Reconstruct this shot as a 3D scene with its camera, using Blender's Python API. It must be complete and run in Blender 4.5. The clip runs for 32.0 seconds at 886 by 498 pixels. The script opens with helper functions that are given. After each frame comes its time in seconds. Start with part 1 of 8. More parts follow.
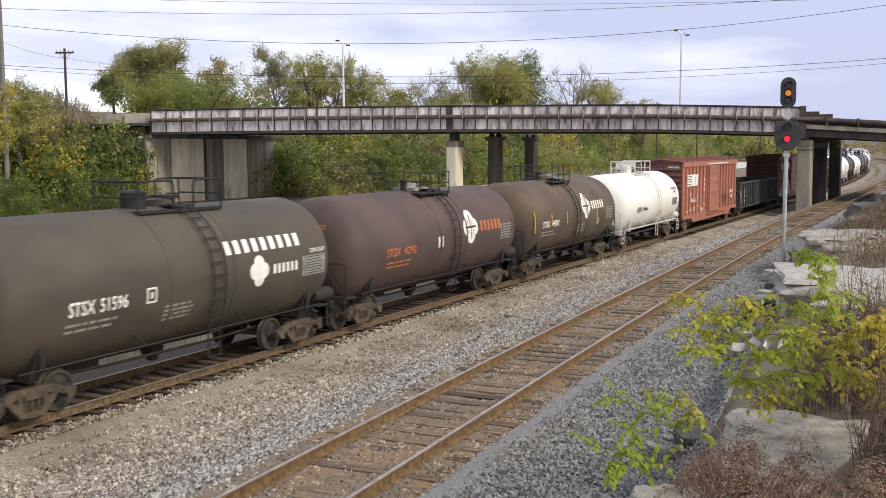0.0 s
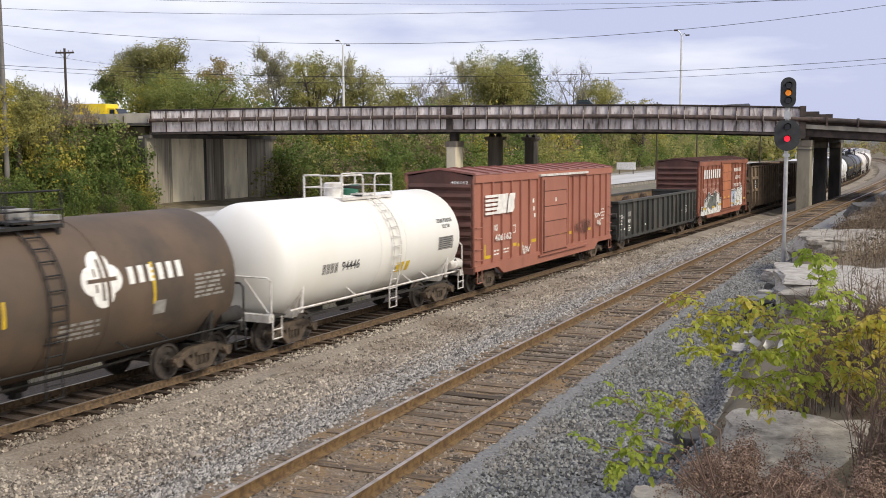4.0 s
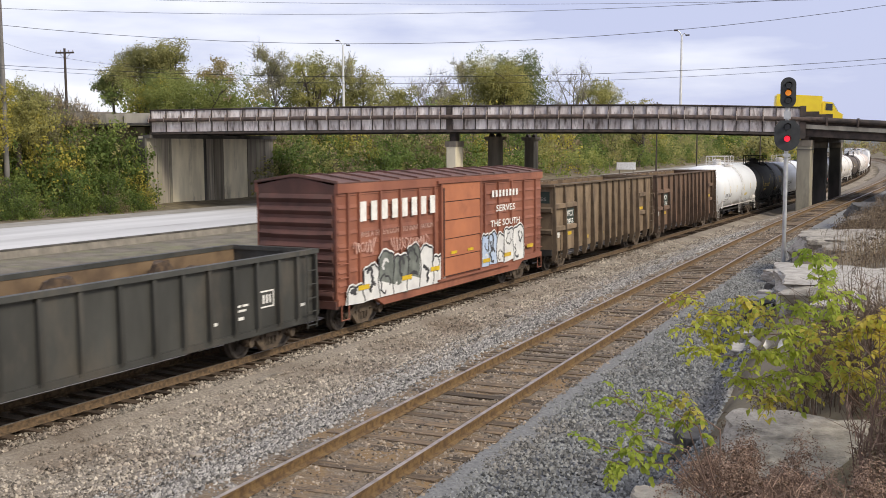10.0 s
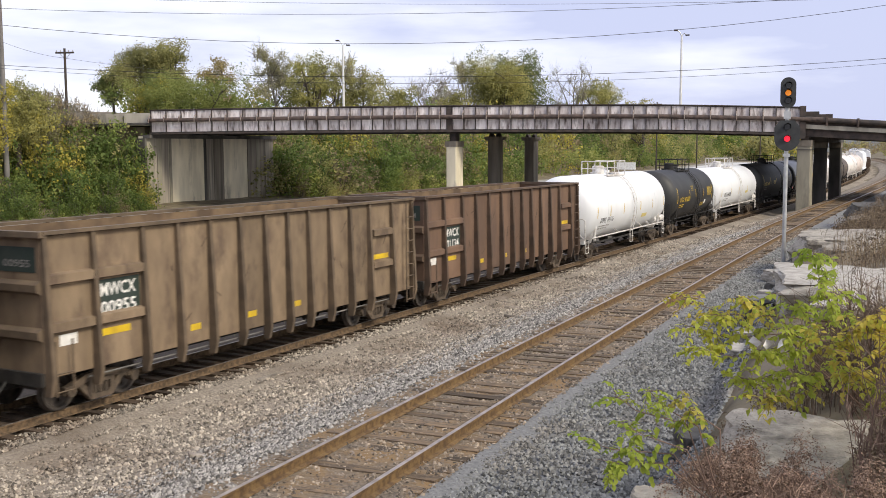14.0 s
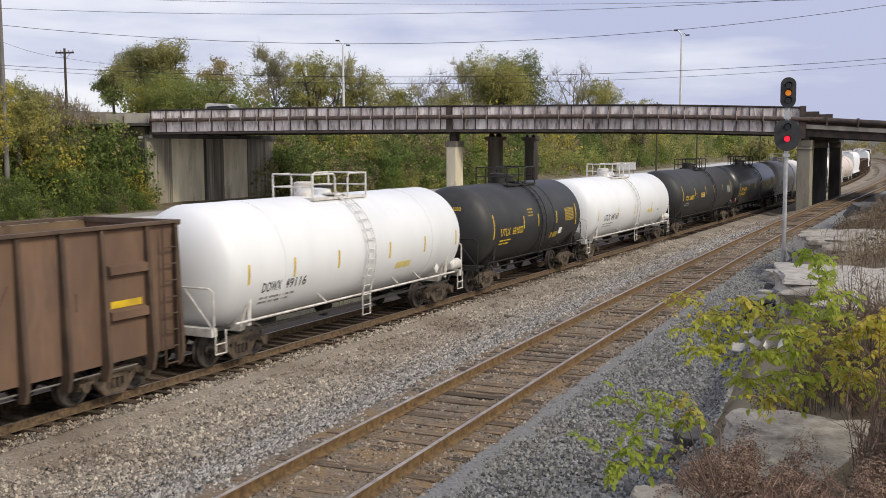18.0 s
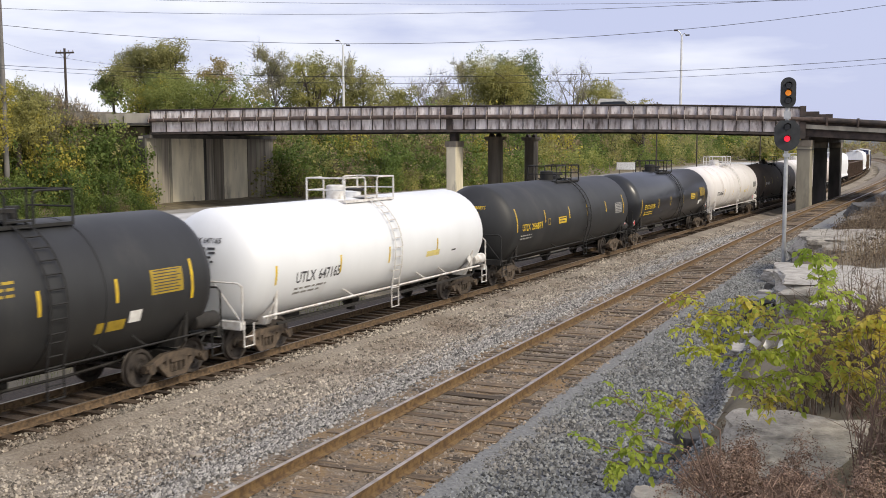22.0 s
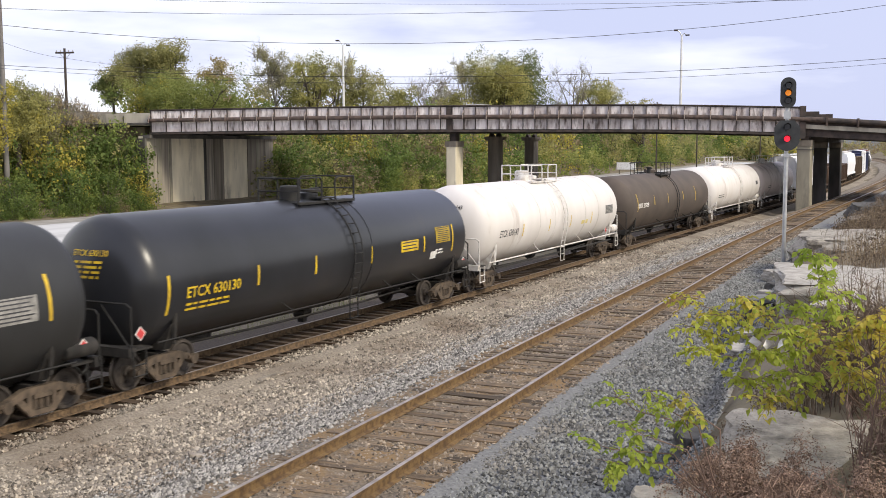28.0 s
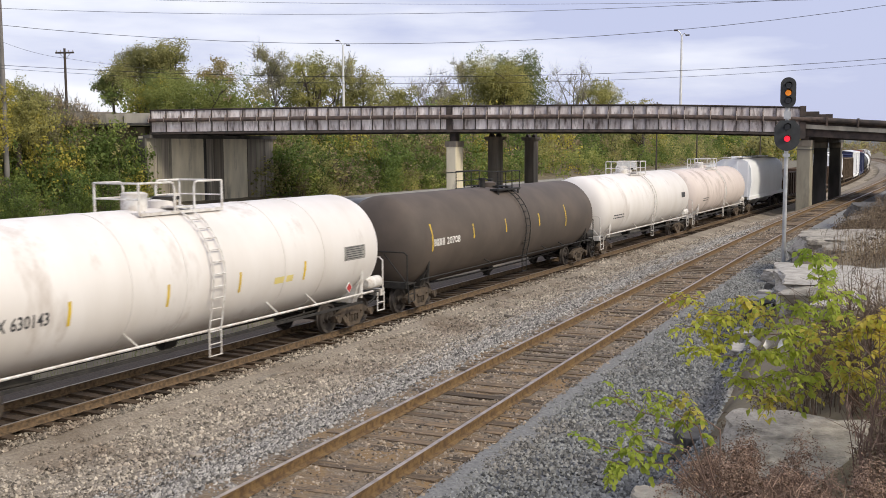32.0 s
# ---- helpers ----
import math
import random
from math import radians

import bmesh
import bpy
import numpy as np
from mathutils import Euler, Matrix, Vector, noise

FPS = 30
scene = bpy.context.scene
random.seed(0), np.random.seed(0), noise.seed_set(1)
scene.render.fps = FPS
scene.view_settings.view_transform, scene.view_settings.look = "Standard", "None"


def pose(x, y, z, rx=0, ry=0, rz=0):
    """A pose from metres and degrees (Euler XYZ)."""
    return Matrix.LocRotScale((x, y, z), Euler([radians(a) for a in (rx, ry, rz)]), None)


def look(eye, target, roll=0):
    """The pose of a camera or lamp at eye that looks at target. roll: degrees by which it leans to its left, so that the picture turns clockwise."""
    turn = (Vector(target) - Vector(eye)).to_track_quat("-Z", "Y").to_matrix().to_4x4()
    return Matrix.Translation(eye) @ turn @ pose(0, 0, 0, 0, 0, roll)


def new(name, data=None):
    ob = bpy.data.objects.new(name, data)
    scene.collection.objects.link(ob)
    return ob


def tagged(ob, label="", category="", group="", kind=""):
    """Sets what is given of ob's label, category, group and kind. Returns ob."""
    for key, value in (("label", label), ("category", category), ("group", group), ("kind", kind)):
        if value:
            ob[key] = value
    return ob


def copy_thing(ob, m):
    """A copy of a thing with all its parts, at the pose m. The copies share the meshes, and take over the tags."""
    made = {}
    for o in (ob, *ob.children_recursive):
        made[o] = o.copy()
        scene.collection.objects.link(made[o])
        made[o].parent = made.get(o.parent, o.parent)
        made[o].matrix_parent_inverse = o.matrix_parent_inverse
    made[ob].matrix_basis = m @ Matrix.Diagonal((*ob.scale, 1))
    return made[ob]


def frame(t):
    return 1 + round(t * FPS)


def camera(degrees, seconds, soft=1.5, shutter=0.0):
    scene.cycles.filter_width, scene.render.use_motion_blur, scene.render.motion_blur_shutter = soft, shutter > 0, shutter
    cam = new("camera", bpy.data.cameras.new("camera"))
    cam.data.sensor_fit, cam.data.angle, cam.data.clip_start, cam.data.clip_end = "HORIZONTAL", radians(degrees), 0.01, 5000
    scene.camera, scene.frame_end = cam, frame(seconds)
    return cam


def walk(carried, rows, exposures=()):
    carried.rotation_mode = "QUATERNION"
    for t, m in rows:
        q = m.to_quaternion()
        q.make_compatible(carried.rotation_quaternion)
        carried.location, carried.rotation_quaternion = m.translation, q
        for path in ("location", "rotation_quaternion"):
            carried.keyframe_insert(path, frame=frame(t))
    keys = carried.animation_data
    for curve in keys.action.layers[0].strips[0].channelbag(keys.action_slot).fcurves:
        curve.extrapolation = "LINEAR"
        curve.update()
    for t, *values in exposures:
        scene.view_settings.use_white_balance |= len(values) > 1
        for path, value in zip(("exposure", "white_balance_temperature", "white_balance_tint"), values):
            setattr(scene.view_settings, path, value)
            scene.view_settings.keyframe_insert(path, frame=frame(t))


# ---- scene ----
cam = camera(46.56, 32.0, soft=0.8, shutter=0.4)
EYE = Vector((17.39, 0.0, 5.33))
AIM = EYE + 50 * Vector((-0.46031, 0.88234, -0.09798))
walk(cam, [(0.0, look(EYE, AIM, -0.284)), (32.0, look(EYE, AIM, -0.284))],
     exposures=[(0.0, -0.16), (3.0, -0.21), (6.0, -0.37), (8.0, -0.22), (11.0, -0.27), (12.0, -0.33), (13.0, -0.21), (14.0, -0.11), (15.5, -0.17), (17.0, -0.25), (18.0, -0.45), (19.0, -0.47), (20.0, -0.3), (21.0, -0.23), (22.0, -0.25), (23.0, -0.29), (24.0, -0.17), (25.0, -0.08), (28.0, -0.08), (30.0, -0.25), (32.0, -0.28)])

# ---- sky and sun ----
world = bpy.data.worlds.new("overcast_sky")
scene.world = world
world.use_nodes = True
wn, wl = world.node_tree.nodes, world.node_tree.links
wn.clear()
w_out = wn.new("ShaderNodeOutputWorld")
w_bg = wn.new("ShaderNodeBackground")
w_sky = wn.new("ShaderNodeTexSky")
w_sky.sky_type, w_sky.sun_disc = "NISHITA", False
w_sky.sun_elevation, w_sky.sun_rotation = radians(40), radians(101)
w_sky.dust_density = 2.0
w_co = wn.new("ShaderNodeTexCoord")
w_map = wn.new("ShaderNodeMapping")
w_map.inputs["Scale"].default_value = (1.0, 1.0, 5.0)
w_map.inputs["Location"].default_value = (0.35, 0.2, 0.3)
w_noise = wn.new("ShaderNodeTexNoise")
w_noise.inputs["Scale"].default_value = 2.3
w_noise.inputs["Detail"].default_value = 7
w_noise.inputs["Roughness"].default_value = 0.52
w_ramp = wn.new("ShaderNodeValToRGB")
w_ramp.color_ramp.elements[0].position, w_ramp.color_ramp.elements[0].color = 0.39, (7.0, 7.5, 10.3, 1)
w_ramp.color_ramp.elements[1].position, w_ramp.color_ramp.elements[1].color = 0.58, (12.0, 12.2, 13.3, 1)
w_glow = w_ramp.color_ramp.elements.new(0.8)
w_glow.color = (16.5, 16.0, 15.2, 1)
w_mix = wn.new("ShaderNodeMix")
w_mix.data_type = "RGBA"
w_mix.inputs[0].default_value = 0.9
wl.new(w_co.outputs["Generated"], w_map.inputs["Vector"])
wl.new(w_map.outputs["Vector"], w_noise.inputs["Vector"])
w_sep = wn.new("ShaderNodeSeparateXYZ")
w_side = wn.new("ShaderNodeMath")
w_side.operation = "MULTIPLY_ADD"
w_side.inputs[1].default_value, w_side.inputs[2].default_value = 0.34, -0.09
w_off = wn.new("ShaderNodeMath")
w_off.inputs[1].default_value = 0.1
w_sq = wn.new("ShaderNodeMath")
w_sq.operation = "MULTIPLY"
w_sum = wn.new("ShaderNodeMath")
wl.new(w_co.outputs["Generated"], w_sep.inputs[0])
wl.new(w_sep.outputs["X"], w_off.inputs[0])
wl.new(w_off.outputs[0], w_sq.inputs[0])
wl.new(w_off.outputs[0], w_sq.inputs[1])
wl.new(w_sq.outputs[0], w_side.inputs[0])
wl.new(w_noise.outputs["Fac"], w_sum.inputs[0])
wl.new(w_side.outputs[0], w_sum.inputs[1])
wl.new(w_sum.outputs[0], w_ramp.inputs["Fac"])
wl.new(w_sky.outputs["Color"], w_mix.inputs[6])
wl.new(w_ramp.outputs["Color"], w_mix.inputs[7])
wl.new(w_mix.outputs[2], w_bg.inputs["Color"])
w_bg.inputs["Strength"].default_value = 0.106
wl.new(w_bg.outputs["Background"], w_out.inputs["Surface"])

sun = new("sun", bpy.data.lights.new("sun", "SUN"))
sun.data.energy, sun.data.angle, sun.data.color = 3.2, radians(14), (1.0, 0.9, 0.73)
sun.matrix_world = look((60, -12, 51), (0, 0, 0))
scene.view_settings.exposure = 0.0


# ---- materials ----
def mat(name, col, rough=0.8, metal=0.0, dark=None, scale=3.0, contrast=0.5, bump=0.0, bump_scale=30.0, stretch=(1, 1, 1),
        rand=0.0, dirt=None, dirt_at=0.55, dirt_scale=0.8, spec=0.5, emit=0.0, island=False):
    """A surface: base colour, a second tone by noise, dirt patches, fine relief and a shift from object to object."""
    m = bpy.data.materials.new(name)
    m.use_nodes = True
    n, l = m.node_tree.nodes, m.node_tree.links
    b = n["Principled BSDF"]
    b.inputs["Roughness"].default_value, b.inputs["Metallic"].default_value = rough, metal
    b.inputs["Specular IOR Level"].default_value = spec
    co = n.new("ShaderNodeTexCoord")
    mp = n.new("ShaderNodeMapping")
    mp.inputs["Scale"].default_value = stretch
    l.new(co.outputs["Object"], mp.inputs["Vector"])
    t = n.new("ShaderNodeTexNoise")
    t.inputs["Scale"].default_value, t.inputs["Detail"].default_value = scale, 6
    l.new(mp.outputs["Vector"], t.inputs["Vector"])
    r = n.new("ShaderNodeValToRGB")
    r.color_ramp.elements[0].position, r.color_ramp.elements[1].position = 0.5 - 0.3 * contrast, 0.5 + 0.3 * contrast
    dk = dark or tuple(c * 0.6 for c in col)
    r.color_ramp.elements[0].color, r.color_ramp.elements[1].color = (*dk, 1), (*col, 1)
    l.new(t.outputs["Fac"], r.inputs["Fac"])
    out = r.outputs["Color"]
    if dirt:
        t2 = n.new("ShaderNodeTexNoise")
        t2.inputs["Scale"].default_value, t2.inputs["Detail"].default_value = dirt_scale, 8
        t2.inputs["Roughness"].default_value = 0.65
        l.new(mp.outputs["Vector"], t2.inputs["Vector"])
        r2 = n.new("ShaderNodeValToRGB")
        r2.color_ramp.elements[0].position, r2.color_ramp.elements[1].position = dirt_at - 0.08, dirt_at + 0.12
        r2.color_ramp.elements[0].color, r2.color_ramp.elements[1].color = (0, 0, 0, 1), (1, 1, 1, 1)
        l.new(t2.outputs["Fac"], r2.inputs["Fac"])
        mx = n.new("ShaderNodeMix")
        mx.data_type = "RGBA"
        l.new(r2.outputs["Color"], mx.inputs[0])
        l.new(out, mx.inputs[6])
        mx.inputs[7].default_value = (*dirt, 1)
        out = mx.outputs[2]
    if rand:
        src = n.new("ShaderNodeNewGeometry").outputs["Random Per Island"] if island else n.new("ShaderNodeObjectInfo").outputs["Random"]
        mr = n.new("ShaderNodeMapRange")
        mr.inputs["To Min"].default_value, mr.inputs["To Max"].default_value = 1 - rand, 1 + rand
        l.new(src, mr.inputs["Value"])
        hs = n.new("ShaderNodeHueSaturation")
        l.new(mr.outputs["Result"], hs.inputs["Value"])
        l.new(out, hs.inputs["Color"])
        out = hs.outputs["Color"]
    l.new(out, b.inputs["Base Color"])
    if bump:
        t3 = n.new("ShaderNodeTexNoise")
        t3.inputs["Scale"].default_value, t3.inputs["Detail"].default_value = bump_scale, 4
        l.new(mp.outputs["Vector"], t3.inputs["Vector"])
        bp = n.new("ShaderNodeBump")
        bp.inputs["Strength"].default_value = bump
        bp.inputs["Distance"].default_value = 0.03
        l.new(t3.outputs["Fac"], bp.inputs["Height"])
        l.new(bp.outputs["Normal"], b.inputs["Normal"])
    if emit:
        b.inputs["Emission Color"].default_value = (*col, 1)
        b.inputs["Emission Strength"].default_value = emit
    return m


def leafy(name, a, b_, c, trans=0.25):
    """Foliage: three tones from leaf to leaf, some light through the leaf."""
    m = bpy.data.materials.new(name)
    m.use_nodes = True
    n, l = m.node_tree.nodes, m.node_tree.links
    p = n["Principled BSDF"]
    g = n.new("ShaderNodeNewGeometry")
    r = n.new("ShaderNodeValToRGB")
    r.color_ramp.elements[0].color, r.color_ramp.elements[1].color = (*a, 1), (*c, 1)
    e = r.color_ramp.elements.new(0.55)
    e.color = (*b_, 1)
    co = n.new("ShaderNodeTexCoord")
    t = n.new("ShaderNodeTexNoise")
    t.inputs["Scale"].default_value = 0.6
    l.new(co.outputs["Object"], t.inputs["Vector"])
    t2 = n.new("ShaderNodeTexNoise")
    t2.inputs["Scale"].default_value = 0.17
    l.new(co.outputs["Object"], t2.inputs["Vector"])
    broad = n.new("ShaderNodeMath")
    broad.operation = "MULTIPLY_ADD"
    l.new(t2.outputs["Fac"], broad.inputs[0])
    broad.inputs[1].default_value, broad.inputs[2].default_value = 1.6, -0.8
    ad = n.new("ShaderNodeMath")
    ad.operation = "MULTIPLY_ADD"
    l.new(t.outputs["Fac"], ad.inputs[0])
    ad.inputs[1].default_value = 1.4
    tone = n.new("ShaderNodeMath")
    tone.operation = "ADD"
    sb = n.new("ShaderNodeMath")
    sb.operation = "MULTIPLY_ADD"
    l.new(g.outputs["Random Per Island"], sb.inputs[0])
    sb.inputs[1].default_value, sb.inputs[2].default_value = 0.24, -0.34
    l.new(sb.outputs[0], ad.inputs[2])
    l.new(ad.outputs[0], tone.inputs[0])
    l.new(broad.outputs[0], tone.inputs[1])
    l.new(tone.outputs[0], r.inputs["Fac"])
    l.new(r.outputs["Color"], p.inputs["Base Color"])
    p.inputs["Roughness"].default_value = 0.6
    p.inputs["Specular IOR Level"].default_value = 0.25
    tr = n.new("ShaderNodeBsdfTranslucent")
    l.new(r.outputs["Color"], tr.inputs["Color"])
    mx = n.new("ShaderNodeMixShader")
    mx.inputs[0].default_value = trans
    l.new(p.outputs[0], mx.inputs[1])
    l.new(tr.outputs[0], mx.inputs[2])
    l.new(mx.outputs[0], n["Material Output"].inputs["Surface"])
    return m


M_soil = mat("dry_grass_soil", (0.2, 0.165, 0.1), 0.95, dark=(0.1, 0.08, 0.05), scale=0.8, dirt=(0.19, 0.155, 0.11), dirt_scale=0.15, bump=0.6, bump_scale=6)
M_ballast_tan = mat("tan_gravel", (0.36, 0.312, 0.25), 0.95, dark=(0.19, 0.162, 0.13), scale=16, contrast=0.6, dirt=(0.17, 0.135, 0.1), dirt_at=0.54, dirt_scale=0.4, bump=1.0, bump_scale=18)
M_ballast_grey = mat("grey_ballast", (0.21, 0.211, 0.208), 0.95, dark=(0.125, 0.125, 0.124), scale=15, contrast=0.6, bump=1.0, bump_scale=16)
M_ballast_mid = mat("brown_grey_ballast", (0.225, 0.185, 0.14), 0.95, dark=(0.085, 0.067, 0.05), scale=15, contrast=0.6, dirt=(0.215, 0.135, 0.06), dirt_at=0.5, dirt_scale=0.9, bump=1.0, bump_scale=17)
M_ballast_brown = mat("rusty_ballast", (0.105, 0.075, 0.05), 0.95, dark=(0.042, 0.031, 0.022), scale=13, contrast=0.6, bump=1.0, bump_scale=14)
M_stone_tan = mat("tan_stones", (0.39, 0.343, 0.278), 0.95, dark=(0.235, 0.203, 0.165), scale=4, rand=0.7, island=True, dirt=(0.17, 0.133, 0.1), dirt_at=0.53, dirt_scale=0.4)
M_stone_grey = mat("grey_stones", (0.195, 0.198, 0.19), 0.95, dark=(0.14, 0.142, 0.135), scale=4, rand=0.7, island=True, dirt=(0.18, 0.16, 0.135), dirt_at=0.6, dirt_scale=0.3)
M_stone_mid = mat("brown_grey_stones", (0.265, 0.214, 0.158), 0.95, dark=(0.125, 0.102, 0.083), scale=4, rand=0.8, island=True)
M_stone_rust = mat("rusty_stones", (0.2, 0.15, 0.105), 0.95, dark=(0.1, 0.072, 0.052), scale=4, rand=0.5, island=True)
M_tie = mat("weathered_tie", (0.145, 0.106, 0.07), 0.95, dark=(0.062, 0.045, 0.031), scale=6, stretch=(1, 6, 6), rand=0.5, dirt=(0.2, 0.135, 0.075), dirt_at=0.54, dirt_scale=2.2, bump=0.5, bump_scale=12)
M_rust = mat("rail_rust", (0.2, 0.125, 0.052), 0.85, dark=(0.09, 0.052, 0.025), scale=9, bump=0.2)
M_rust_dk = mat("sooty_rail_rust", (0.19, 0.125, 0.07), 0.85, dark=(0.075, 0.05, 0.03), scale=9, bump=0.2)
M_railtop_dk = mat("dusty_rail_head", (0.42, 0.36, 0.3), 0.42, 0.75, dark=(0.24, 0.19, 0.15), scale=5)
M_railtop = mat("polished_rail", (0.56, 0.47, 0.38), 0.36, 0.9, dark=(0.33, 0.265, 0.2), scale=5)
M_road = mat("worn_concrete_road", (0.56, 0.555, 0.55), 0.9, dark=(0.43, 0.425, 0.42), scale=0.35, stretch=(1, 0.12, 1), dirt=(0.24, 0.23, 0.22), dirt_at=0.66, dirt_scale=0.5, bump=0.1)
M_conc = mat("stained_concrete", (0.54, 0.5, 0.42), 0.9, dark=(0.34, 0.31, 0.255), scale=0.9, stretch=(1, 1, 0.25), dirt=(0.12, 0.11, 0.095), dirt_at=0.6, dirt_scale=0.55, bump=0.2)
M_conc_warm = mat("warm_tan_concrete", (0.8, 0.72, 0.55), 0.9, dark=(0.6, 0.54, 0.41), scale=0.8, stretch=(1, 1.5, 0.35), dirt=(0.17, 0.15, 0.125), dirt_at=0.64, dirt_scale=0.6, bump=0.2)
M_conc_rib = mat("soot_streaked_concrete", (0.36, 0.32, 0.265), 0.92, dark=(0.17, 0.15, 0.125), scale=1.3, stretch=(1, 2.5, 0.12), dirt=(0.42, 0.38, 0.3), dirt_at=0.62, dirt_scale=0.7, bump=0.2)
# Dark tone for stained concrete; also holds the shade of wing wall and shelf.
M_conc_dk = mat("stain_and_shade_concrete", (0.12, 0.11, 0.1), 0.92, dark=(0.05, 0.047, 0.043), scale=0.9, stretch=(1, 1, 0.3), bump=0.2)
M_conc_olive = mat("olive_grey_concrete", (0.36, 0.33, 0.25), 0.9, dark=(0.22, 0.2, 0.155), scale=0.9, stretch=(1, 1, 0.25), dirt=(0.11, 0.1, 0.085), dirt_at=0.6, dirt_scale=0.55, bump=0.2)
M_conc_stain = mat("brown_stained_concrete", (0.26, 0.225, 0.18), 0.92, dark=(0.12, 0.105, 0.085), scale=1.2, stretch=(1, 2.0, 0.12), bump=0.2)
M_panel = mat("peeling_white_panel", (0.82, 0.77, 0.755), 0.85, dark=(0.48, 0.41, 0.395), scale=2.6, contrast=0.7, stretch=(1, 1, 0.25), dirt=(0.1, 0.066, 0.053), dirt_at=0.565, dirt_scale=2.4, rand=0.2, bump=0.15)
M_steel_dk = mat("dark_rusty_steel", (0.075, 0.055, 0.047), 0.8, dark=(0.03, 0.025, 0.023), scale=2, bump=0.15)
M_steel_br = mat("brown_pipe", (0.12, 0.082, 0.066), 0.75, dark=(0.05, 0.037, 0.032), scale=3.0, bump=0.1)
M_twig = mat("grey_twig_bark", (0.27, 0.245, 0.21), 0.95, dark=(0.15, 0.135, 0.115), scale=5, stretch=(1, 1, 0.3), bump=0.3)
M_bark = mat("bark", (0.12, 0.1, 0.085), 0.95, dark=(0.05, 0.042, 0.036), scale=5, stretch=(1, 1, 0.3), bump=0.5)
M_leaf_green = leafy("green_leaves", (0.066, 0.112, 0.03), (0.19, 0.25, 0.066), (0.380, 0.391, 0.098), 0.5)
M_leaf_olive = leafy("olive_leaves", (0.18, 0.182, 0.075), (0.39, 0.37, 0.15), (0.575, 0.494, 0.196), 0.5)
M_leaf_mound = leafy("soft_green_leaves", (0.14, 0.175, 0.052), (0.285, 0.318, 0.097), (0.414, 0.414, 0.132), 0.5)
M_leaf_dull = leafy("dull_yellow_leaves", (0.195, 0.197, 0.075), (0.395, 0.38, 0.14), (0.575, 0.500, 0.172), 0.5)
M_leaf_brown = leafy("brown_dry_leaves", (0.230, 0.184, 0.115), (0.322, 0.253, 0.155), (0.414, 0.322, 0.184), 0.4)
M_leaf_yellow = leafy("yellow_leaves", (0.310, 0.287, 0.069), (0.494, 0.425, 0.086), (0.782, 0.621, 0.092), 0.45)
M_leaf_deep = leafy("dark_olive_green_leaves", (0.07, 0.096, 0.034), (0.165, 0.195, 0.064), (0.287, 0.287, 0.092), 0.4)
M_leaf_greytwig = leafy("grey_olive_leaves", (0.310, 0.299, 0.172), (0.414, 0.391, 0.218), (0.506, 0.460, 0.253), 0.5)
M_leaf_rust = leafy("russet_leaves", (0.287, 0.247, 0.115), (0.402, 0.322, 0.144), (0.517, 0.380, 0.161), 0.45)


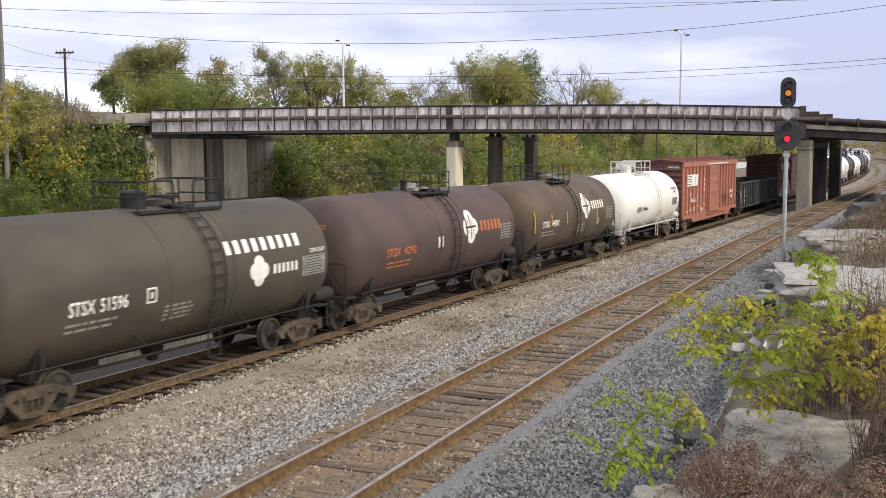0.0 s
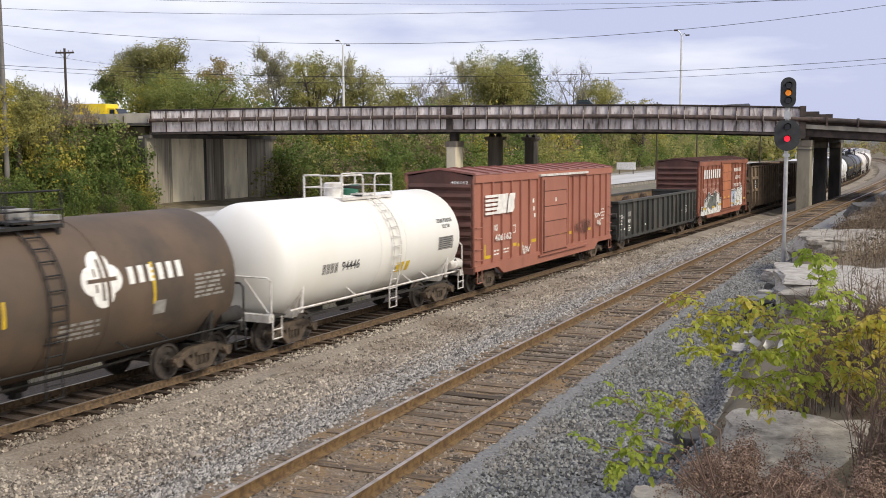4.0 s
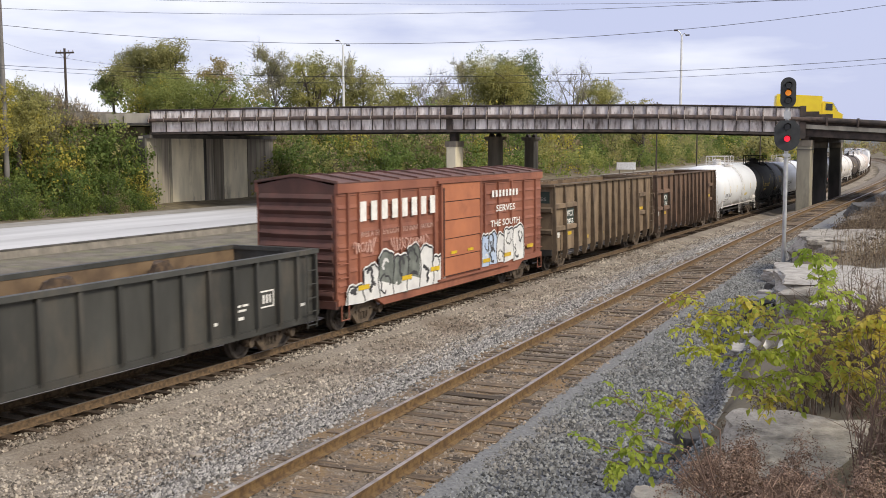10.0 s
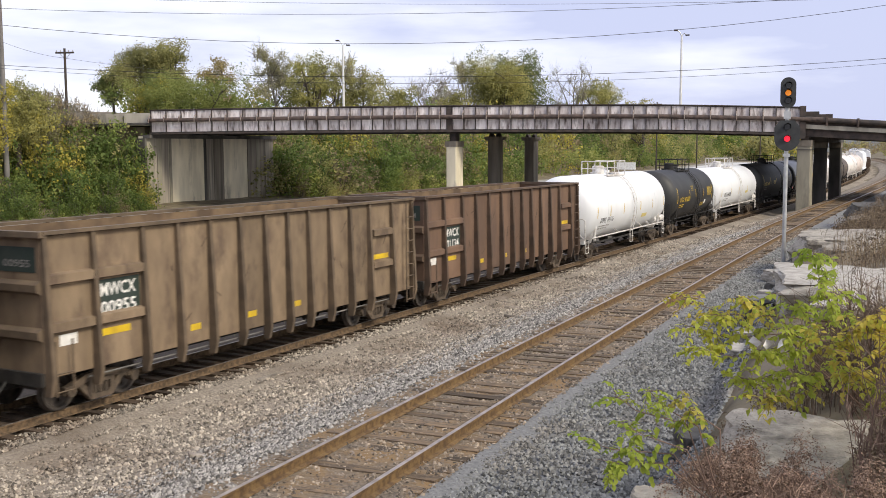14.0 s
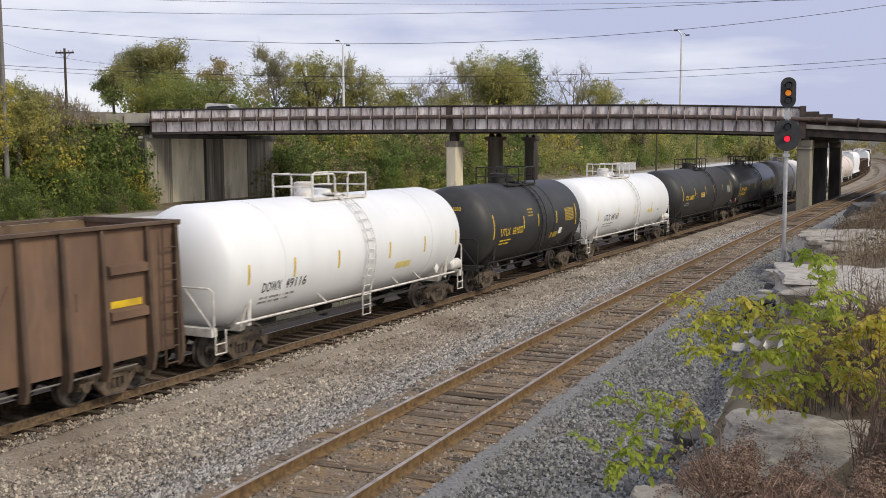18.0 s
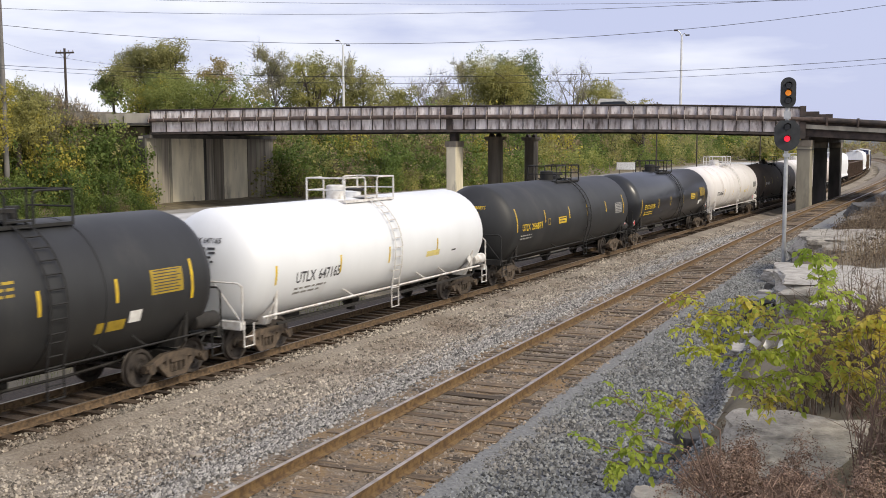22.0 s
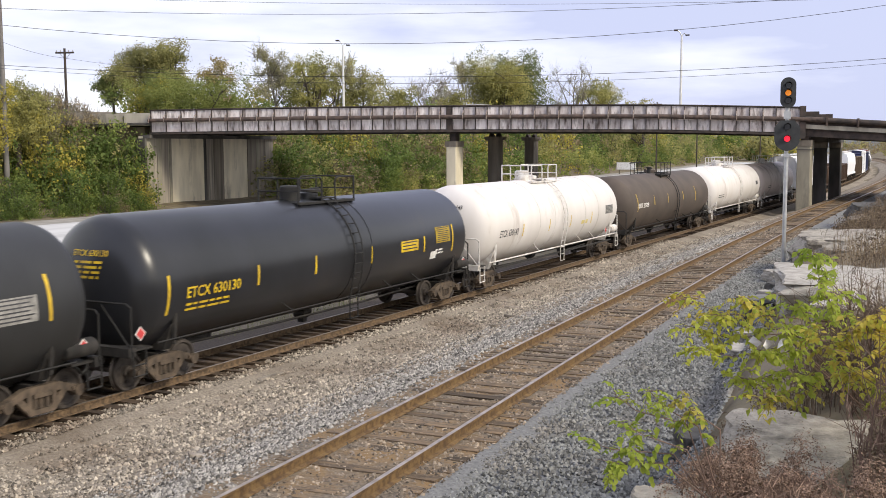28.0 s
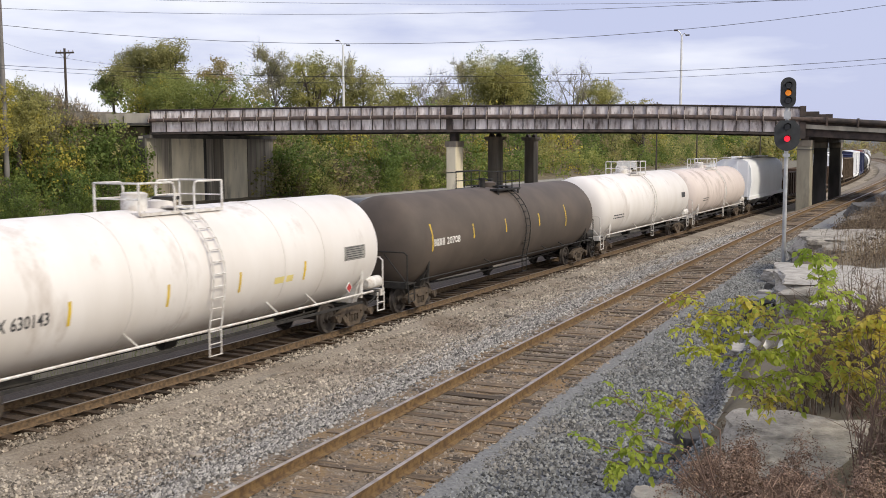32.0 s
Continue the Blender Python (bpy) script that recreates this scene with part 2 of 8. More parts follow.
# ---- mesh tools ----
class MB:
    """Gathers vertices and faces of one part."""
    def __init__(self):
        self.v, self.f = [], []

    def quad(self, *pts):
        i = len(self.v)
        self.v += [tuple(q) for q in pts]
        self.f.append(tuple(range(i, i + len(pts))))
        return self

    def box(self, x0, x1, y0, y1, z0, z1):
        i = len(self.v)
        self.v += [(x, y, z) for z in (z0, z1) for y in (y0, y1) for x in (x0, x1)]
        self.f += [(i, i + 2, i + 3, i + 1), (i + 4, i + 5, i + 7, i + 6), (i, i + 1, i + 5, i + 4),
                   (i + 2, i + 6, i + 7, i + 3), (i, i + 4, i + 6, i + 2), (i + 1, i + 3, i + 7, i + 5)]
        return self

    def prism(self, poly, axis, a, b):
        """A closed outline pushed along an axis from a to b. poly: the other two coordinates, in axis order."""
        i, n = len(self.v), len(poly)
        for s in (a, b):
            for q in poly:
                self.v.append({"x": (s, q[0], q[1]), "y": (q[0], s, q[1]), "z": (q[0], q[1], s)}[axis])
        self.f += [tuple(range(i + n - 1, i - 1, -1)), tuple(range(i + n, i + 2 * n))]
        self.f += [(i + k, i + (k + 1) % n, i + n + (k + 1) % n, i + n + k) for k in range(n)]
        return self

    def tube(self, pts, r, seg=6, caps=True):
        """A round bar along a line of points; r may change from point to point."""
        pts = [Vector(q) for q in pts]
        rs = r if isinstance(r, (list, tuple)) else [r] * len(pts)
        i0 = len(self.v)
        for k, q in enumerate(pts):
            d = (pts[min(k + 1, len(pts) - 1)] - pts[max(k - 1, 0)]).normalized()
            a = d.cross(Vector((0, 0, 1)) if abs(d.z) < 0.9 else Vector((1, 0, 0))).normalized()
            b = d.cross(a)
            for j in range(seg):
                w = 2 * math.pi * j / seg
                self.v.append(tuple(q + rs[k] * (math.cos(w) * a + math.sin(w) * b)))
        for k in range(len(pts) - 1):
            for j in range(seg):
                p, q = i0 + k * seg + j, i0 + k * seg + (j + 1) % seg
                self.f.append((p, q, q + seg, p + seg))
        if caps:
            self.f += [tuple(range(i0, i0 + seg)), tuple(range(len(self.v) - 1, len(self.v) - seg - 1, -1))]
        return self

    def lathe_y(self, prof, seg=40, x=0.0, z=0.0):
        """A round body about an axis along y: prof holds (y, radius)."""
        i0 = len(self.v)
        for y, r in prof:
            for j in range(seg):
                w = 2 * math.pi * j / seg
                self.v.append((x + r * math.cos(w), y, z + r * math.sin(w)))
        for k in range(len(prof) - 1):
            for j in range(seg):
                p, q = i0 + k * seg + j, i0 + k * seg + (j + 1) % seg
                self.f.append((p, p + seg, q + seg, q))
        self.f += [tuple(range(i0, i0 + seg)), tuple(range(len(self.v) - 1, len(self.v) - seg - 1, -1))]
        return self

    def mesh(self, name, material, smooth=True):
        me = bpy.data.meshes.new(name)
        me.from_pydata(self.v, [], self.f)
        me.validate()
        if smooth:
            me.polygons.foreach_set("use_smooth", [True] * len(me.polygons))
            me.set_sharp_from_angle(angle=radians(40))
        me.materials.append(material)
        return me


def part(name, mb, material, parent=None, label="", smooth=True, at=None):
    """One mesh object; under a thing or a part where a parent is given."""
    me = mb if isinstance(mb, bpy.types.Mesh) else mb.mesh(name, material, smooth)
    ob = new(name, me)
    if parent is not None:
        ob.parent = parent
    if at is not None:
        ob.matrix_basis = at
    if label:
        ob["label"] = label
    return ob


def thing(name, label, category, group="", kind="", at=None):
    ob = new(name)
    if at is not None:
        ob.matrix_basis = at
    return tagged(ob, label, category, group, kind)


# ---- plan: the two tracks and the ground ----
CURVE_Y, CURVE_R = 105.0, 1700.0


def train_at(s):
    """Centre of the train's track, s metres along it, and its heading."""
    if s <= CURVE_Y:
        return 0.0, s, 0.0
    a = (s - CURVE_Y) / CURVE_R
    return -CURVE_R * (1 - math.cos(a)), CURVE_Y + CURVE_R * math.sin(a), a


def train_x(y):
    return 0.0 if y <= CURVE_Y else -CURVE_R + math.sqrt(max(CURVE_R ** 2 - (y - CURVE_Y) ** 2, 0))


NEAR_Z = 1.0


def near_x(y):
    """Centre of the second track, on the camera's side."""
    if y > 84.5:
        return 7.62 + train_x(y)
    u = max(y, 0.0) - 25
    return 9.037 - 0.0476 * u + 0.0004 * u * u - (0.0676 * y if y < 0 else 0)


def toe_x(y):
    return min(max(13.8 - 0.113 * (y - 13), 10.9), 15.0)


def lerp(x, pts):
    for (a, p), (b, q) in zip(pts, pts[1:]):
        if x <= b:
            return p + (q - p) * max(0.0, (x - a) / (b - a))
    return pts[-1][1]


LEFT = [(-600, 16), (-90, 10.5), (-66, 8.0), (-50, 0.2), (-45.6, -0.12), (-22, -0.15), (-8, -0.75), (-3.4, -0.55), (-1.7, -0.36), (1.7, -0.36), (3.2, -0.42)]
BANK = [(0, 0.62), (0.25, 0.95), (0.9, 1.85), (2.2, 2.45), (4, 2.9), (10, 4.4), (40, 6.0), (400, 12)]


def gz(x, y):
    xl = x - (train_x(y) if y < 600 else train_x(600))
    if xl <= 3.2:
        return lerp(xl, LEFT)
    nx, tx = near_x(min(y, 600)), toe_x(y) + train_x(min(y, 600))
    if x < nx - 1.6:
        return lerp(x, [(nx - 5.5, -0.42), (nx - 3.0, 0.15), (nx - 1.6, 0.64)]) if y < 1e9 else 0
    if x <= tx:
        return 0.64
    return 0.62 + (lerp(x - tx, BANK) - 0.62) * lerp(y, [(0, 1), (12, 1), (22, 0.72), (60, 0.66), (400, 0.6)])


def sheet(name, xs, ys, zfun, material, label, category, kind="structure", rel=None):
    """A sheet over the ground; rel gives the line that the x values are counted from."""
    mb = MB()
    nx = len(xs)
    for y in ys:
        for x in xs:
            X = x + (rel(y) if rel else 0)
            mb.v.append((X, y, zfun(X, y)))
    for j in range(len(ys) - 1):
        for i in range(nx - 1):
            a = j * nx + i
            mb.f.append((a, a + 1, a + nx + 1, a + nx))
    return tagged(part(name, mb, material), label, category, kind=kind)


ys_far = [-300, -200, -140, -100, -70, -50] + list(range(-40, 120, 2)) + list(range(120, 300, 8)) + [320, 360, 420, 500, 600, 800, 1200, 2000, 4000]
xs_far = [-3000, -1500, -800, -600, -400, -250, -160, -120, -90, -76, -66, -62, -58, -54, -50, -47.6, -45.6, -44, -35, -26, -22, -15, -8, -5, -3.4, -1.7, 0, 1.7, 3.2,
          4, 5, 6, 6.8, 7.6, 8.4, 9.2, 10, 10.6, 11.2, 11.8, 12.4, 13, 13.6, 14.2, 14.8, 15.4, 16, 17, 18, 20, 22, 25, 30, 40, 60, 100, 200, 400, 1000, 3000]


def ground_z(x, y):
    f = 0.10 if 10 < abs(x) else 0.03
    return gz(x, y) - 0.05 + f * noise.noise((x * 0.45, y * 0.45, 0))


ground = sheet("ground", xs_far, ys_far, ground_z, M_soil, "dry grass and soil beside the railway", "ground")
ys_near = [-200, -120, -60, -30] + [i * 0.8 for i in range(-15, 120)] + list(range(98, 300, 6)) + [330, 400]


def rough(x, y):
    return gz(x, y) + 0.035 * noise.noise((x * 0.9, y * 0.9, 2)) + 0.02 * noise.noise((x * 3, y * 3, 5))


sheet("ballast_bed_1", [-3.6, -2.6, -1.8, -1.2, -1.05, -0.6, 0, 0.6, 1.05, 1.2, 1.5, 1.8, 2.1], ys_near, lambda x, y: rough(x, y) + lerp(abs(x - train_x(y)), [(0, 0.1), (0.6, 0.12), (1.05, 0.1), (1.25, 0.1), (1.45, 0.15), (1.6, 0.15), (2.1, 0.03)]), M_ballast_brown, "rust-brown ballast under the train's track", "ballast", rel=train_x)
BED = [k / 16 for k in range(17)]


def bed(name, xa, xb, lift, material, label):
    """A gravel sheet between two lines along the tracks."""
    mb = MB()
    for y in ys_near:
        for f in BED:
            X = xa(y) * (1 - f) + xb(y) * f
            mb.v.append((X, y, rough(X, y) + (lift(f) if callable(lift) else lift)))
    n = len(BED)
    mb.f = [(j * n + i, j * n + i + 1, (j + 1) * n + i + 1, (j + 1) * n + i) for j in range(len(ys_near) - 1) for i in range(n - 1)]
    return tagged(part(name, mb, material), label, "ballast", kind="structure")


bed("ballast_bed_2", lambda y: train_x(y) + 1.44, lambda y: near_x(y) - 1.9, lambda f: lerp(f, [(0, 0.17), (0.063, 0.19), (0.14, 0.11), (0.2, 0.06), (1, 0.06)]), M_ballast_tan, "tan gravel strip between the two tracks")
bed("ballast_bed_3", lambda y: near_x(y) - 2.3, lambda y: near_x(y) + 1.42, lambda f: lerp(f, [(0, 0.07), (0.26, 0.185), (0.35, 0.18), (0.43, 0.176), (0.92, 0.18), (1, 0.15)]), M_ballast_mid, "brown-grey ballast under the second track")
bed("ballast_bed_4", lambda y: near_x(y) + 1.3, lambda y: toe_x(y) + train_x(y) + 0.1, lambda f: lerp(f, [(0, 0.172), (0.05, 0.165), (0.2, 0.11), (1, 0.1)]), M_ballast_grey, "grey crushed-stone ballast beside the second track")

# road behind the train
road_y = [-300, -150, -50] + list(range(-20, 340, 10)) + [345]
M_gutter = mat("tan_grey_shoulder", (0.33, 0.31, 0.275), 0.95, dark=(0.23, 0.215, 0.19), scale=0.7, dirt=(0.22, 0.2, 0.17), dirt_at=0.6, dirt_scale=0.4, bump=0.2)
M_verge = mat("brown_grey_verge", (0.18, 0.155, 0.12), 0.95, dark=(0.1, 0.088, 0.066), scale=0.9, dirt=(0.17, 0.165, 0.09), dirt_at=0.56, dirt_scale=0.4, bump=0.4)
sheet("shoulder_1", [-45.1, -43, -41.3], road_y, lambda x, y: 0.028, M_gutter, "dusty tan shoulder along the far road edge", "road shoulder", rel=train_x)
sheet("shoulder_2", [-25.2, -22, -19, -16.5], ys_near, lambda x, y: gz(x, y) + 0.09, M_verge, "dusty grey strip between barrier and verge", "road shoulder", rel=train_x)
sheet("road", [-45.2, -44.9, -35, -25.9, -25.6], road_y, lambda x, y: 0.02, M_road, "pale worn concrete highway beside the railway", "road", rel=train_x)


# ---- tracks ----
RAIL = [(-0.075, -0.17), (0.075, -0.17), (0.07, -0.155), (0.012, -0.14), (0.012, -0.045), (0.036, -0.035), (0.036, -0.004), (-0.036, -0.004), (-0.036, -0.035), (-0.012, -0.045), (-0.012, -0.14), (-0.07, -0.155)]


def sweep(mb, prof, line, z):
    """A profile carried along a line of (x, y)."""
    i0, n = len(mb.v), len(prof)
    for k, (x, y) in enumerate(line):
        a, b = line[max(k - 1, 0)], line[min(k + 1, len(line) - 1)]
        d = math.hypot(b[0] - a[0], b[1] - a[1])
        rx, ry = (b[1] - a[1]) / d, -(b[0] - a[0]) / d
        for px_, pz in prof:
            mb.v.append((x + rx * px_, y + ry * px_, z + pz))
    for k in range(len(line) - 1):
        for j in range(n):
            a, b = i0 + k * n + j, i0 + k * n + (j + 1) % n
            mb.f.append((a, a + n, b + n, b))
    return mb


def rail_line(cx, off):
    out = []
    for y in list(range(-240, -20, 10)) + list(range(-20, 140, 3)) + list(range(140, 420, 8)):
        h = (cx(y + 0.5) - cx(y - 0.5))
        out.append((cx(y) + off, y - off * h))
    return out


def build_track(name, cx, z, label):
    tr = thing(name, label, "railway track", kind="structure")
    for off in (-0.7525, 0.7525):
        line = rail_line(cx, off)
        r = part("rail", sweep(MB(), RAIL, line, z), M_rust if z > 0.5 else M_rust_dk, tr, "rust-brown steel rail")
        part("running_surface", sweep(MB(), [(-0.034, -0.004), (0.034, -0.004), (0.03, 0.0), (-0.03, 0.0)], line, z), M_railtop if z > 0.5 else M_railtop_dk, r, "polished rail head")
    return tr


track_1 = build_track("railway_track_1", train_x, 0.0, "rusty railway track under the freight train")
track_2 = build_track("railway_track_2", near_x, NEAR_Z, "empty railway track with shiny rails and worn ties")


# ---- freight train ----
M_truck = mat("brown_cast_steel", (0.115, 0.085, 0.06), 0.85, dark=(0.045, 0.034, 0.025), scale=5, rand=0.25, bump=0.2)
M_under = mat("sooty_underframe", (0.035, 0.031, 0.028), 0.85, dark=(0.014, 0.013, 0.012), scale=4, bump=0.15)
M_wheel = mat("wheel_steel", (0.1, 0.085, 0.075), 0.65, 0.3, dark=(0.045, 0.038, 0.034), scale=5)
M_hose = mat("black_rubber", (0.015, 0.015, 0.015), 0.7)
M_blk = mat("black_tank_paint", (0.026, 0.027, 0.028), 0.55, dark=(0.018, 0.018, 0.019), scale=1.2, dirt=(0.045, 0.041, 0.037), dirt_at=0.66, dirt_scale=0.6, stretch=(1, 1, 0.4))
M_blk_gloss = mat("glossy_black_tank_paint", (0.022, 0.023, 0.028), 0.3, dark=(0.015, 0.016, 0.018), scale=0.8, dirt=(0.035, 0.03, 0.026), dirt_at=0.66, dirt_scale=0.9, stretch=(1, 1, 0.4))
M_brn1 = mat("brown_black_tank_paint", (0.085, 0.07, 0.05), 0.72, dark=(0.05, 0.042, 0.033), scale=0.7, dirt=(0.085, 0.064, 0.046), dirt_at=0.56, dirt_scale=0.5, stretch=(1, 0.5, 1))
M_brn2 = mat("maroon_brown_tank_paint", (0.1, 0.064, 0.057), 0.72, dark=(0.065, 0.044, 0.04), scale=0.7, dirt=(0.085, 0.065, 0.05), dirt_at=0.62, dirt_scale=0.6)
M_brn3 = mat("rusty_brown_tank_paint", (0.125, 0.085, 0.056), 0.75, dark=(0.078, 0.056, 0.04), scale=0.6, dirt=(0.055, 0.045, 0.037), dirt_at=0.58, dirt_scale=0.5)
M_brn4 = mat("dark_olive_brown_tank_paint", (0.1, 0.077, 0.062), 0.72, dark=(0.07, 0.055, 0.045), scale=0.8)
M_wht = mat("white_tank_paint", (0.76, 0.775, 0.795), 0.42, dark=(0.68, 0.695, 0.715), scale=0.6, dirt=(0.55, 0.53, 0.5), dirt_at=0.72, dirt_scale=0.7, stretch=(1, 1, 0.35))
M_wht_y = mat("yellowed_white_tank_paint", (0.8, 0.795, 0.765), 0.45, dark=(0.76, 0.74, 0.68), scale=0.5, dirt=(0.64, 0.55, 0.36), dirt_at=0.72, dirt_scale=0.5, stretch=(1, 1, 0.25))
M_wht_d = mat("dusty_white_tank_paint", (0.74, 0.71, 0.69), 0.5, dark=(0.64, 0.6, 0.565), scale=0.6, dirt=(0.36, 0.29, 0.24), dirt_at=0.66, dirt_scale=0.55, stretch=(1, 1, 0.3))
M_beige = mat("beige_dusty_tank_paint", (0.68, 0.6, 0.56), 0.6, dark=(0.58, 0.5, 0.46), scale=0.6, dirt=(0.3, 0.23, 0.19), dirt_at=0.62, dirt_scale=0.6, stretch=(1, 1, 0.4))
M_wrail = mat("white_painted_steel", (0.72, 0.71, 0.69), 0.55, dark=(0.5, 0.46, 0.42), scale=5, dirt=(0.25, 0.17, 0.12), dirt_at=0.66, dirt_scale=3)
M_brail = mat("black_painted_steel", (0.018, 0.017, 0.016), 0.75, scale=4)
M_yel = mat("yellow_reflective_strip", (0.72, 0.5, 0.015), 0.45, dark=(0.5, 0.33, 0.03), scale=3)
M_yel_dull = mat("faded_yellow_paint", (0.4, 0.28, 0.02), 0.6, dark=(0.28, 0.19, 0.02), scale=4)
M_yel_pale = mat("pale_yellow_stain", (0.72, 0.6, 0.2), 0.6, dark=(0.62, 0.52, 0.22), scale=4)
M_let_w = mat("white_lettering", (0.84, 0.83, 0.8), 0.6, dark=(0.68, 0.66, 0.63), scale=5)
M_let_k = mat("black_lettering", (0.03, 0.03, 0.035), 0.6, dark=(0.06, 0.06, 0.065), scale=6)
M_let_o = mat("orange_lettering", (0.55, 0.16, 0.045), 0.6, dark=(0.38, 0.11, 0.035), scale=5)
M_faded = mat("faded_pink_lettering", (0.62, 0.42, 0.36), 0.7, dark=(0.45, 0.24, 0.19), scale=6)
M_let_g = mat("grey_lettering", (0.33, 0.32, 0.3), 0.7, scale=6)
M_red_box = mat("faded_red_boxcar_paint", (0.38, 0.155, 0.106), 0.65, dark=(0.31, 0.122, 0.084), scale=0.8, dirt=(0.27, 0.105, 0.075), dirt_at=0.6, dirt_scale=0.8, stretch=(1, 1, 0.4), rand=0.06)
M_red_roof = mat("dusty_red_roof", (0.31, 0.125, 0.1), 0.7, dark=(0.22, 0.09, 0.072), scale=1.2, dirt=(0.13, 0.075, 0.06), dirt_at=0.6)
# Dirty red ends; their shade is put into the paint, darker than the sides.
M_red_end = mat("red_end_paint_with_shade", (0.13, 0.055, 0.042), 0.7, dark=(0.075, 0.034, 0.027), scale=1.5, dirt=(0.08, 0.045, 0.035), dirt_at=0.58)
M_sou = mat("weathered_red_boxcar_paint", (0.31, 0.118, 0.07), 0.65, dark=(0.22, 0.08, 0.05), scale=0.9, dirt=(0.14, 0.05, 0.034), dirt_at=0.6, dirt_scale=0.7, stretch=(1, 1, 0.4), rand=0.05)
M_sou_roof = mat("dark_brown_red_roof", (0.16, 0.075, 0.058), 0.75, dark=(0.1, 0.05, 0.04), scale=1.2, dirt=(0.09, 0.055, 0.045), dirt_at=0.58)
M_sou_door = mat("orange_red_door_paint", (0.48, 0.178, 0.08), 0.6, dark=(0.37, 0.13, 0.062), scale=1.0, dirt=(0.24, 0.08, 0.045), dirt_at=0.64)
M_gon = mat("charcoal_gondola_paint", (0.058, 0.058, 0.053), 0.65, dark=(0.034, 0.034, 0.031), scale=1.3, dirt=(0.085, 0.074, 0.06), dirt_at=0.6, dirt_scale=1.1, rand=0.2, stretch=(1, 1, 0.4))
M_gon_in = mat("rusty_gondola_inside", (0.22, 0.148, 0.085), 0.9, dark=(0.095, 0.063, 0.04), scale=1.2, dirt=(0.07, 0.05, 0.035), dirt_at=0.62, dirt_scale=0.6)
M_scrap = mat("dark_rusty_scrap", (0.1, 0.065, 0.04), 0.95, dark=(0.04, 0.028, 0.02), scale=6, bump=0.8, bump_scale=9)
M_hop = mat("weathered_brown_hopper_paint", (0.25, 0.182, 0.115), 0.85, dark=(0.145, 0.102, 0.066), scale=2.2, contrast=0.7, bump=0.2, dirt=(0.095, 0.064, 0.045), dirt_at=0.575, dirt_scale=2.0, stretch=(1, 1, 0.45), rand=0.2)
M_hop_b = mat("red_brown_hopper_paint", (0.185, 0.112, 0.072), 0.85, dark=(0.115, 0.07, 0.047), scale=1.1, dirt=(0.1, 0.065, 0.05), dirt_at=0.57, dirt_scale=0.8, stretch=(1, 1, 0.35), rand=0.15)
# Posts share the wall colour; their shadow lines are put in as darker tone.
M_hop_post = mat("hopper_post_paint_with_shade", (0.15, 0.108, 0.07), 0.85, dark=(0.085, 0.062, 0.042), scale=2, rand=0.15)
M_hop_post_b = mat("red_brown_post_paint_with_shade", (0.105, 0.068, 0.046), 0.85, dark=(0.062, 0.042, 0.03), scale=2, rand=0.15)
M_galv_pipe = mat("dull_galvanised_pipe", (0.22, 0.21, 0.2), 0.7, 0.2, scale=4)
M_board = mat("dark_green_sign_paint", (0.02, 0.035, 0.03), 0.7, dark=(0.035, 0.05, 0.042), scale=3)
M_chover = mat("white_hopper_paint", (0.83, 0.84, 0.86), 0.45, dark=(0.78, 0.79, 0.81), scale=0.6, dirt=(0.45, 0.44, 0.44), dirt_at=0.7)
M_green = mat("green_dome_paint", (0.03, 0.16, 0.1), 0.5)
M_pink = mat("placard_red", (0.6, 0.06, 0.06), 0.5)
M_blue_g = mat("pale_blue_spray_paint", (0.35, 0.47, 0.68), 0.7, dark=(0.5, 0.58, 0.7), scale=2)
M_grey_g = mat("grey_green_spray_paint", (0.19, 0.21, 0.19), 0.7, dark=(0.09, 0.1, 0.09), scale=2.5)
M_white_g = mat("white_spray_paint", (0.74, 0.74, 0.72), 0.7, dark=(0.6, 0.6, 0.6), scale=2)

WHEEL_R = 0.43
CARS = []
WHEELS = []


def wheel_mesh():
    mb = MB()
    for s in (-1, 1):
        x0 = 0.69 * s
        prof = [(0.0, 0.11), (0.0, 0.13), (0.03 * s, 0.14), (0.05 * s, 0.33), (0.0, 0.36), (0.0, WHEEL_R + 0.025), (0.03 * s, WHEEL_R + 0.025), (0.045 * s, WHEEL_R), (0.14 * s, WHEEL_R - 0.006), (0.14 * s, 0.36), (0.09 * s, 0.33), (0.07 * s, 0.14), (0.16 * s, 0.13), (0.16 * s, 0.0)]
        i0, seg = len(mb.v), 28
        for dx, r in prof:
            for j in range(seg):
                w = 2 * math.pi * j / seg
                mb.v.append((x0 + dx, r * math.cos(w), r * math.sin(w)))
        for k in range(len(prof) - 1):
            for j in range(seg):
                a, b = i0 + k * seg + j, i0 + k * seg + (j + 1) % seg
                mb.f.append((a, b, b + seg, a + seg))
        # lightening marks on the plate, so that its turning shows
        for w in (0.4, 2.5, 4.6):
            mb.tube([(x0 + 0.10 * s, 0.22 * math.cos(w), 0.22 * math.sin(w)), (x0 + 0.125 * s, 0.22 * math.cos(w), 0.22 * math.sin(w))], 0.035, 6)
    mb.tube([(-1.02, 0, 0), (1.02, 0, 0)], 0.075, 10)
    for s in (-1, 1):
        mb.tube([(1.0 * s, 0, 0), (1.13 * s, 0, 0)], 0.11, 10)
    return mb.mesh("wheelset", M_wheel)


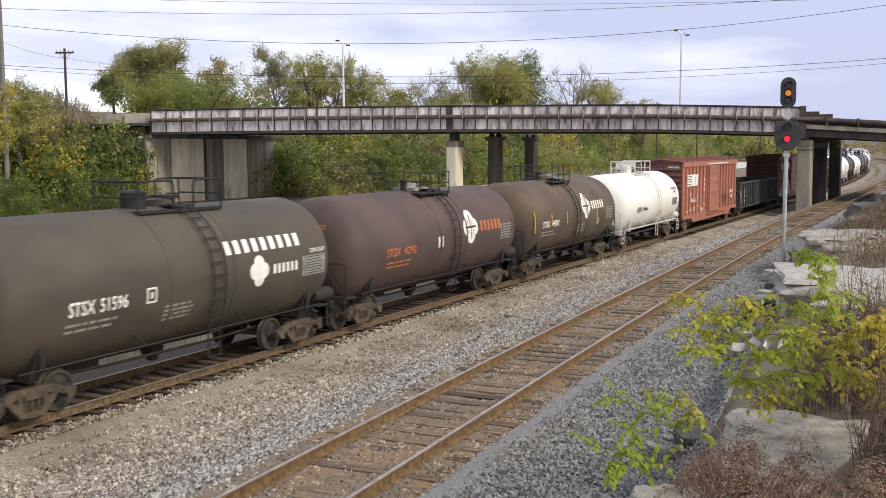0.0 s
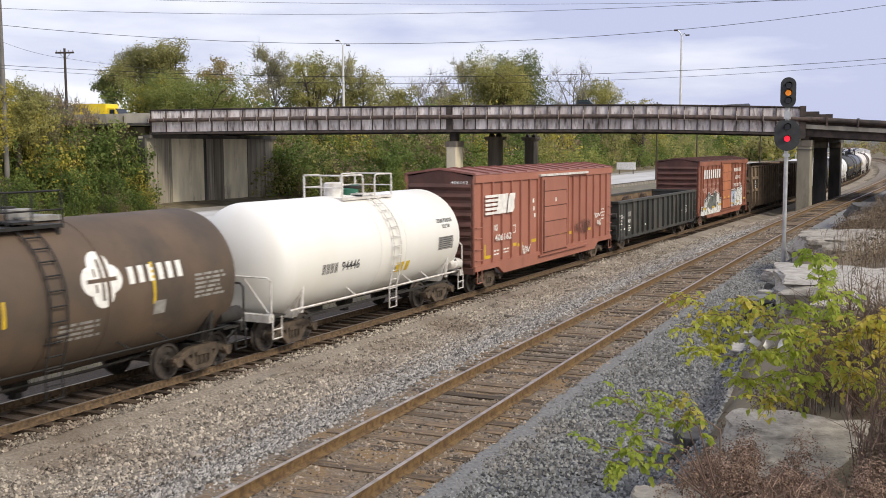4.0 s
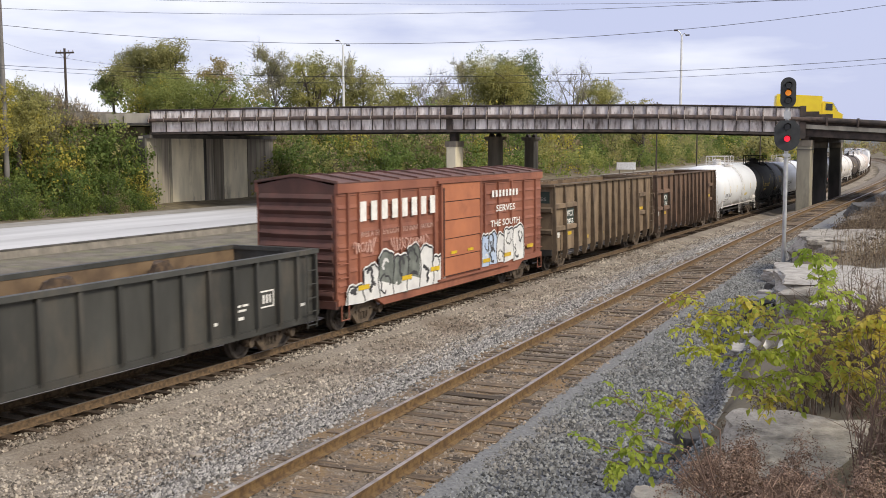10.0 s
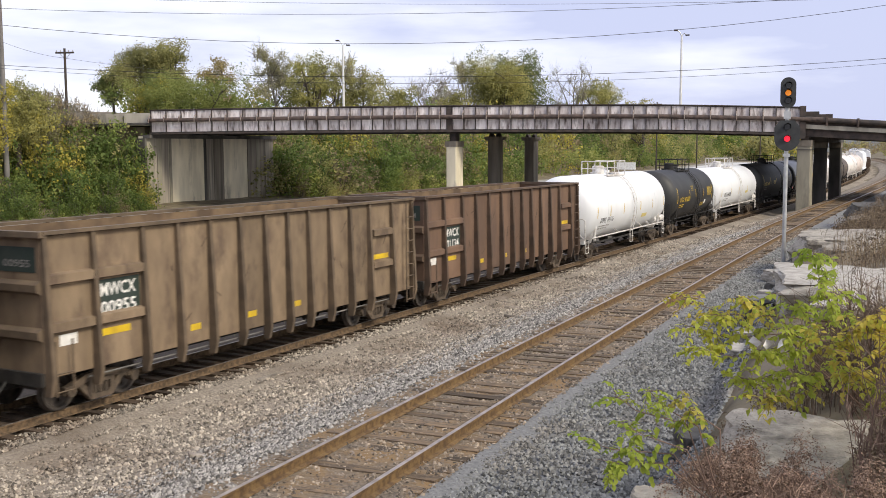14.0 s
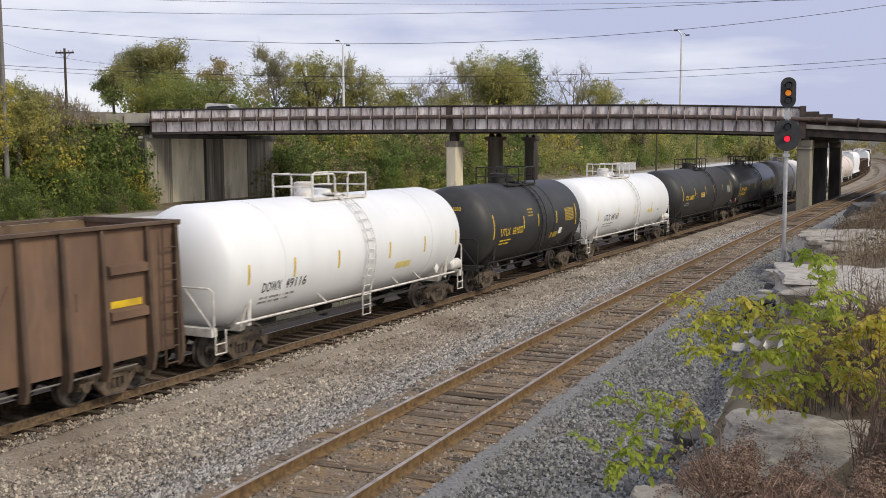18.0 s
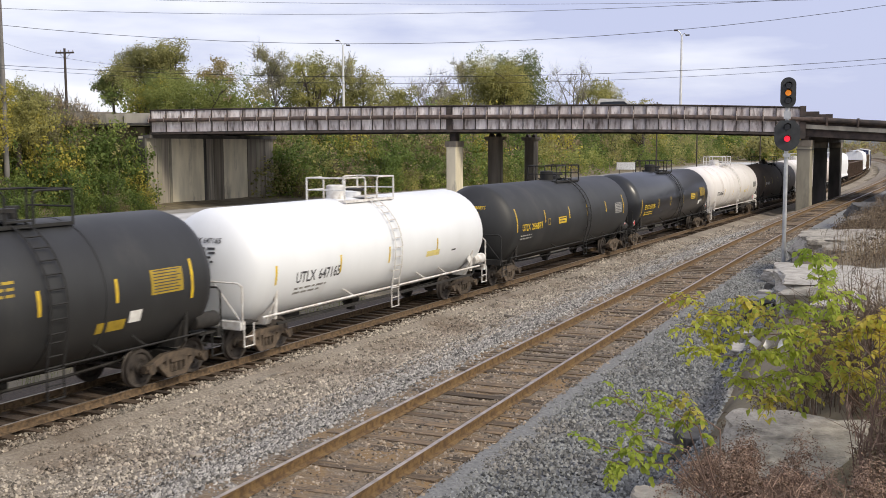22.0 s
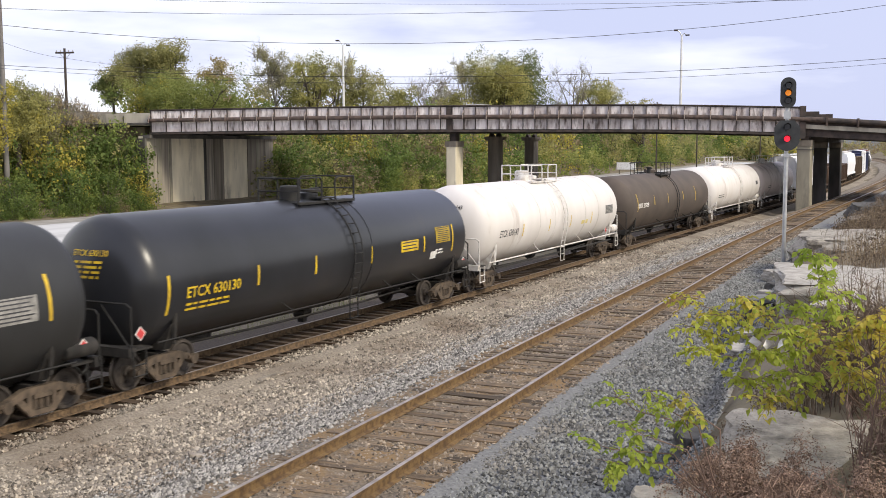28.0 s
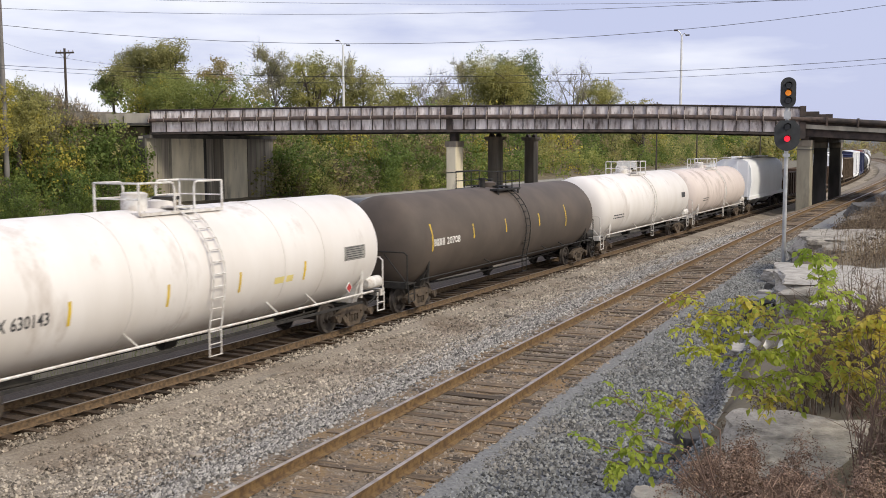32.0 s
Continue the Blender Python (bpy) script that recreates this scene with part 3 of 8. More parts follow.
def sideframe_mesh():
    mb = MB()
    for w, inner in ((0.0, False),):
        top = [(-1.02, 0.36), (-1.02, 0.5), (-0.8, 0.56), (-0.42, 0.70), (0.42, 0.70), (0.8, 0.56), (1.02, 0.5), (1.02, 0.36), (0.78, 0.4), (0.62, 0.48), (0.3, 0.55),
               (-0.3, 0.55), (-0.62, 0.48), (-0.78, 0.4)]
        mb.prism(top, "x", -0.07, 0.07)
        mb.prism([(-0.66, 0.5), (-0.5, 0.54), (-0.2, 0.24), (0.2, 0.24), (0.5, 0.54), (0.66, 0.5), (0.3, 0.13), (-0.3, 0.13)], "x", -0.06, 0.06)
        mb.prism([(-0.36, 0.22), (-0.25, 0.22), (-0.25, 0.58), (-0.36, 0.58)], "x", -0.065, 0.065)
        mb.prism([(0.25, 0.22), (0.36, 0.22), (0.36, 0.58), (0.25, 0.58)], "x", -0.065, 0.065)
    for y in (-0.15, 0.0, 0.15):
        mb.tube([(0, y, 0.25), (0, y, 0.47)], 0.06, 8)
    mb.box(-0.1, 0.09, -0.22, 0.22, 0.47, 0.56)
    return mb.mesh("sideframe", M_truck)


ME_wheel, ME_side = wheel_mesh(), sideframe_mesh()
ME_bolster = MB().box(-1.0, 1.0, -0.18, 0.18, 0.5, 0.72).box(-0.95, 0.95, -0.5, -0.44, 0.3, 0.42).box(-0.95, 0.95, 0.44, 0.5, 0.3, 0.42).mesh("bolster", M_under)
ME_bearing = MB().tube([(-0.09, 0, 0), (0.09, 0, 0)], 0.115, 12).box(-0.08, 0.06, -0.15, 0.15, 0.02, 0.1).mesh("bearing", M_truck)


def truck(parent, y):
    t = part("truck", ME_bolster, None, parent, at=pose(0, y, 0))
    for s in (-1, 1):
        part("sideframe", ME_side, None, t, at=pose(1.06 * s, 0, 0))
        for k in (-0.875, 0.875):
            part("bearing", ME_bearing, None, t, at=pose(1.12 * s, k, WHEEL_R))
    for k in (-0.875, 0.875):
        w = part("wheelset", ME_wheel, None, t, at=pose(0, k, WHEEL_R))
        WHEELS.append((w, k, len(CARS)))
    return t


def coupler(parent, y, s):
    mb = MB().box(-0.08, 0.08, min(y, y + 0.55 * s), max(y, y + 0.55 * s), 0.74, 0.9)
    mb.box(-0.14, 0.14, min(y + 0.42 * s, y + 0.75 * s), max(y + 0.42 * s, y + 0.75 * s), 0.68, 0.96)
    part("coupler", mb, M_truck, parent, "rusty knuckle coupler")
    part("air_hose", MB().tube([(0.35, y, 0.75), (0.36, y + 0.2 * s, 0.55), (0.3, y + 0.45 * s, 0.42), (0.2, y + 0.62 * s, 0.46)], 0.03, 6), M_hose, parent)


# ---- lettering and marks ----
def glyphs(text, a0, a1, b0, b1):
    """Letters as flat triangles between the given limits: a along the car, b upwards."""
    cu = bpy.data.curves.new("lettering", "FONT")
    cu.body, cu.resolution_u, cu.offset = text, 2, 0.016
    ob = new("lettering", cu)
    me = bpy.data.meshes.new_from_object(ob.evaluated_get(bpy.context.evaluated_depsgraph_get()))
    v = [tuple(q.co) for q in me.vertices]
    f = [tuple(q.vertices) for q in me.polygons]
    bpy.data.objects.remove(ob)
    bpy.data.curves.remove(cu)
    bpy.data.meshes.remove(me)
    xs, ys = [q[0] for q in v], [q[1] for q in v]
    sx, sy = (a1 - a0) / (max(xs) - min(xs)), (b1 - b0) / (max(ys) - min(ys))
    return [(a0 + (q[0] - min(xs)) * sx, b0 + (q[1] - min(ys)) * sy) for q in v], f


def rect(a0, a1, b0, b1):
    return [(a0, b0), (a1, b0), (a1, b1), (a0, b1)], [(0, 1, 2, 3)]


def join(*shapes):
    v, f = [], []
    for vv, ff in shapes:
        n = len(v)
        v += vv
        f += [tuple(i + n for i in q) for q in ff]
    return v, f


def code_bars(a0, a1, b0, b1, n):
    """Withheld characters: n pairs of upright bars."""
    w = (a1 - a0) / n
    return join(*[rect(a0 + (k + q) * w, a0 + (k + q + 0.26) * w, b0, b1) for k in range(n) for q in (0.02, 0.44)])


def wordmark(a0, a1, b0, b1, n, m, surf, label="brand wordmark drawn as plain blocks"):
    """A brand name as plain blocks, one for each character, on the car at hand."""
    w = (a1 - a0) / n
    for k in range(n):
        p = a0 + k * w + 0.12 * w
        decal("wordmark_block", rect(p, p + 0.56 * w, b0, b1), m, car, surf, label)


def small_print(a0, a1, b1, rows, step=0.11, seed=1):
    rnd = random.Random(seed)
    out = []
    for k in range(rows):
        a, end = a0, a0 + (a1 - a0) * rnd.uniform(0.75, 1)
        while a < end:
            w = rnd.uniform(0.12, 0.4)
            out.append(rect(a, min(a + w, end), b1 - k * step - 0.055, b1 - k * step))
            a += w + 0.06
    return join(*out)


def disc(a, b, r, n=20, sx=1.0):
    return [(a + sx * r * math.cos(6.2832 * k / n), b + r * math.sin(6.2832 * k / n)) for k in range(n)], [tuple(range(n))]


def decal(name, shape, material, parent, surf, label="", lift=0.005):
    """Lays a flat shape on a flat side (surf: x) or on a round tank (surf: radius, height of the axis)."""
    v, f = shape
    if isinstance(surf, (int, float)):
        pts = [(surf + lift, a, b) for a, b in v]
        mb = MB()
        mb.v, mb.f = pts, f
        return part(name, mb, material, parent, label, smooth=False)
    r, zc = surf
    me = bpy.data.meshes.new(name)
    me.from_pydata([(0, a, b) for a, b in v], [], f)
    bm = bmesh.new()
    bm.from_mesh(me)
    lo, hi = min(q[1] for q in v), max(q[1] for q in v)
    k = lo + 0.12
    while k < hi - 0.03:
        bmesh.ops.bisect_plane(bm, geom=bm.verts[:] + bm.edges[:] + bm.faces[:], plane_co=(0, 0, k), plane_no=(0, 0, 1))
        k += 0.12
    for q in bm.verts:
        s = max(-0.97, min(0.97, (q.co.z - zc) / r))
        q.co = ((r + lift) * math.sqrt(1 - s * s), q.co.y, zc + (r + lift) * s)
    bm.to_mesh(me)
    bm.free()
    me.materials.append(material)
    return part(name, me, None, parent, label)


def notice(a0, a1, b0, b1, m, rows):
    """A coloured notice panel with dark unreadable lines, on the car at hand."""
    p = decal("notice_plate", rect(a0, a1, b0, b1), m, car, surf, "notice panel with dark print")
    if rows < 2:
        return p
    st = (b1 - b0) / (rows + 0.4)
    decal("notice_print", join(*[rect(a0 + 0.08, a1 - 0.08 - 0.1 * (k % 2), b1 - (k + 0.72) * st, b1 - (k + 0.72) * st + 0.34 * st) for k in range(rows)]), M_let_k, car, surf, lift=0.01)
    return p


def head_marks(uL, uR, r, zc, text, m, seed, rows=4):
    """Car number and small print on the dished head that faces the camera."""
    h = (uR - uL) / 2
    v, f = join(glyphs(text, -0.35, 0.62, zc + 0.72, zc + 0.86), small_print(-0.3, 0.5, zc + 0.62, rows, 0.11, seed))
    mb = MB()
    mb.v = [(a, -h - 0.74 * math.sqrt(max(0.0, 1 - (a * a + (b - zc) ** 2) / r ** 2)) - 0.02, b) for a, b in v]
    mb.f = f
    part("head_lettering", mb, m, car, "car number on the tank head", smooth=False)


def placard(parent, y, z, x, m=None):
    mb = MB().prism([(y - 0.16, z), (y, z - 0.16), (y + 0.16, z), (y, z + 0.16)], "x", x, x + 0.012)
    p = part("placard", mb, M_let_w, parent, "diamond hazard placard")
    part("placard_face", MB().prism([(y - 0.13, z), (y, z - 0.13), (y + 0.13, z), (y, z + 0.13)], "x", x + 0.013, x + 0.018), m or M_pink, p)


def tank_car(uL, uR, paint, rails, label, r=1.6, zc=2.3, bead=None, ladder=None, sill=False, dome=None, bands=(), top="rail"):
    """A tank car between two head seams; returns the thing and the shift from train to car metres."""
    uc, h = (uL + uR) / 2, (uR - uL) / 2
    car = thing("tank_car", label, "railway tank car", "cars of the freight train")
    prof = [(-h - 0.74 * math.sqrt(1 - (k / 12) ** 2), r * k / 12) for k in (0.25, 2, 4, 6, 8, 9.5, 10.7, 11.6)] + [(-h, r)]
    body = prof + [(0, r)] + [(-y, q) for y, q in reversed(prof)]
    shell = part("tank_shell", MB().lathe_y(body, 56, 0, zc), paint, car)
    for b in bands:
        part("weld_band", MB().lathe_y([(b - 0.05, r - 0.01), (b - 0.05, r + 0.012), (b + 0.05, r + 0.012), (b + 0.05, r - 0.01)], 56, 0, zc), paint, shell)
    tc = h - 0.55
    for s in (-1, 1):
        part("saddle", MB().prism([(-1.15, 0.8), (1.15, 0.8), (1.42, zc - 0.85), (1.1, zc - 1.15), (0.55, zc - 1.5), (-0.55, zc - 1.5), (-1.1, zc - 1.15), (-1.42, zc - 0.85)], "y", s * tc - 0.12, s * tc + 0.12), M_under if not sill else rails, car)
        ys = sorted((s * (tc - 1.6), s * (h + 1.0)))
        part("draft_sill", MB().box(-0.3, 0.3, ys[0], ys[1], 0.7, 1.0), M_under, car)
        part("end_sill", MB().box(-1.35, 1.35, s * (h + 0.72) - 0.1, s * (h + 0.72) + 0.1, 0.86, 1.06), rails if sill else M_under, car)
        part("end_platform", MB().box(-1.3, 1.3, *sorted((s * (h + 0.05), s * (h + 0.66))), 0.96, 1.0), M_under, car)
        mb = MB()
        for x in (-1.36, 1.36):
            mb.tube([(x, s * (h + 0.74), 0.95), (x, s * (h + 0.74), 1.95)], 0.024, 6)
        mb.tube([(-1.36, s * (h + 0.74), 1.93), (-1.25, s * (h + 0.76), 2.02), (1.25, s * (h + 0.76), 2.02), (1.36, s * (h + 0.74), 1.93)], 0.024, 6)
        part("end_handrail", mb, rails, car)
        for x in (-1.4, 1.4):
            mb = MB()
            for yy in (-0.19, 0.19):
                mb.tube([(x, s * (h + 0.55) + yy, 1.0), (x, s * (h + 0.55) + yy, 0.42)], 0.02, 5)
            for zz in (0.44, 0.68):
                mb.tube([(x, s * (h + 0.55) - 0.19, zz), (x, s * (h + 0.55) + 0.19, zz)], 0.02, 5)
            part("sill_step", mb, rails, car)
            part("bolster_post", MB().tube([(x * 0.98, s * tc, 0.95), (x * 1.02, s * tc, zc - 0.55)], 0.055, 6), rails if sill else M_under, car)
        coupler(car, s * (h + 0.95), s)
        truck(car, s * tc)
    for x in (-1.44, 1.44):
        part("side_handrail", MB().tube([(x, -tc - 0.6, 1.08), (x, tc + 0.6, 1.08)], 0.032 if sill else 0.022, 6), rails, car)
        if sill:
            part("side_sill_bar", MB().box(x - 0.03, x + 0.03, -tc, tc, 0.8, 0.86), M_under, car)
        for yy in (-h * 0.33, h * 0.36, h * 0.6):
            part("brace", MB().tube([(x, yy, 1.08), (x * 0.86, yy - 0.25, zc - 0.95)], 0.024, 5), rails, car)
    # outlet, brake pipe and cylinder below
    part("bottom_outlet", MB().lathe_y([(-0.2, 0.02), (-0.2, 0.2), (0.2, 0.2), (0.2, 0.02)], 14, 0, zc - r - 0.08).box(-0.1, 0.1, -0.1, 0.1, zc - r - 0.38, zc - r), M_under, car)
    part("brake_pipe", MB().tube([(0.5, -h, 0.7), (0.55, -h * 0.4, 0.62), (0.55, h * 0.3, 0.6), (0.5, h, 0.7)], 0.035, 5), M_under, car)
    part("brake_cylinder", MB().lathe_y([(h - 0.12, 0.02), (h - 0.12, 0.15), (h - 0.06, 0.19), (h + 0.64, 0.19), (h + 0.7, 0.15), (h + 0.7, 0.02)], 16, 1.24, 1.3), rails if sill else M_under, car)
    part("end_brace", MB().tube([(1.34, -h - 0.74, 1.02), (0.5, -h - 0.76, 1.98)], 0.02, 5), rails, car)
    part("brake_rigging", MB().box(0.2, 0.5, -tc + 1.4, -tc + 2.3, 0.62, 0.84).tube([(0.1, -tc + 2.3, 0.7), (0.1, tc - 1.2, 0.66)], 0.03, 5).box(-0.7, -0.2, tc - 2.6, tc - 1.9, 0.6, 0.86), M_under, car)
    # ladder down the side
    la = (ladder - uc) if ladder is not None else 0.3
    for sx in (-1, 1):
        mb = MB()
        for yy in (-0.21, 0.21):
            line = []
            for k in range(9):
                w = radians(78 - k * 10.5)
                line.append((sx * (r + 0.1) * math.cos(w), la + yy, zc + (r + 0.1) * math.sin(w)))
            line += [(sx * (r + 0.06), la + yy, zc - 0.5), (sx * 1.5, la + yy, 1.05), (sx * 1.5, la + yy, 0.45)]
            mb.tube(line, 0.021, 5)
        for k in range(10):
            w = radians(72 - k * 10)
            mb.tube([(sx * (r + 0.1) * math.cos(w), la - 0.21, zc + (r + 0.1) * math.sin(w)), (sx * (r + 0.1) * math.cos(w), la + 0.21, zc + (r + 0.1) * math.sin(w))], 0.017, 5)
        for z_ in (0.47, 0.75, 1.05, 1.32, 1.58):
            mb.tube([(sx * 1.52, la - 0.21, z_), (sx * 1.52, la + 0.21, z_)], 0.017, 5)
        part("ladder", mb, rails, car)
    # top platform with its railing, dome and valves
    zt, full = zc + r, top == "full"
    lo, hi, hw = (la - 1.5, la + 1.35, 0.68) if full else (la - 1.2, la + 0.9, 0.9)
    for sx in (-1, 1):
        part("walkway", MB().box(*sorted((sx * (hw - 0.34), sx * (hw + 0.04))), lo, hi, zt - 0.12, zt - 0.05), rails, car)
        for yy in (lo + 0.1, hi - 0.1):
            part("walkway_leg", MB().box(*sorted((sx * (hw - 0.04), sx * hw)), yy - 0.04, yy + 0.04, zt - 0.32, zt - 0.12), rails, car)
    part("crosswalk", MB().box(-hw, hw, la - 0.3, la + 0.3, zt + 0.0, zt + 0.04), rails, car)
    tp, pr = zt + 0.62, 0.028 if full else 0.022
    if full:
        # two bent loops that leave a gap over each ladder
        for e, g, g2 in ((lo, la - 0.34, la - 0.6), (hi, la + 0.34, la + 0.5)):
            b = 0.12 if g < e else -0.12
            line = [(hw, g, zt - 0.1), (hw, g, tp - 0.13), (hw, g + b * 0.35, tp - 0.03), (hw, g + b, tp), (hw, e, tp), (-hw, e, tp), (-hw, g2 + b, tp), (-hw, g2 + b * 0.35, tp - 0.03), (-hw, g2, tp - 0.13), (-hw, g2, zt - 0.1)]
            part("railing_loop", MB().tube(line, pr, 6), rails, car, "bent pipe railing")
            for x in (-hw, hw):
                part("railing_post", MB().tube([(x, e, zt - 0.1), (x, e, tp)], pr, 6), rails, car)
            part("mid_rail", MB().tube([(-hw, g2, zt + 0.26), (-hw, e, zt + 0.26), (hw, e, zt + 0.26)] if rails is M_wrail else [(-hw, e, zt + 0.26), (hw, e, zt + 0.26)], 0.02, 5), rails, car)
    else:
        for sx in (-1, 1):
            mb = MB()
            for yy in (lo, (lo + hi) / 2 - 0.3, (lo + hi) / 2 + 0.3, hi):
                mb.tube([(sx * hw, yy, zt - 0.14), (sx * hw, yy, tp)], pr, 5)
            mb.tube([(sx * hw, lo, tp), (sx * hw, hi, tp)], pr, 5)
            mb.tube([(sx * hw, lo, zt + 0.24), (sx * hw, hi, zt + 0.24)], 0.02, 5)
            part("platform_railing", mb, rails, car)
        part("end_railing", MB().tube([(hw, lo, tp), (0.6, lo - 1.2, zt + 0.68), (-0.5, lo - 1.6, zt + 0.6)], 0.02, 5), rails, car)
    mc = (lo + hi) / 2
    part("manway", MB().tube([(0, mc, zt - 0.1), (0, mc, zt + 0.16), (0, mc, zt + 0.2)], [0.3, 0.3, 0.2], 18).box(-0.38, -0.28, mc - 0.1, mc + 0.1, zt + 0.05, zt + 0.22), dome or paint, car, "manway with bolted cover")
    if top == "full":
        part("valve_housing", MB().tube([(0, lo + 0.55, zt - 0.1), (0, lo + 0.55, zt + 0.36), (0, lo + 0.55, zt + 0.4)], [0.3, 0.3, 0.24], 16), rails, car, "round valve bonnet")
        part("fill_cover", MB().tube([(0.02, mc + 0.15, zt + 0.18), (0.02, mc + 0.15, zt + 0.26)], 0.33, 14), M_under, car, "dark bolted cover")
    part("valve", MB().tube([(0.1, mc - 0.75, zt - 0.08), (0.1, mc - 0.75, zt + 0.3)], 0.11, 10).tube([(0.1, mc - 0.75, zt + 0.3), (0.1, mc - 0.75, zt + 0.36)], 0.16, 10), rails, car)
    part("safety_vent", MB().tube([(-0.25, mc + 0.7, zt - 0.08), (-0.25, mc + 0.7, zt + 0.22)], 0.09, 8).tube([(-0.25, mc + 0.7, zt + 0.22), (-0.25, mc + 0.7, zt + 0.28)], 0.15, 8), dome or rails, car)
    ends = ([q[0] for q in bead][:1] + [q[0] for q in bead][-1:]) if bead and rails is M_brail else []
    for u, z in bead or ():
        tall = 0.45 if u in ends else 0.25
        decal("reflective_strip", rect(u - uc - 0.04, u - uc + 0.04, z - tall, z + tall), M_yel, car, (r, zc), "yellow reflective strip")
    CARS.append((car, uc, tc))
    return car, uc, (r, zc)


def box_car(uL, uR, wall, roof, end, doorm, label, posts, door, fine=False):
    uc, h = (uL + uR) / 2, (uR - uL) / 2
    car = thing("box_car", label, "railway box car", "cars of the freight train")
    wx, zb, ze, zr = 1.38, 0.95, 4.3, 4.53
    o = -h
    d0, d1 = door[0] + o, door[1] + o
    for s in (-1, 1):
        # side sheets between the posts, with the door opening left out
        for a, b in ((-h, d0), (d1, h)):
            part("side_panel", MB().box(*sorted((s * (wx - 0.06), s * wx)), a, b, zb, ze - 0.1), wall, car)
        if s > 0:
            for q in posts:
                part("side_post", MB().prism([(wx, q + o - 0.05), (wx + 0.085, q + o - 0.045), (wx + 0.085, q + o + 0.045), (wx, q + o + 0.05)], "z", zb + 0.16, ze - 0.245), wall, car)
        else:
            mb = MB()
            for q in posts:
                mb.box(-wx - 0.05, -wx, q + o - 0.04, q + o + 0.04, zb, ze - 0.1)
            part("side_posts", mb, wall, car)
        if fine and s > 0:
            for k in range(1, 9):
                z_ = zb + 0.1 + k * 0.37
                cuts = [-h] + [q + o for q in posts if q + o < d0] + [d0]
                cuts2 = [d1] + [q + o for q in posts if q + o > d1] + [h]
                for cc in (cuts, cuts2):
                    for a, b in zip(cc, cc[1:]):
                        if b - a > 0.3:
                            part("sheet_seam", MB().prism([(wx, z_ - 0.02), (wx + 0.03, z_ - 0.02), (wx, z_ + 0.09)], "y", a + 0.07, b - 0.07), wall, car)
        part("top_chord", MB().prism([(s * (wx - 0.04), ze - 0.24), (s * (wx + 0.07), ze - 0.24), (s * (wx + 0.075), ze + 0.02), (s * (wx - 0.04), ze + 0.06)], "y", -h, h), wall, car)
        sx = sorted((s * (wx - 0.1), s * (wx + 0.045)))
        poly = [(-h, 0.98), (-h + 2.0, 0.98), (-h + 2.5, 0.7), (h - 2.5, 0.7), (h - 2.0, 0.98), (h, 0.98), (h, zb + 0.1), (-h, zb + 0.1)]
        part("side_sill", MB().prism([(a, b - 0.12) if b < 1 else (a, b) for a, b in poly], "x", *sx), wall, car)
        # sliding door of ribbed panels
        dx = sorted((s * (wx + 0.03), s * (wx + 0.09)))
        dr = part("door", MB().box(*dx, d0, d1, zb + 0.02, ze - 0.16), end, car, "sliding door of five flush sheets")
        hgt = (ze - 0.2 - zb) / 5
        for k in range(5):
            part("door_panel", MB().prism([(s * (wx + 0.091), zb + 0.06 + k * hgt), (s * (wx + 0.125), zb + 0.06 + k * hgt), (s * (wx + 0.108), zb + 0.025 + (k + 1) * hgt), (s * (wx + 0.091), zb + 0.025 + (k + 1) * hgt)], "y", d0 + 0.06, d1 - 0.06), doorm, dr)
        for a in (d0, d1):
            part("door_post", MB().box(*sorted((s * wx, s * (wx + 0.13))), a - 0.05, a + 0.05, zb - 0.05, ze - 0.12), wall, car)
        part("lock_bar", MB().tube([(s * (wx + 0.15), d0 + 0.1, zb + 0.1), (s * (wx + 0.15), d0 + 0.1, ze - 0.3)], 0.024, 6), end, dr)
        part("door_track", MB().box(*sorted((s * wx, s * (wx + 0.15))), d0 - 0.3, d1 + 2.6, zb - 0.09, zb - 0.02), wall, car)
        part("door_hood", MB().box(*sorted((s * wx, s * (wx + 0.16))), d0 - 0.3, d1 + 2.6, ze - 0.16, ze - 0.07), M_wrail if not fine else wall, car)
        # roof in sloping sheets with battens
        n = 13
        roofp = part("roof", MB().prism([(0, zr), (s * (wx + 0.07), ze + 0.03), (s * (wx + 0.07), ze + 0.06), (0, zr + 0.03)], "y", -h - 0.03, h + 0.03), roof, car)
        for k in range(n + 1):
            y = -h + 2 * h * k / n
            part("roof_batten", MB().prism([(0, zr + 0.02), (s * (wx + 0.06), ze + 0.05), (s * (wx + 0.06), ze + 0.11), (0, zr + 0.085)], "y", y - 0.035, y + 0.035), roof, roofp)
    for s in (-1, 1):
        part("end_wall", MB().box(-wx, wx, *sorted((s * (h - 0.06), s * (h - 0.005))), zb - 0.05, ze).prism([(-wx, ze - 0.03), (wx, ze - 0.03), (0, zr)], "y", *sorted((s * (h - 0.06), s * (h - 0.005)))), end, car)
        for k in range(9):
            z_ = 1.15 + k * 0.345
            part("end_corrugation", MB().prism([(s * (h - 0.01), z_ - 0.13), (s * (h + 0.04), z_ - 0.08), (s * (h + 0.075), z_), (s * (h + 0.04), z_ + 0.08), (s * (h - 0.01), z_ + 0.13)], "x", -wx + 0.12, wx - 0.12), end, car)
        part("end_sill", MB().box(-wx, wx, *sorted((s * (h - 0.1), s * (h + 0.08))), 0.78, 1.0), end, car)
        part("draft_sill", MB().box(-0.3, 0.3, *sorted((s * (h - 3.2), s * (h + 0.15))), 0.66, 0.95), M_under, car)
        coupler(car, s * (h + 0.05), s)
        truck(car, s * (h - 1.75))
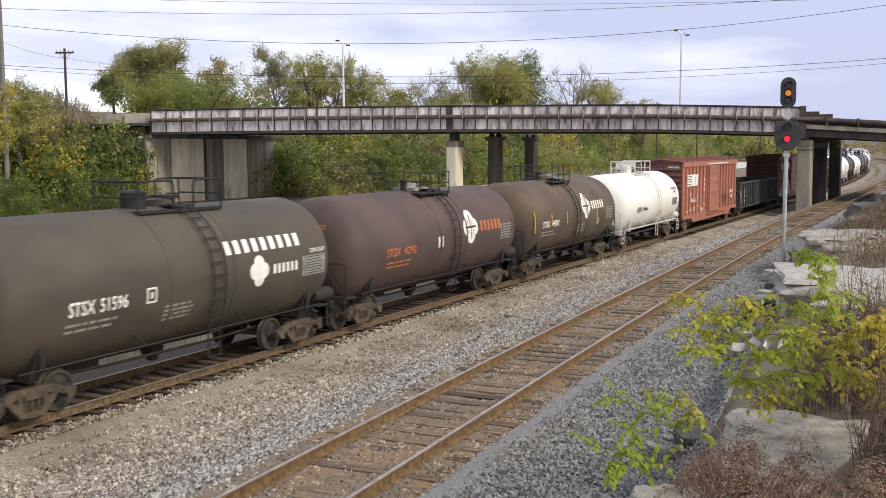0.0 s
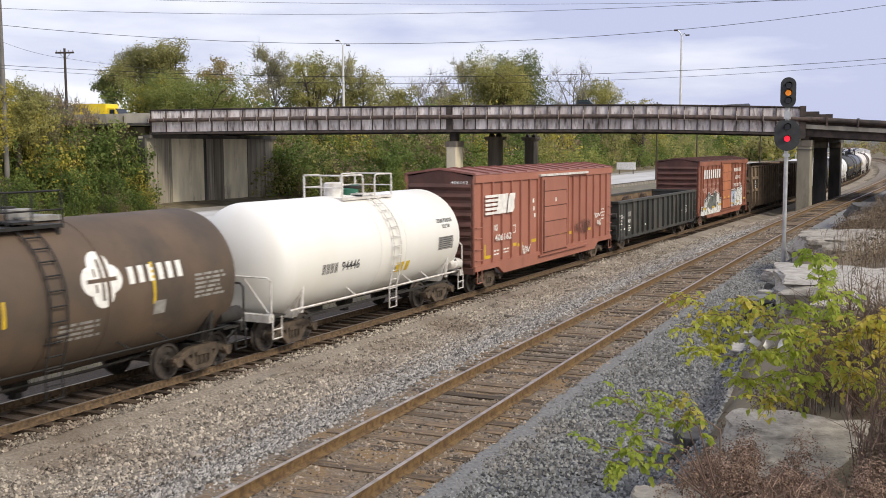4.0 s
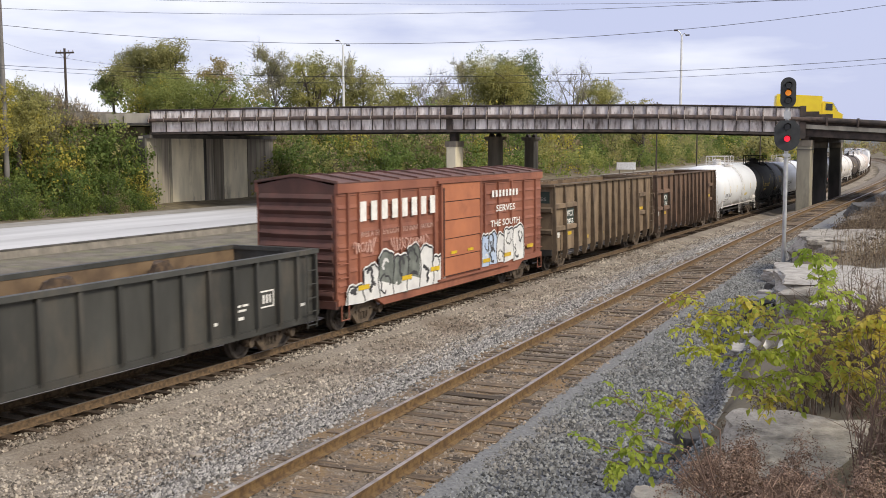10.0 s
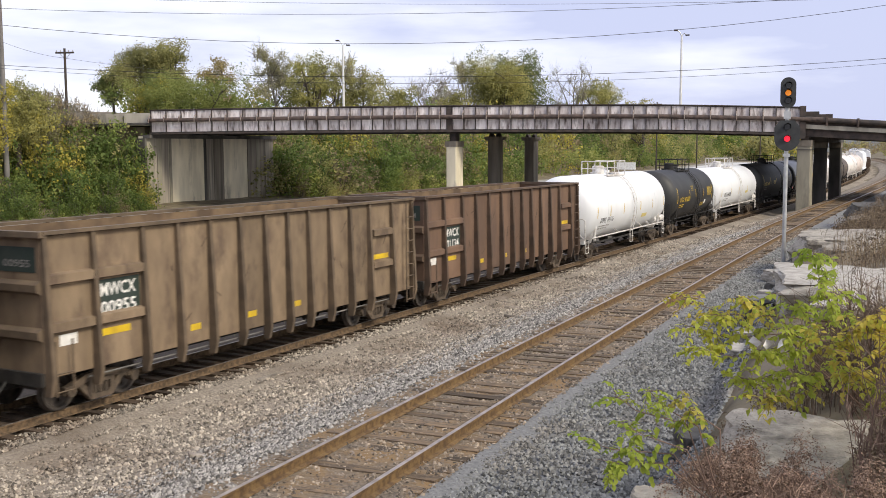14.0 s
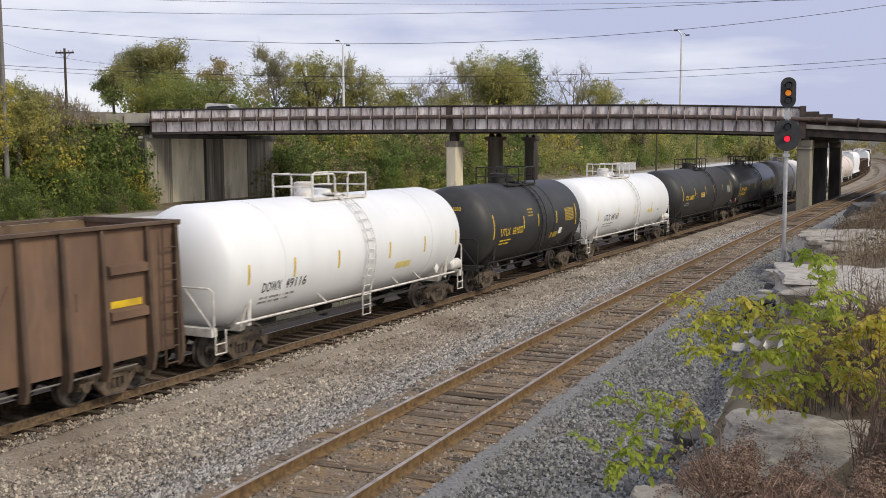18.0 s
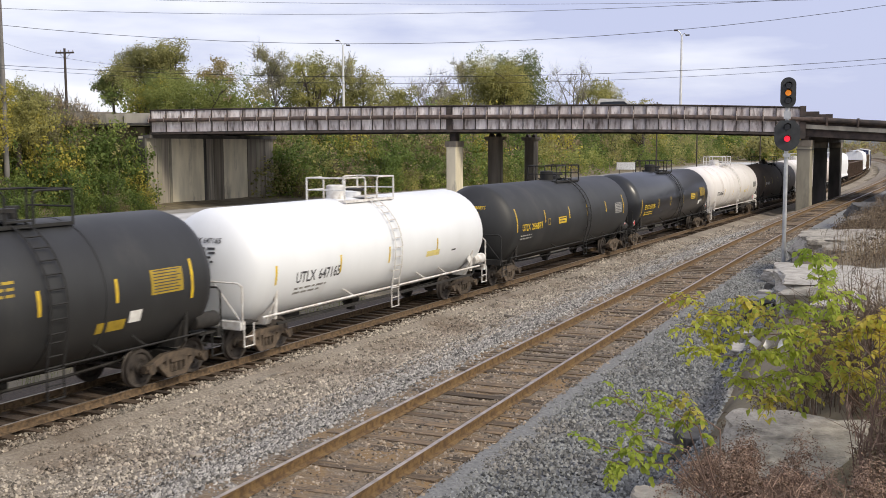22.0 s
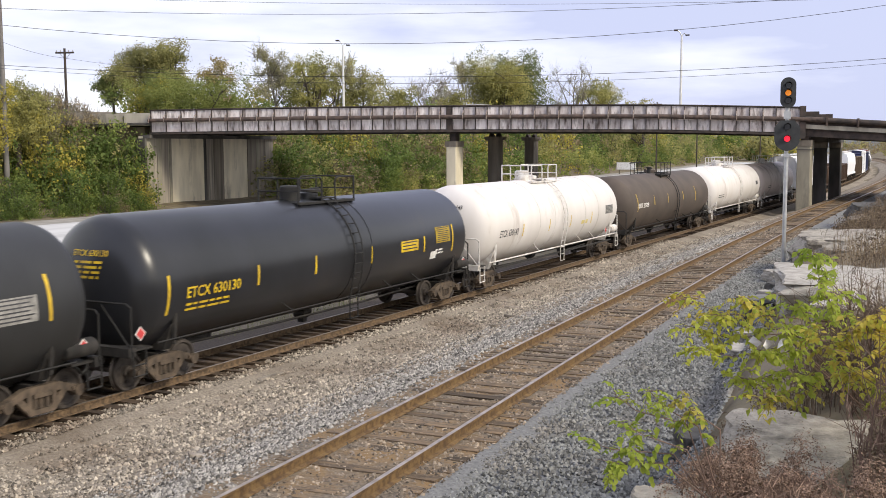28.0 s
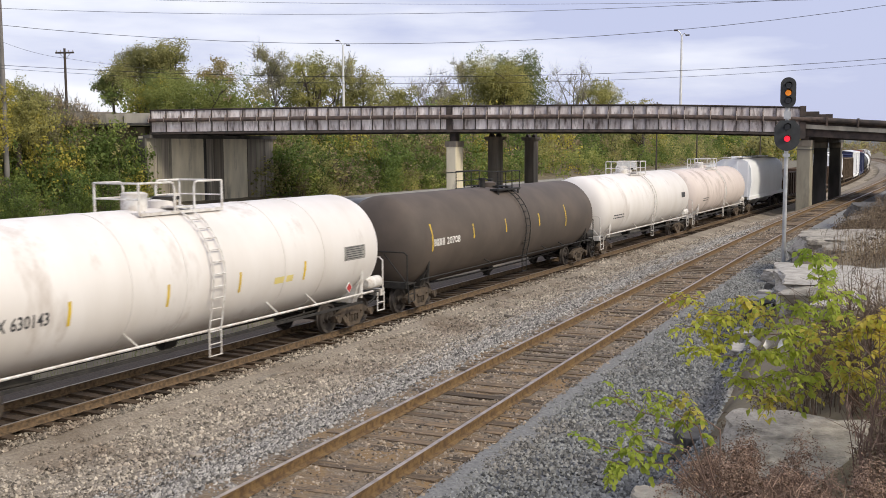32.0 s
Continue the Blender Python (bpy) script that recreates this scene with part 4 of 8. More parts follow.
        for x in (-1, 1):
            mb = MB()
            for yy in (0.12, 0.5):
                mb.tube([(x * (wx + 0.07), s * (h - yy), 0.9), (x * (wx + 0.07), s * (h - yy), 0.42)], 0.02, 5)
            mb.tube([(x * (wx + 0.07), s * (h - 0.12), 0.44), (x * (wx + 0.07), s * (h - 0.5), 0.44)], 0.02, 5)
            part("stirrup_step", mb, wall, car)
            mb = MB()
            for k in range(4):
                mb.tube([(x * wx, s * (h - 0.06), 1.25 + k * 0.4), (x * (wx + 0.08), s * (h - 0.06), 1.25 + k * 0.4), (x * (wx + 0.08), s * (h - 0.5), 1.25 + k * 0.4), (x * wx, s * (h - 0.5), 1.25 + k * 0.4)], 0.014, 4)
            part("grab_irons", mb, wall, car)
            mb = MB()
            for k in range(5):
                mb.tube([(x * (wx - 0.1), s * (h + 0.1), 1.3 + k * 0.4), (x * (wx - 0.55), s * (h + 0.1), 1.3 + k * 0.4)], 0.016, 4)
            part("end_ladder", mb, end, car)
    part("floor_frame", MB().box(-1.2, 1.2, -h + 0.1, h - 0.1, 0.9, 1.0).box(-0.25, 0.25, -h + 2.5, h - 2.5, 0.62, 0.9), M_under, car)
    part("brake_cylinder", MB().lathe_y([(1.0, 0.02), (1.0, 0.2), (1.6, 0.2), (1.6, 0.02)], 12, -0.7, 0.68), M_under, car)
    CARS.append((car, uc, h - 1.75))
    return car, uc, wx


def open_car(uL, uR, wall, inside, post, label, category, posts, zt, zb=0.75, wide=1.38, split=(), deep=False):
    """A gondola or open-topped hopper: sheets, outside posts, top rail, floor and load space."""
    uc, h = (uL + uR) / 2, (uR - uL) / 2
    car = thing(category.replace("railway ", "").replace(" ", "_"), label, category, "cars of the freight train")
    o = -h
    cuts = [0.0] + [q for q in posts if 0.2 < q < 2 * h - 0.2] + [2 * h]
    for s in (-1, 1):
        for a, b in zip(cuts, cuts[1:]):
            part("side_panel", MB().box(*sorted((s * (wide - 0.03), s * wide)), a + o, b + o - 0.004, zb, zt - 0.1), wall, car)
        part("side_lining", MB().box(*sorted((s * (wide - 0.045), s * (wide - 0.034))), -h + 0.05, h - 0.05, zb + 0.1, zt - 0.08), inside, car)
        for q in cuts:
            y = min(max(q + o, -h + 0.06), h - 0.06)
            part("side_post", MB().prism([(s * wide, zt - 0.07), (s * (wide + 0.09), zt - 0.07), (s * (wide + 0.21), zb + 0.25), (s * (wide + 0.22), zb - 0.02), (s * (wide + 0.14), zb - 0.34), (s * (wide - 0.02), zb - 0.34)], "y", y - 0.05, y + 0.05) if deep else
                 MB().prism([(s * wide, zt - 0.1), (s * (wide + 0.1), zt - 0.1), (s * (wide + 0.13), zb + 0.12), (s * (wide + 0.02), zb - 0.08), (s * wide, zb - 0.08)], "y", y - 0.055, y + 0.055), post, car)
        part("top_rail", MB().box(*sorted((s * (wide - 0.06), s * (wide + 0.13))), -h, h, zt - (0.07 if deep else 0.12), zt), post, car)
        if deep:
            part("train_line", MB().tube([(s * (wide - 0.1), -h + 1.2, zb - 0.18), (s * (wide - 0.1), h - 1.2, zb - 0.18)], 0.022, 6), M_galv_pipe, car, "pale pipe below the side")
            r_ = random.Random(int(uL) + s)
            marks = []
            for k in range(16):
                a, b = r_.uniform(-h + 2, h - 1.5), r_.uniform(zb + 0.5, zt - 0.4)
                dx, dz, q = r_.uniform(-0.1, 0.14), r_.uniform(0.04, 0.22), r_.uniform(0.012, 0.03)
                marks.append(([(a - dx - q, b - dz), (a - dx + q, b - dz), (a + dx + q, b + dz), (a + dx - q * 0.3, b + dz)], [(0, 1, 2, 3)]))
            decal("scrape_marks", join(*marks), M_scrap, car, s * wide, lift=0.003 * s)
        else:
            part("side_sill", MB().box(*sorted((s * (wide - 0.1), s * (wide + 0.05))), -h + 0.05, h - 0.05, zb - 0.1, zb + 0.06), post, car)
        for a0, a1 in split:
            for z_ in (zb + (zt - zb) * 0.34, zb + (zt - zb) * 0.67):
                part("side_stiffener", MB().prism([(s * wide, z_ - 0.12), (s * (wide + 0.13), z_ - 0.08), (s * (wide + 0.13), z_ + 0.09), (s * wide, z_ + 0.13)], "y", a0 + o + 0.06, a1 + o - 0.06), wall, car)
    for s in (-1, 1):
        part("end_wall", MB().box(-wide + 0.03, wide - 0.03, *sorted((s * (h - 0.05), s * (h - 0.01))), zb, zt - 0.1), wall, car)
        part("end_rail", MB().box(-wide - 0.1, wide + 0.1, *sorted((s * (h - 0.1), s * (h + 0.08))), zt - 0.12, zt - 0.004), post, car)
        for z_ in (zb + (zt - zb) * 0.3, zb + (zt - zb) * 0.62):
            part("end_stiffener", MB().prism([(s * (h - 0.01), z_ - 0.14), (s * (h + 0.12), z_ - 0.07), (s * (h + 0.12), z_ + 0.07), (s * (h - 0.01), z_ + 0.14)], "x", -wide, wide), post, car)
        part("end_sill", MB().box(-wide, wide, *sorted((s * (h - 0.1), s * (h + 0.08))), 0.72, 0.98), M_under, car)
        coupler(car, s * (h + 0.05), s)
        truck(car, s * (h - 1.7))
        for x in (-1, 1):
            mb = MB()
            lt = 1.75 if deep and s < 0 else zt
            for yy in (0.16, 0.58):
                mb.tube([(x * (wide + 0.16), s * (h - yy), 0.5), (x * (wide + 0.16), s * (h - yy), lt - 0.15)], 0.022, 5)
            for k in range(int((lt - 0.7) / 0.37)):
                mb.tube([(x * (wide + 0.16), s * (h - 0.16), 0.58 + 0.37 * k), (x * (wide + 0.16), s * (h - 0.58), 0.58 + 0.37 * k)], 0.017, 5)
            part("corner_ladder", mb, post, car)
    part("floor_plate", MB().box(-wide + 0.05, wide - 0.05, -h + 0.05, h - 0.05, zb - 0.02, zb + 0.08), inside, car)
    part("center_sill", MB().box(-0.28, 0.28, -h, h, 0.55, 0.74), M_under, car)
    part("brake_rigging", MB().box(-0.7, -0.3, 0.6, 1.5, 0.45, 0.7).tube([(0.3, -h + 2.8, 0.55), (0.3, h - 2.8, 0.55)], 0.03, 5), M_under, car)
    CARS.append((car, uc, h - 1.7))
    return car, uc, wide


def covered_hopper(uL, uR, paint, label):
    uc, h = (uL + uR) / 2, (uR - uL) / 2
    car = thing("covered_hopper", label, "railway hopper car", "cars of the freight train")
    sec = [(-1.35, 1.35), (-1.5, 2.6), (-1.42, 3.6), (-1.2, 4.1), (-0.7, 4.35), (0.7, 4.35), (1.2, 4.1), (1.42, 3.6), (1.5, 2.6), (1.35, 1.35)]
    part("hopper_body", MB().prism(sec, "y", -h + 0.6, h - 0.6), paint, car)
    for k in range(3):
        yc = -h + 0.6 + (2 * h - 1.2) * (k + 0.5) / 3
        w = (2 * h - 1.2) / 6 - 0.3
        mb = MB()
        i = 0
        mb.v = [(-1.3, yc - w, 1.35), (1.3, yc - w, 1.35), (1.3, yc + w, 1.35), (-1.3, yc + w, 1.35), (-0.4, yc - 0.4, 0.5), (0.4, yc - 0.4, 0.5), (0.4, yc + 0.4, 0.5), (-0.4, yc + 0.4, 0.5)]
        mb.f = [(0, 1, 5, 4), (1, 2, 6, 5), (2, 3, 7, 6), (3, 0, 4, 7), (4, 5, 6, 7)]
        part("hopper_outlet", mb, paint, car)
    for s in (-1, 1):
        part("side_sill", MB().box(*sorted((s * 1.32, s * 1.46)), -h, h, 1.15, 1.4), paint, car)
        part("end_slope", MB().quad((-1.3, s * (h - 0.6), 3.4), (1.3, s * (h - 0.6), 3.4), (1.3, s * (h - 2.2), 1.4), (-1.3, s * (h - 2.2), 1.4)), paint, car)
        part("end_platform", MB().box(-1.4, 1.4, *sorted((s * (h - 1.0), s * h)), 1.0, 1.15), M_under, car)
        mb = MB()
        for x in (-1.3, -0.5, 0.5, 1.3):
            mb.tube([(x, s * (h - 0.1), 1.15), (x, s * (h - 0.1), 4.2)], 0.04, 5)
        part("end_ladder", mb, paint, car)
        part("running_board", MB().box(*sorted((s * 0.25, s * 0.85)), -h + 0.3, h - 0.3, 4.42, 4.46), M_wrail, car)
        coupler(car, s * (h + 0.05), s)
        truck(car, s * (h - 1.75))
    for k in range(6):
        part("roof_hatch", MB().box(-0.24, 0.24, -h + 1.3 + k * 2.3, -h + 2.9 + k * 2.3, 4.36, 4.52), paint, car)
    CARS.append((car, uc, h - 1.75))
    return car, uc, 1.5


# 1: brown-black syrup tank car
car, uc, surf = tank_car(6.1, 16.1, M_brn1, M_brail, "brown-black weathered tank car with white brand shapes", r=1.64, zc=2.34, ladder=11.6, top="full", bands=(-1.0, 1.2))
decal("owner_code", glyphs("STSX", 7.15 - uc, 7.85 - uc, 2.02, 2.32), M_let_w, car, surf)
decal("lettering", glyphs("51596", 7.98 - uc, 8.75 - uc, 2.02, 2.32), M_let_w, car, surf, "white car number")
decal("small_print", small_print(7.1 - uc, 8.5 - uc, 1.88, 2, 0.13, 2), M_let_g, car, surf)
wordmark(11.98 - uc, 15.1 - uc, 2.8, 3.12, 9, M_let_w, surf, "white serif brand wordmark drawn as blocks")
decal("brand_roundel", join(disc(13.2 - uc, 2.5, 0.2), disc(13.2 - uc, 2.12, 0.2), disc(13.02 - uc, 2.31, 0.2), disc(13.38 - uc, 2.31, 0.2)), M_let_w, car, surf, "white four-lobed brand mark")
wordmark(13.75 - uc, 14.85 - uc, 2.18, 2.42, 6, M_let_w, surf)
decal("stencil_box", join(rect(9.3 - uc, 9.6 - uc, 2.32, 2.36), rect(9.3 - uc, 9.6 - uc, 2.02, 2.06), rect(9.3 - uc, 9.34 - uc, 2.06, 2.32), rect(9.56 - uc, 9.6 - uc, 2.06, 2.32), rect(9.42 - uc, 9.48 - uc, 2.12, 2.26)), M_let_w, car, surf)
decal("lettering", glyphs("CORN SYRUP", 15.38 - uc, 16.06 - uc, 2.57, 2.68), M_let_w, car, surf, "white stencilled contents")
notice(15.03 - uc, 16.05 - uc, 1.97, 2.5, M_let_g, 7)
decal("small_print", small_print(9.9 - uc, 11.0 - uc, 1.9, 4, 0.1, 4), M_let_g, car, surf)
# 2: maroon-brown tank car
car, uc, surf = tank_car(18.25, 28.9, M_brn2, M_brail, "maroon-brown tank car with orange lettering", r=1.63, zc=2.26, ladder=24.0, top="rail", bands=(-0.6, 1.3))
part("manway_lid", MB().tube([(0, 23.55 - uc, 3.9), (0, 23.55 - uc, 4.13)], 0.3, 16).box(-0.42, 0.42, 23.30 - uc, 24.30 - uc, 3.88, 3.98), M_let_g, car, "pale metal manway lid")
decal("owner_code", glyphs("STSX", 19.4 - uc, 20.25 - uc, 2.02, 2.28), M_let_o, car, surf)
decal("lettering", glyphs("4292", 20.45 - uc, 21.25 - uc, 2.02, 2.28), M_let_o, car, surf, "orange car number")
decal("small_print", small_print(19.5 - uc, 21.1 - uc, 1.86, 2, 0.13, 6), M_let_o, car, surf)
decal("stencil_box", join(rect(22.75 - uc, 22.85 - uc, 2.05, 2.4), rect(23.0 - uc, 23.1 - uc, 2.05, 2.4)), M_let_w, car, surf)
decal("brand_roundel", join(disc(25.2 - uc, 2.85, 0.3), disc(25.2 - uc, 2.28, 0.3), disc(24.93 - uc, 2.56, 0.3), disc(25.47 - uc, 2.56, 0.3)), M_let_w, car, surf, "white four-lobed brand mark")
decal("brand_roundel_core", join(rect(25.2 - uc - 0.035, 25.2 - uc + 0.035, 2.56 - 0.42, 2.56 + 0.42), rect(25.2 - uc - 0.4, 25.2 - uc + 0.4, 2.56 - 0.04, 2.56 + 0.04), *[rect(25.2 - uc + p_, 25.2 - uc + p_ + 0.05, 2.56 + q_, 2.56 + q_ + 0.16) for p_, q_ in ((-0.2, 0.08), (0.14, 0.08), (-0.2, -0.24), (0.14, -0.24))]), M_brn2, car, surf, lift=0.009)
wordmark(25.95 - uc, 27.75 - uc, 2.36, 2.72, 6, M_let_o, surf, "orange brand wordmark drawn as blocks")
decal("small_print", small_print(27.7 - uc, 28.8 - uc, 2.5, 6, 0.1, 7), M_let_g, car, surf)
head_marks(18.25, 28.9, 1.63, 2.26, "STSX 4292", M_let_o, 56, 2)
# 3: rusty brown tank car
car, uc, surf = tank_car(31.2, 41.2, M_brn3, M_brail, "rusty brown tank car with a white brand mark", r=1.63, zc=2.26, ladder=35.9, bands=(-0.4, 1.1), bead=[(31.05, 2.3), (32.9, 2.3), (34.7, 2.3), (38.6, 2.45)])
part("manway_lid", MB().tube([(0, 36.47 - uc, 3.9), (0, 36.47 - uc, 4.13)], 0.3, 16).box(-0.42, 0.42, 36.22 - uc, 37.22 - uc, 3.88, 3.98), M_let_g, car, "pale metal manway lid")
decal("owner_code", glyphs("STSX", 31.9 - uc, 32.65 - uc, 2.02, 2.28), M_let_w, car, surf)
decal("lettering", glyphs("4581", 32.95 - uc, 33.7 - uc, 2.02, 2.28), M_let_w, car, surf, "white car number")
decal("small_print", small_print(31.8 - uc, 33.5 - uc, 1.86, 2, 0.13, 8), M_let_g, car, surf)
decal("brand_roundel", join(disc(37.15 - uc, 2.95, 0.3), disc(37.15 - uc, 2.4, 0.3), disc(36.9 - uc, 2.67, 0.3), disc(37.4 - uc, 2.67, 0.3)), M_let_w, car, surf, "white four-lobed brand mark")
decal("brand_roundel_core", join(rect(37.15 - uc - 0.035, 37.15 - uc + 0.035, 2.67 - 0.42, 2.67 + 0.42), rect(37.15 - uc - 0.4, 37.15 - uc + 0.4, 2.67 - 0.04, 2.67 + 0.04), *[rect(37.15 - uc + p_, 37.15 - uc + p_ + 0.05, 2.67 + q_, 2.67 + q_ + 0.16) for p_, q_ in ((-0.2, 0.08), (0.14, 0.08), (-0.2, -0.24), (0.14, -0.24))]), M_brn3, car, surf, lift=0.009)
wordmark(37.85 - uc, 39.6 - uc, 2.5, 2.86, 6, M_let_w, surf, "white brand wordmark drawn as blocks")
decal("small_print", small_print(36.0 - uc, 37.2 - uc, 1.9, 4, 0.1, 9), M_let_g, car, surf)
decal("small_print", small_print(39.9 - uc, 41.0 - uc, 2.5, 6, 0.1, 10), M_let_g, car, surf)
decal("stencil_box", rect(38.6 - uc, 38.95 - uc, 1.75, 2.05), M_let_g, car, surf)
head_marks(31.2, 41.2, 1.63, 2.26, "STSX 4581", M_let_g, 57, 3)
# 4: yellowed white tank car
car, uc, surf = tank_car(43.8, 53.3, M_wht_y, M_wrail, "white tank car with yellow stains and white sill railing", r=1.6, zc=2.3, ladder=49.0, sill=True, top="full", dome=M_green, bands=(-0.3, 1.2))
decal("owner_code", code_bars(45.1 - uc, 45.9 - uc, 1.88, 2.16, 4), M_let_k, car, surf)
decal("lettering", glyphs("94446", 46.05 - uc, 47.0 - uc, 1.88, 2.16), M_let_k, car, surf, "black car number")
decal("lettering", glyphs("SODIUM HYDROXIDE", 51.9 - uc, 53.0 - uc, 2.84, 2.97), M_let_k, car, surf, "black stencilled contents")
decal("lettering", glyphs("SOLUTION", 52.2 - uc, 52.75 - uc, 2.66, 2.79), M_let_k, car, surf)
notice(51.85 - uc, 52.9 - uc, 1.95, 2.38, M_let_g, 6)
decal("notice_plate", rect(49.25 - uc, 50.05 - uc, 1.5, 1.8), M_yel, car, surf, "yellow notice plate")
placard(car, 53.5 - uc, 1.4, 1.36, M_let_k)
# 5: red box car
NS_POSTS = [0.6, 1.47, 2.33, 3.22, 4.12, 5.0, 5.88, 9.36, 9.97, 10.86, 11.76, 12.71, 13.67, 14.53]
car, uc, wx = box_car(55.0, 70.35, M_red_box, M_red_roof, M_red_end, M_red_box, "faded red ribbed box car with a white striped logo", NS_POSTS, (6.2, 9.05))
b0 = 55.0 - uc
for k in range(5):
    decal("brand_stripe", rect(b0 + 0.75, b0 + 2.0 - 0.04 * k, 3.49 - k * 0.156, 3.59 - k * 0.156), M_let_w, car, wx + 0.087, "white horizontal logo stripe")
decal("brand_block", ([(b0 + 1.72, 2.86), (b0 + 2.6, 2.86), (b0 + 2.79, 3.59), (b0 + 1.92, 3.59)], [(0, 1, 2, 3)]), M_let_w, car, wx + 0.088, "white slanting logo block")
decal("brand_block", ([(b0 + 2.7, 2.86), (b0 + 3.22, 2.86), (b0 + 3.38, 3.0), (b0 + 3.36, 3.28), (b0 + 3.46, 3.42), (b0 + 3.46, 3.59), (b0 + 2.98, 3.59), (b0 + 2.84, 3.46)], [tuple(range(8))]), M_let_w, car, wx + 0.088, "white rounded logo block")
decal("lettering", code_bars(b0 + 1.55, b0 + 2.05, 2.22, 2.46, 2), M_let_w, car, wx + 0.004)
decal("lettering", glyphs("406162", b0 + 1.58, b0 + 3.1, 1.84, 2.1), M_let_w, car, wx + 0.088, "white car number")
decal("small_print", small_print(b0 + 1.6, b0 + 2.2, 1.5, 2, 0.13, 11), M_let_w, car, wx)
decal("small_print", small_print(b0 + 2.5, b0 + 3.15, 1.5, 2, 0.12, 12), M_let_w, car, wx)
decal("corner_mark", join(rect(b0 + 0.84, b0 + 0.96, 1.24, 1.78), rect(b0 + 0.96, b0 + 1.38, 1.24, 1.36)), M_yel, car, wx, "yellow corner mark")
for a, z_ in ((3.3, 1.5), (3.9, 1.45), (5.3, 1.5), (9.6, 1.5), (11.9, 1.5)):
    decal("reflective_strip", rect(b0 + a, b0 + a + 0.5, z_, z_ + 0.13), M_yel, car, wx, "yellow reflective strip")
for a in (7.0, 8.1):
    decal("reflective_strip", rect(b0 + a, b0 + a + 0.6, 1.62, 1.76), M_yel, car, wx + 0.09)
decal("stencil_box", join(rect(b0 + 3.4, b0 + 3.7, 2.3, 2.34), rect(b0 + 3.4, b0 + 3.7, 2.02, 2.06), rect(b0 + 3.4, b0 + 3.44, 2.06, 2.3), rect(b0 + 3.66, b0 + 3.7, 2.06, 2.3)), M_let_w, car, wx)
for a, z_ in ((5.42, 3.1), (5.48, 2.78), (5.56, 2.5), (7.6, 3.05)):
    decal("paper_notice", rect(b0 + a, b0 + a + 0.15, z_, z_ + 0.17), M_let_w, car, wx + (0.13 if a > 7 else 0.002), "white paper notice")
def ribbon(line, w):
    """A line of the given width as one flat strip."""
    v, f = [], []
    for k, q in enumerate(line):
        a, b = line[max(k - 1, 0)], line[min(k + 1, len(line) - 1)]
        d = math.hypot(b[0] - a[0], b[1] - a[1]) or 1.0
        nx, nz = -(b[1] - a[1]) / d * w, (b[0] - a[0]) / d * w
        v += [(q[0] - nx, q[1] - nz), (q[0] + nx, q[1] + nz)]
        if k:
            i = 2 * k
            f.append((i - 2, i, i + 1, i - 1))
    return v, f


def scrawl(a, z, w, h, n, seed, m, thick=0.018):
    """A loose sprayed scribble: one looping line."""
    r_ = random.Random(seed)
    line, ph = [], r_.uniform(0, 6)
    for k in range(n * 7):
        u = k / (n * 7 - 1)
        g = 0.75 + 0.25 * math.sin(5.1 * u + ph)
        line.append((a + w * u + 0.45 * w / n * math.cos(6.2832 * u * n + ph), z + h * (0.5 + 0.5 * g * math.sin(6.2832 * u * n * (1.0 + 0.1 * math.sin(9 * u))))))
    decal("spray_tag", ribbon(line, thick), m, car, wx + 0.088, "sprayed scribble")


scrawl(b0 + 4.2, 1.1, 0.75, 0.4, 6, 3, M_let_w)
scrawl(b0 + 12.75, 2.02, 0.85, 0.26, 7, 4, M_let_w)
scrawl(b0 + 13.1, 1.62, 0.5, 0.34, 5, 5, M_let_w)
scrawl(b0 + 10.2, 1.4, 2.0, 0.7, 13, 6, M_red_end)
decal("small_print", small_print(b0 + 13.9, b0 + 14.4, 2.4, 4, 0.15, 41), M_let_w, car, wx)
v, f = glyphs("406162", 0.45, 1.15, 4.02, 4.13)
mb = MB()
mb.v, mb.f = [(a, b0 - 0.012, b) for a, b in v], f
part("lettering", mb, M_let_w, car, smooth=False)
# 6: charcoal gondola
GON_POSTS = [1.5, 2.55, 3.45, 4.34, 5.27, 6.25, 7.27, 8.36, 9.37, 10.3, 11.2, 12.1, 13.0, 13.9, 14.7]
car, uc, wx = open_car(71.3, 86.9, M_gon, M_gon_in, M_gon, "charcoal steel gondola with rusty inside and scrap heaps", "railway gondola", GON_POSTS, 2.62, split=())
b0 = 71.3 - uc
decal("lettering", glyphs("NOKL", b0 + 0.5, b0 + 1.25, 1.7, 1.92), M_let_w, car, wx, "white owner code")
decal("lettering", glyphs("321", b0 + 0.5, b0 + 1.1, 1.4, 1.63), M_let_w, car, wx, "white car number")
decal("lettering", glyphs("149", b0 + 1.7, b0 + 2.3, 1.4, 1.63), M_let_w, car, wx)
decal("small_print", small_print(b0 + 1.7, b0 + 2.4, 1.3, 3, 0.12, 14), M_let_w, car, wx)
decal("stencil_box", join(rect(b0 + 13.15, b0 + 13.75, 1.70, 1.74), rect(b0 + 13.15, b0 + 13.75, 1.30, 1.34), rect(b0 + 13.15, b0 + 13.19, 1.34, 1.70), rect(b0 + 13.71, b0 + 13.75, 1.34, 1.70), rect(b0 + 13.28, b0 + 13.36, 1.41, 1.63), rect(b0 + 13.42, b0 + 13.5, 1.41, 1.63), rect(b0 + 13.56, b0 + 13.62, 1.41, 1.63)), M_let_w, car, wx)
decal("faded_patch", rect(b0 + 1.65, b0 + 2.35, 1.75, 2.0), M_let_g, car, wx)
decal("small_print", small_print(b0 + 12.3, b0 + 12.7, 1.5, 2, 0.12, 15), M_let_w, car, wx)
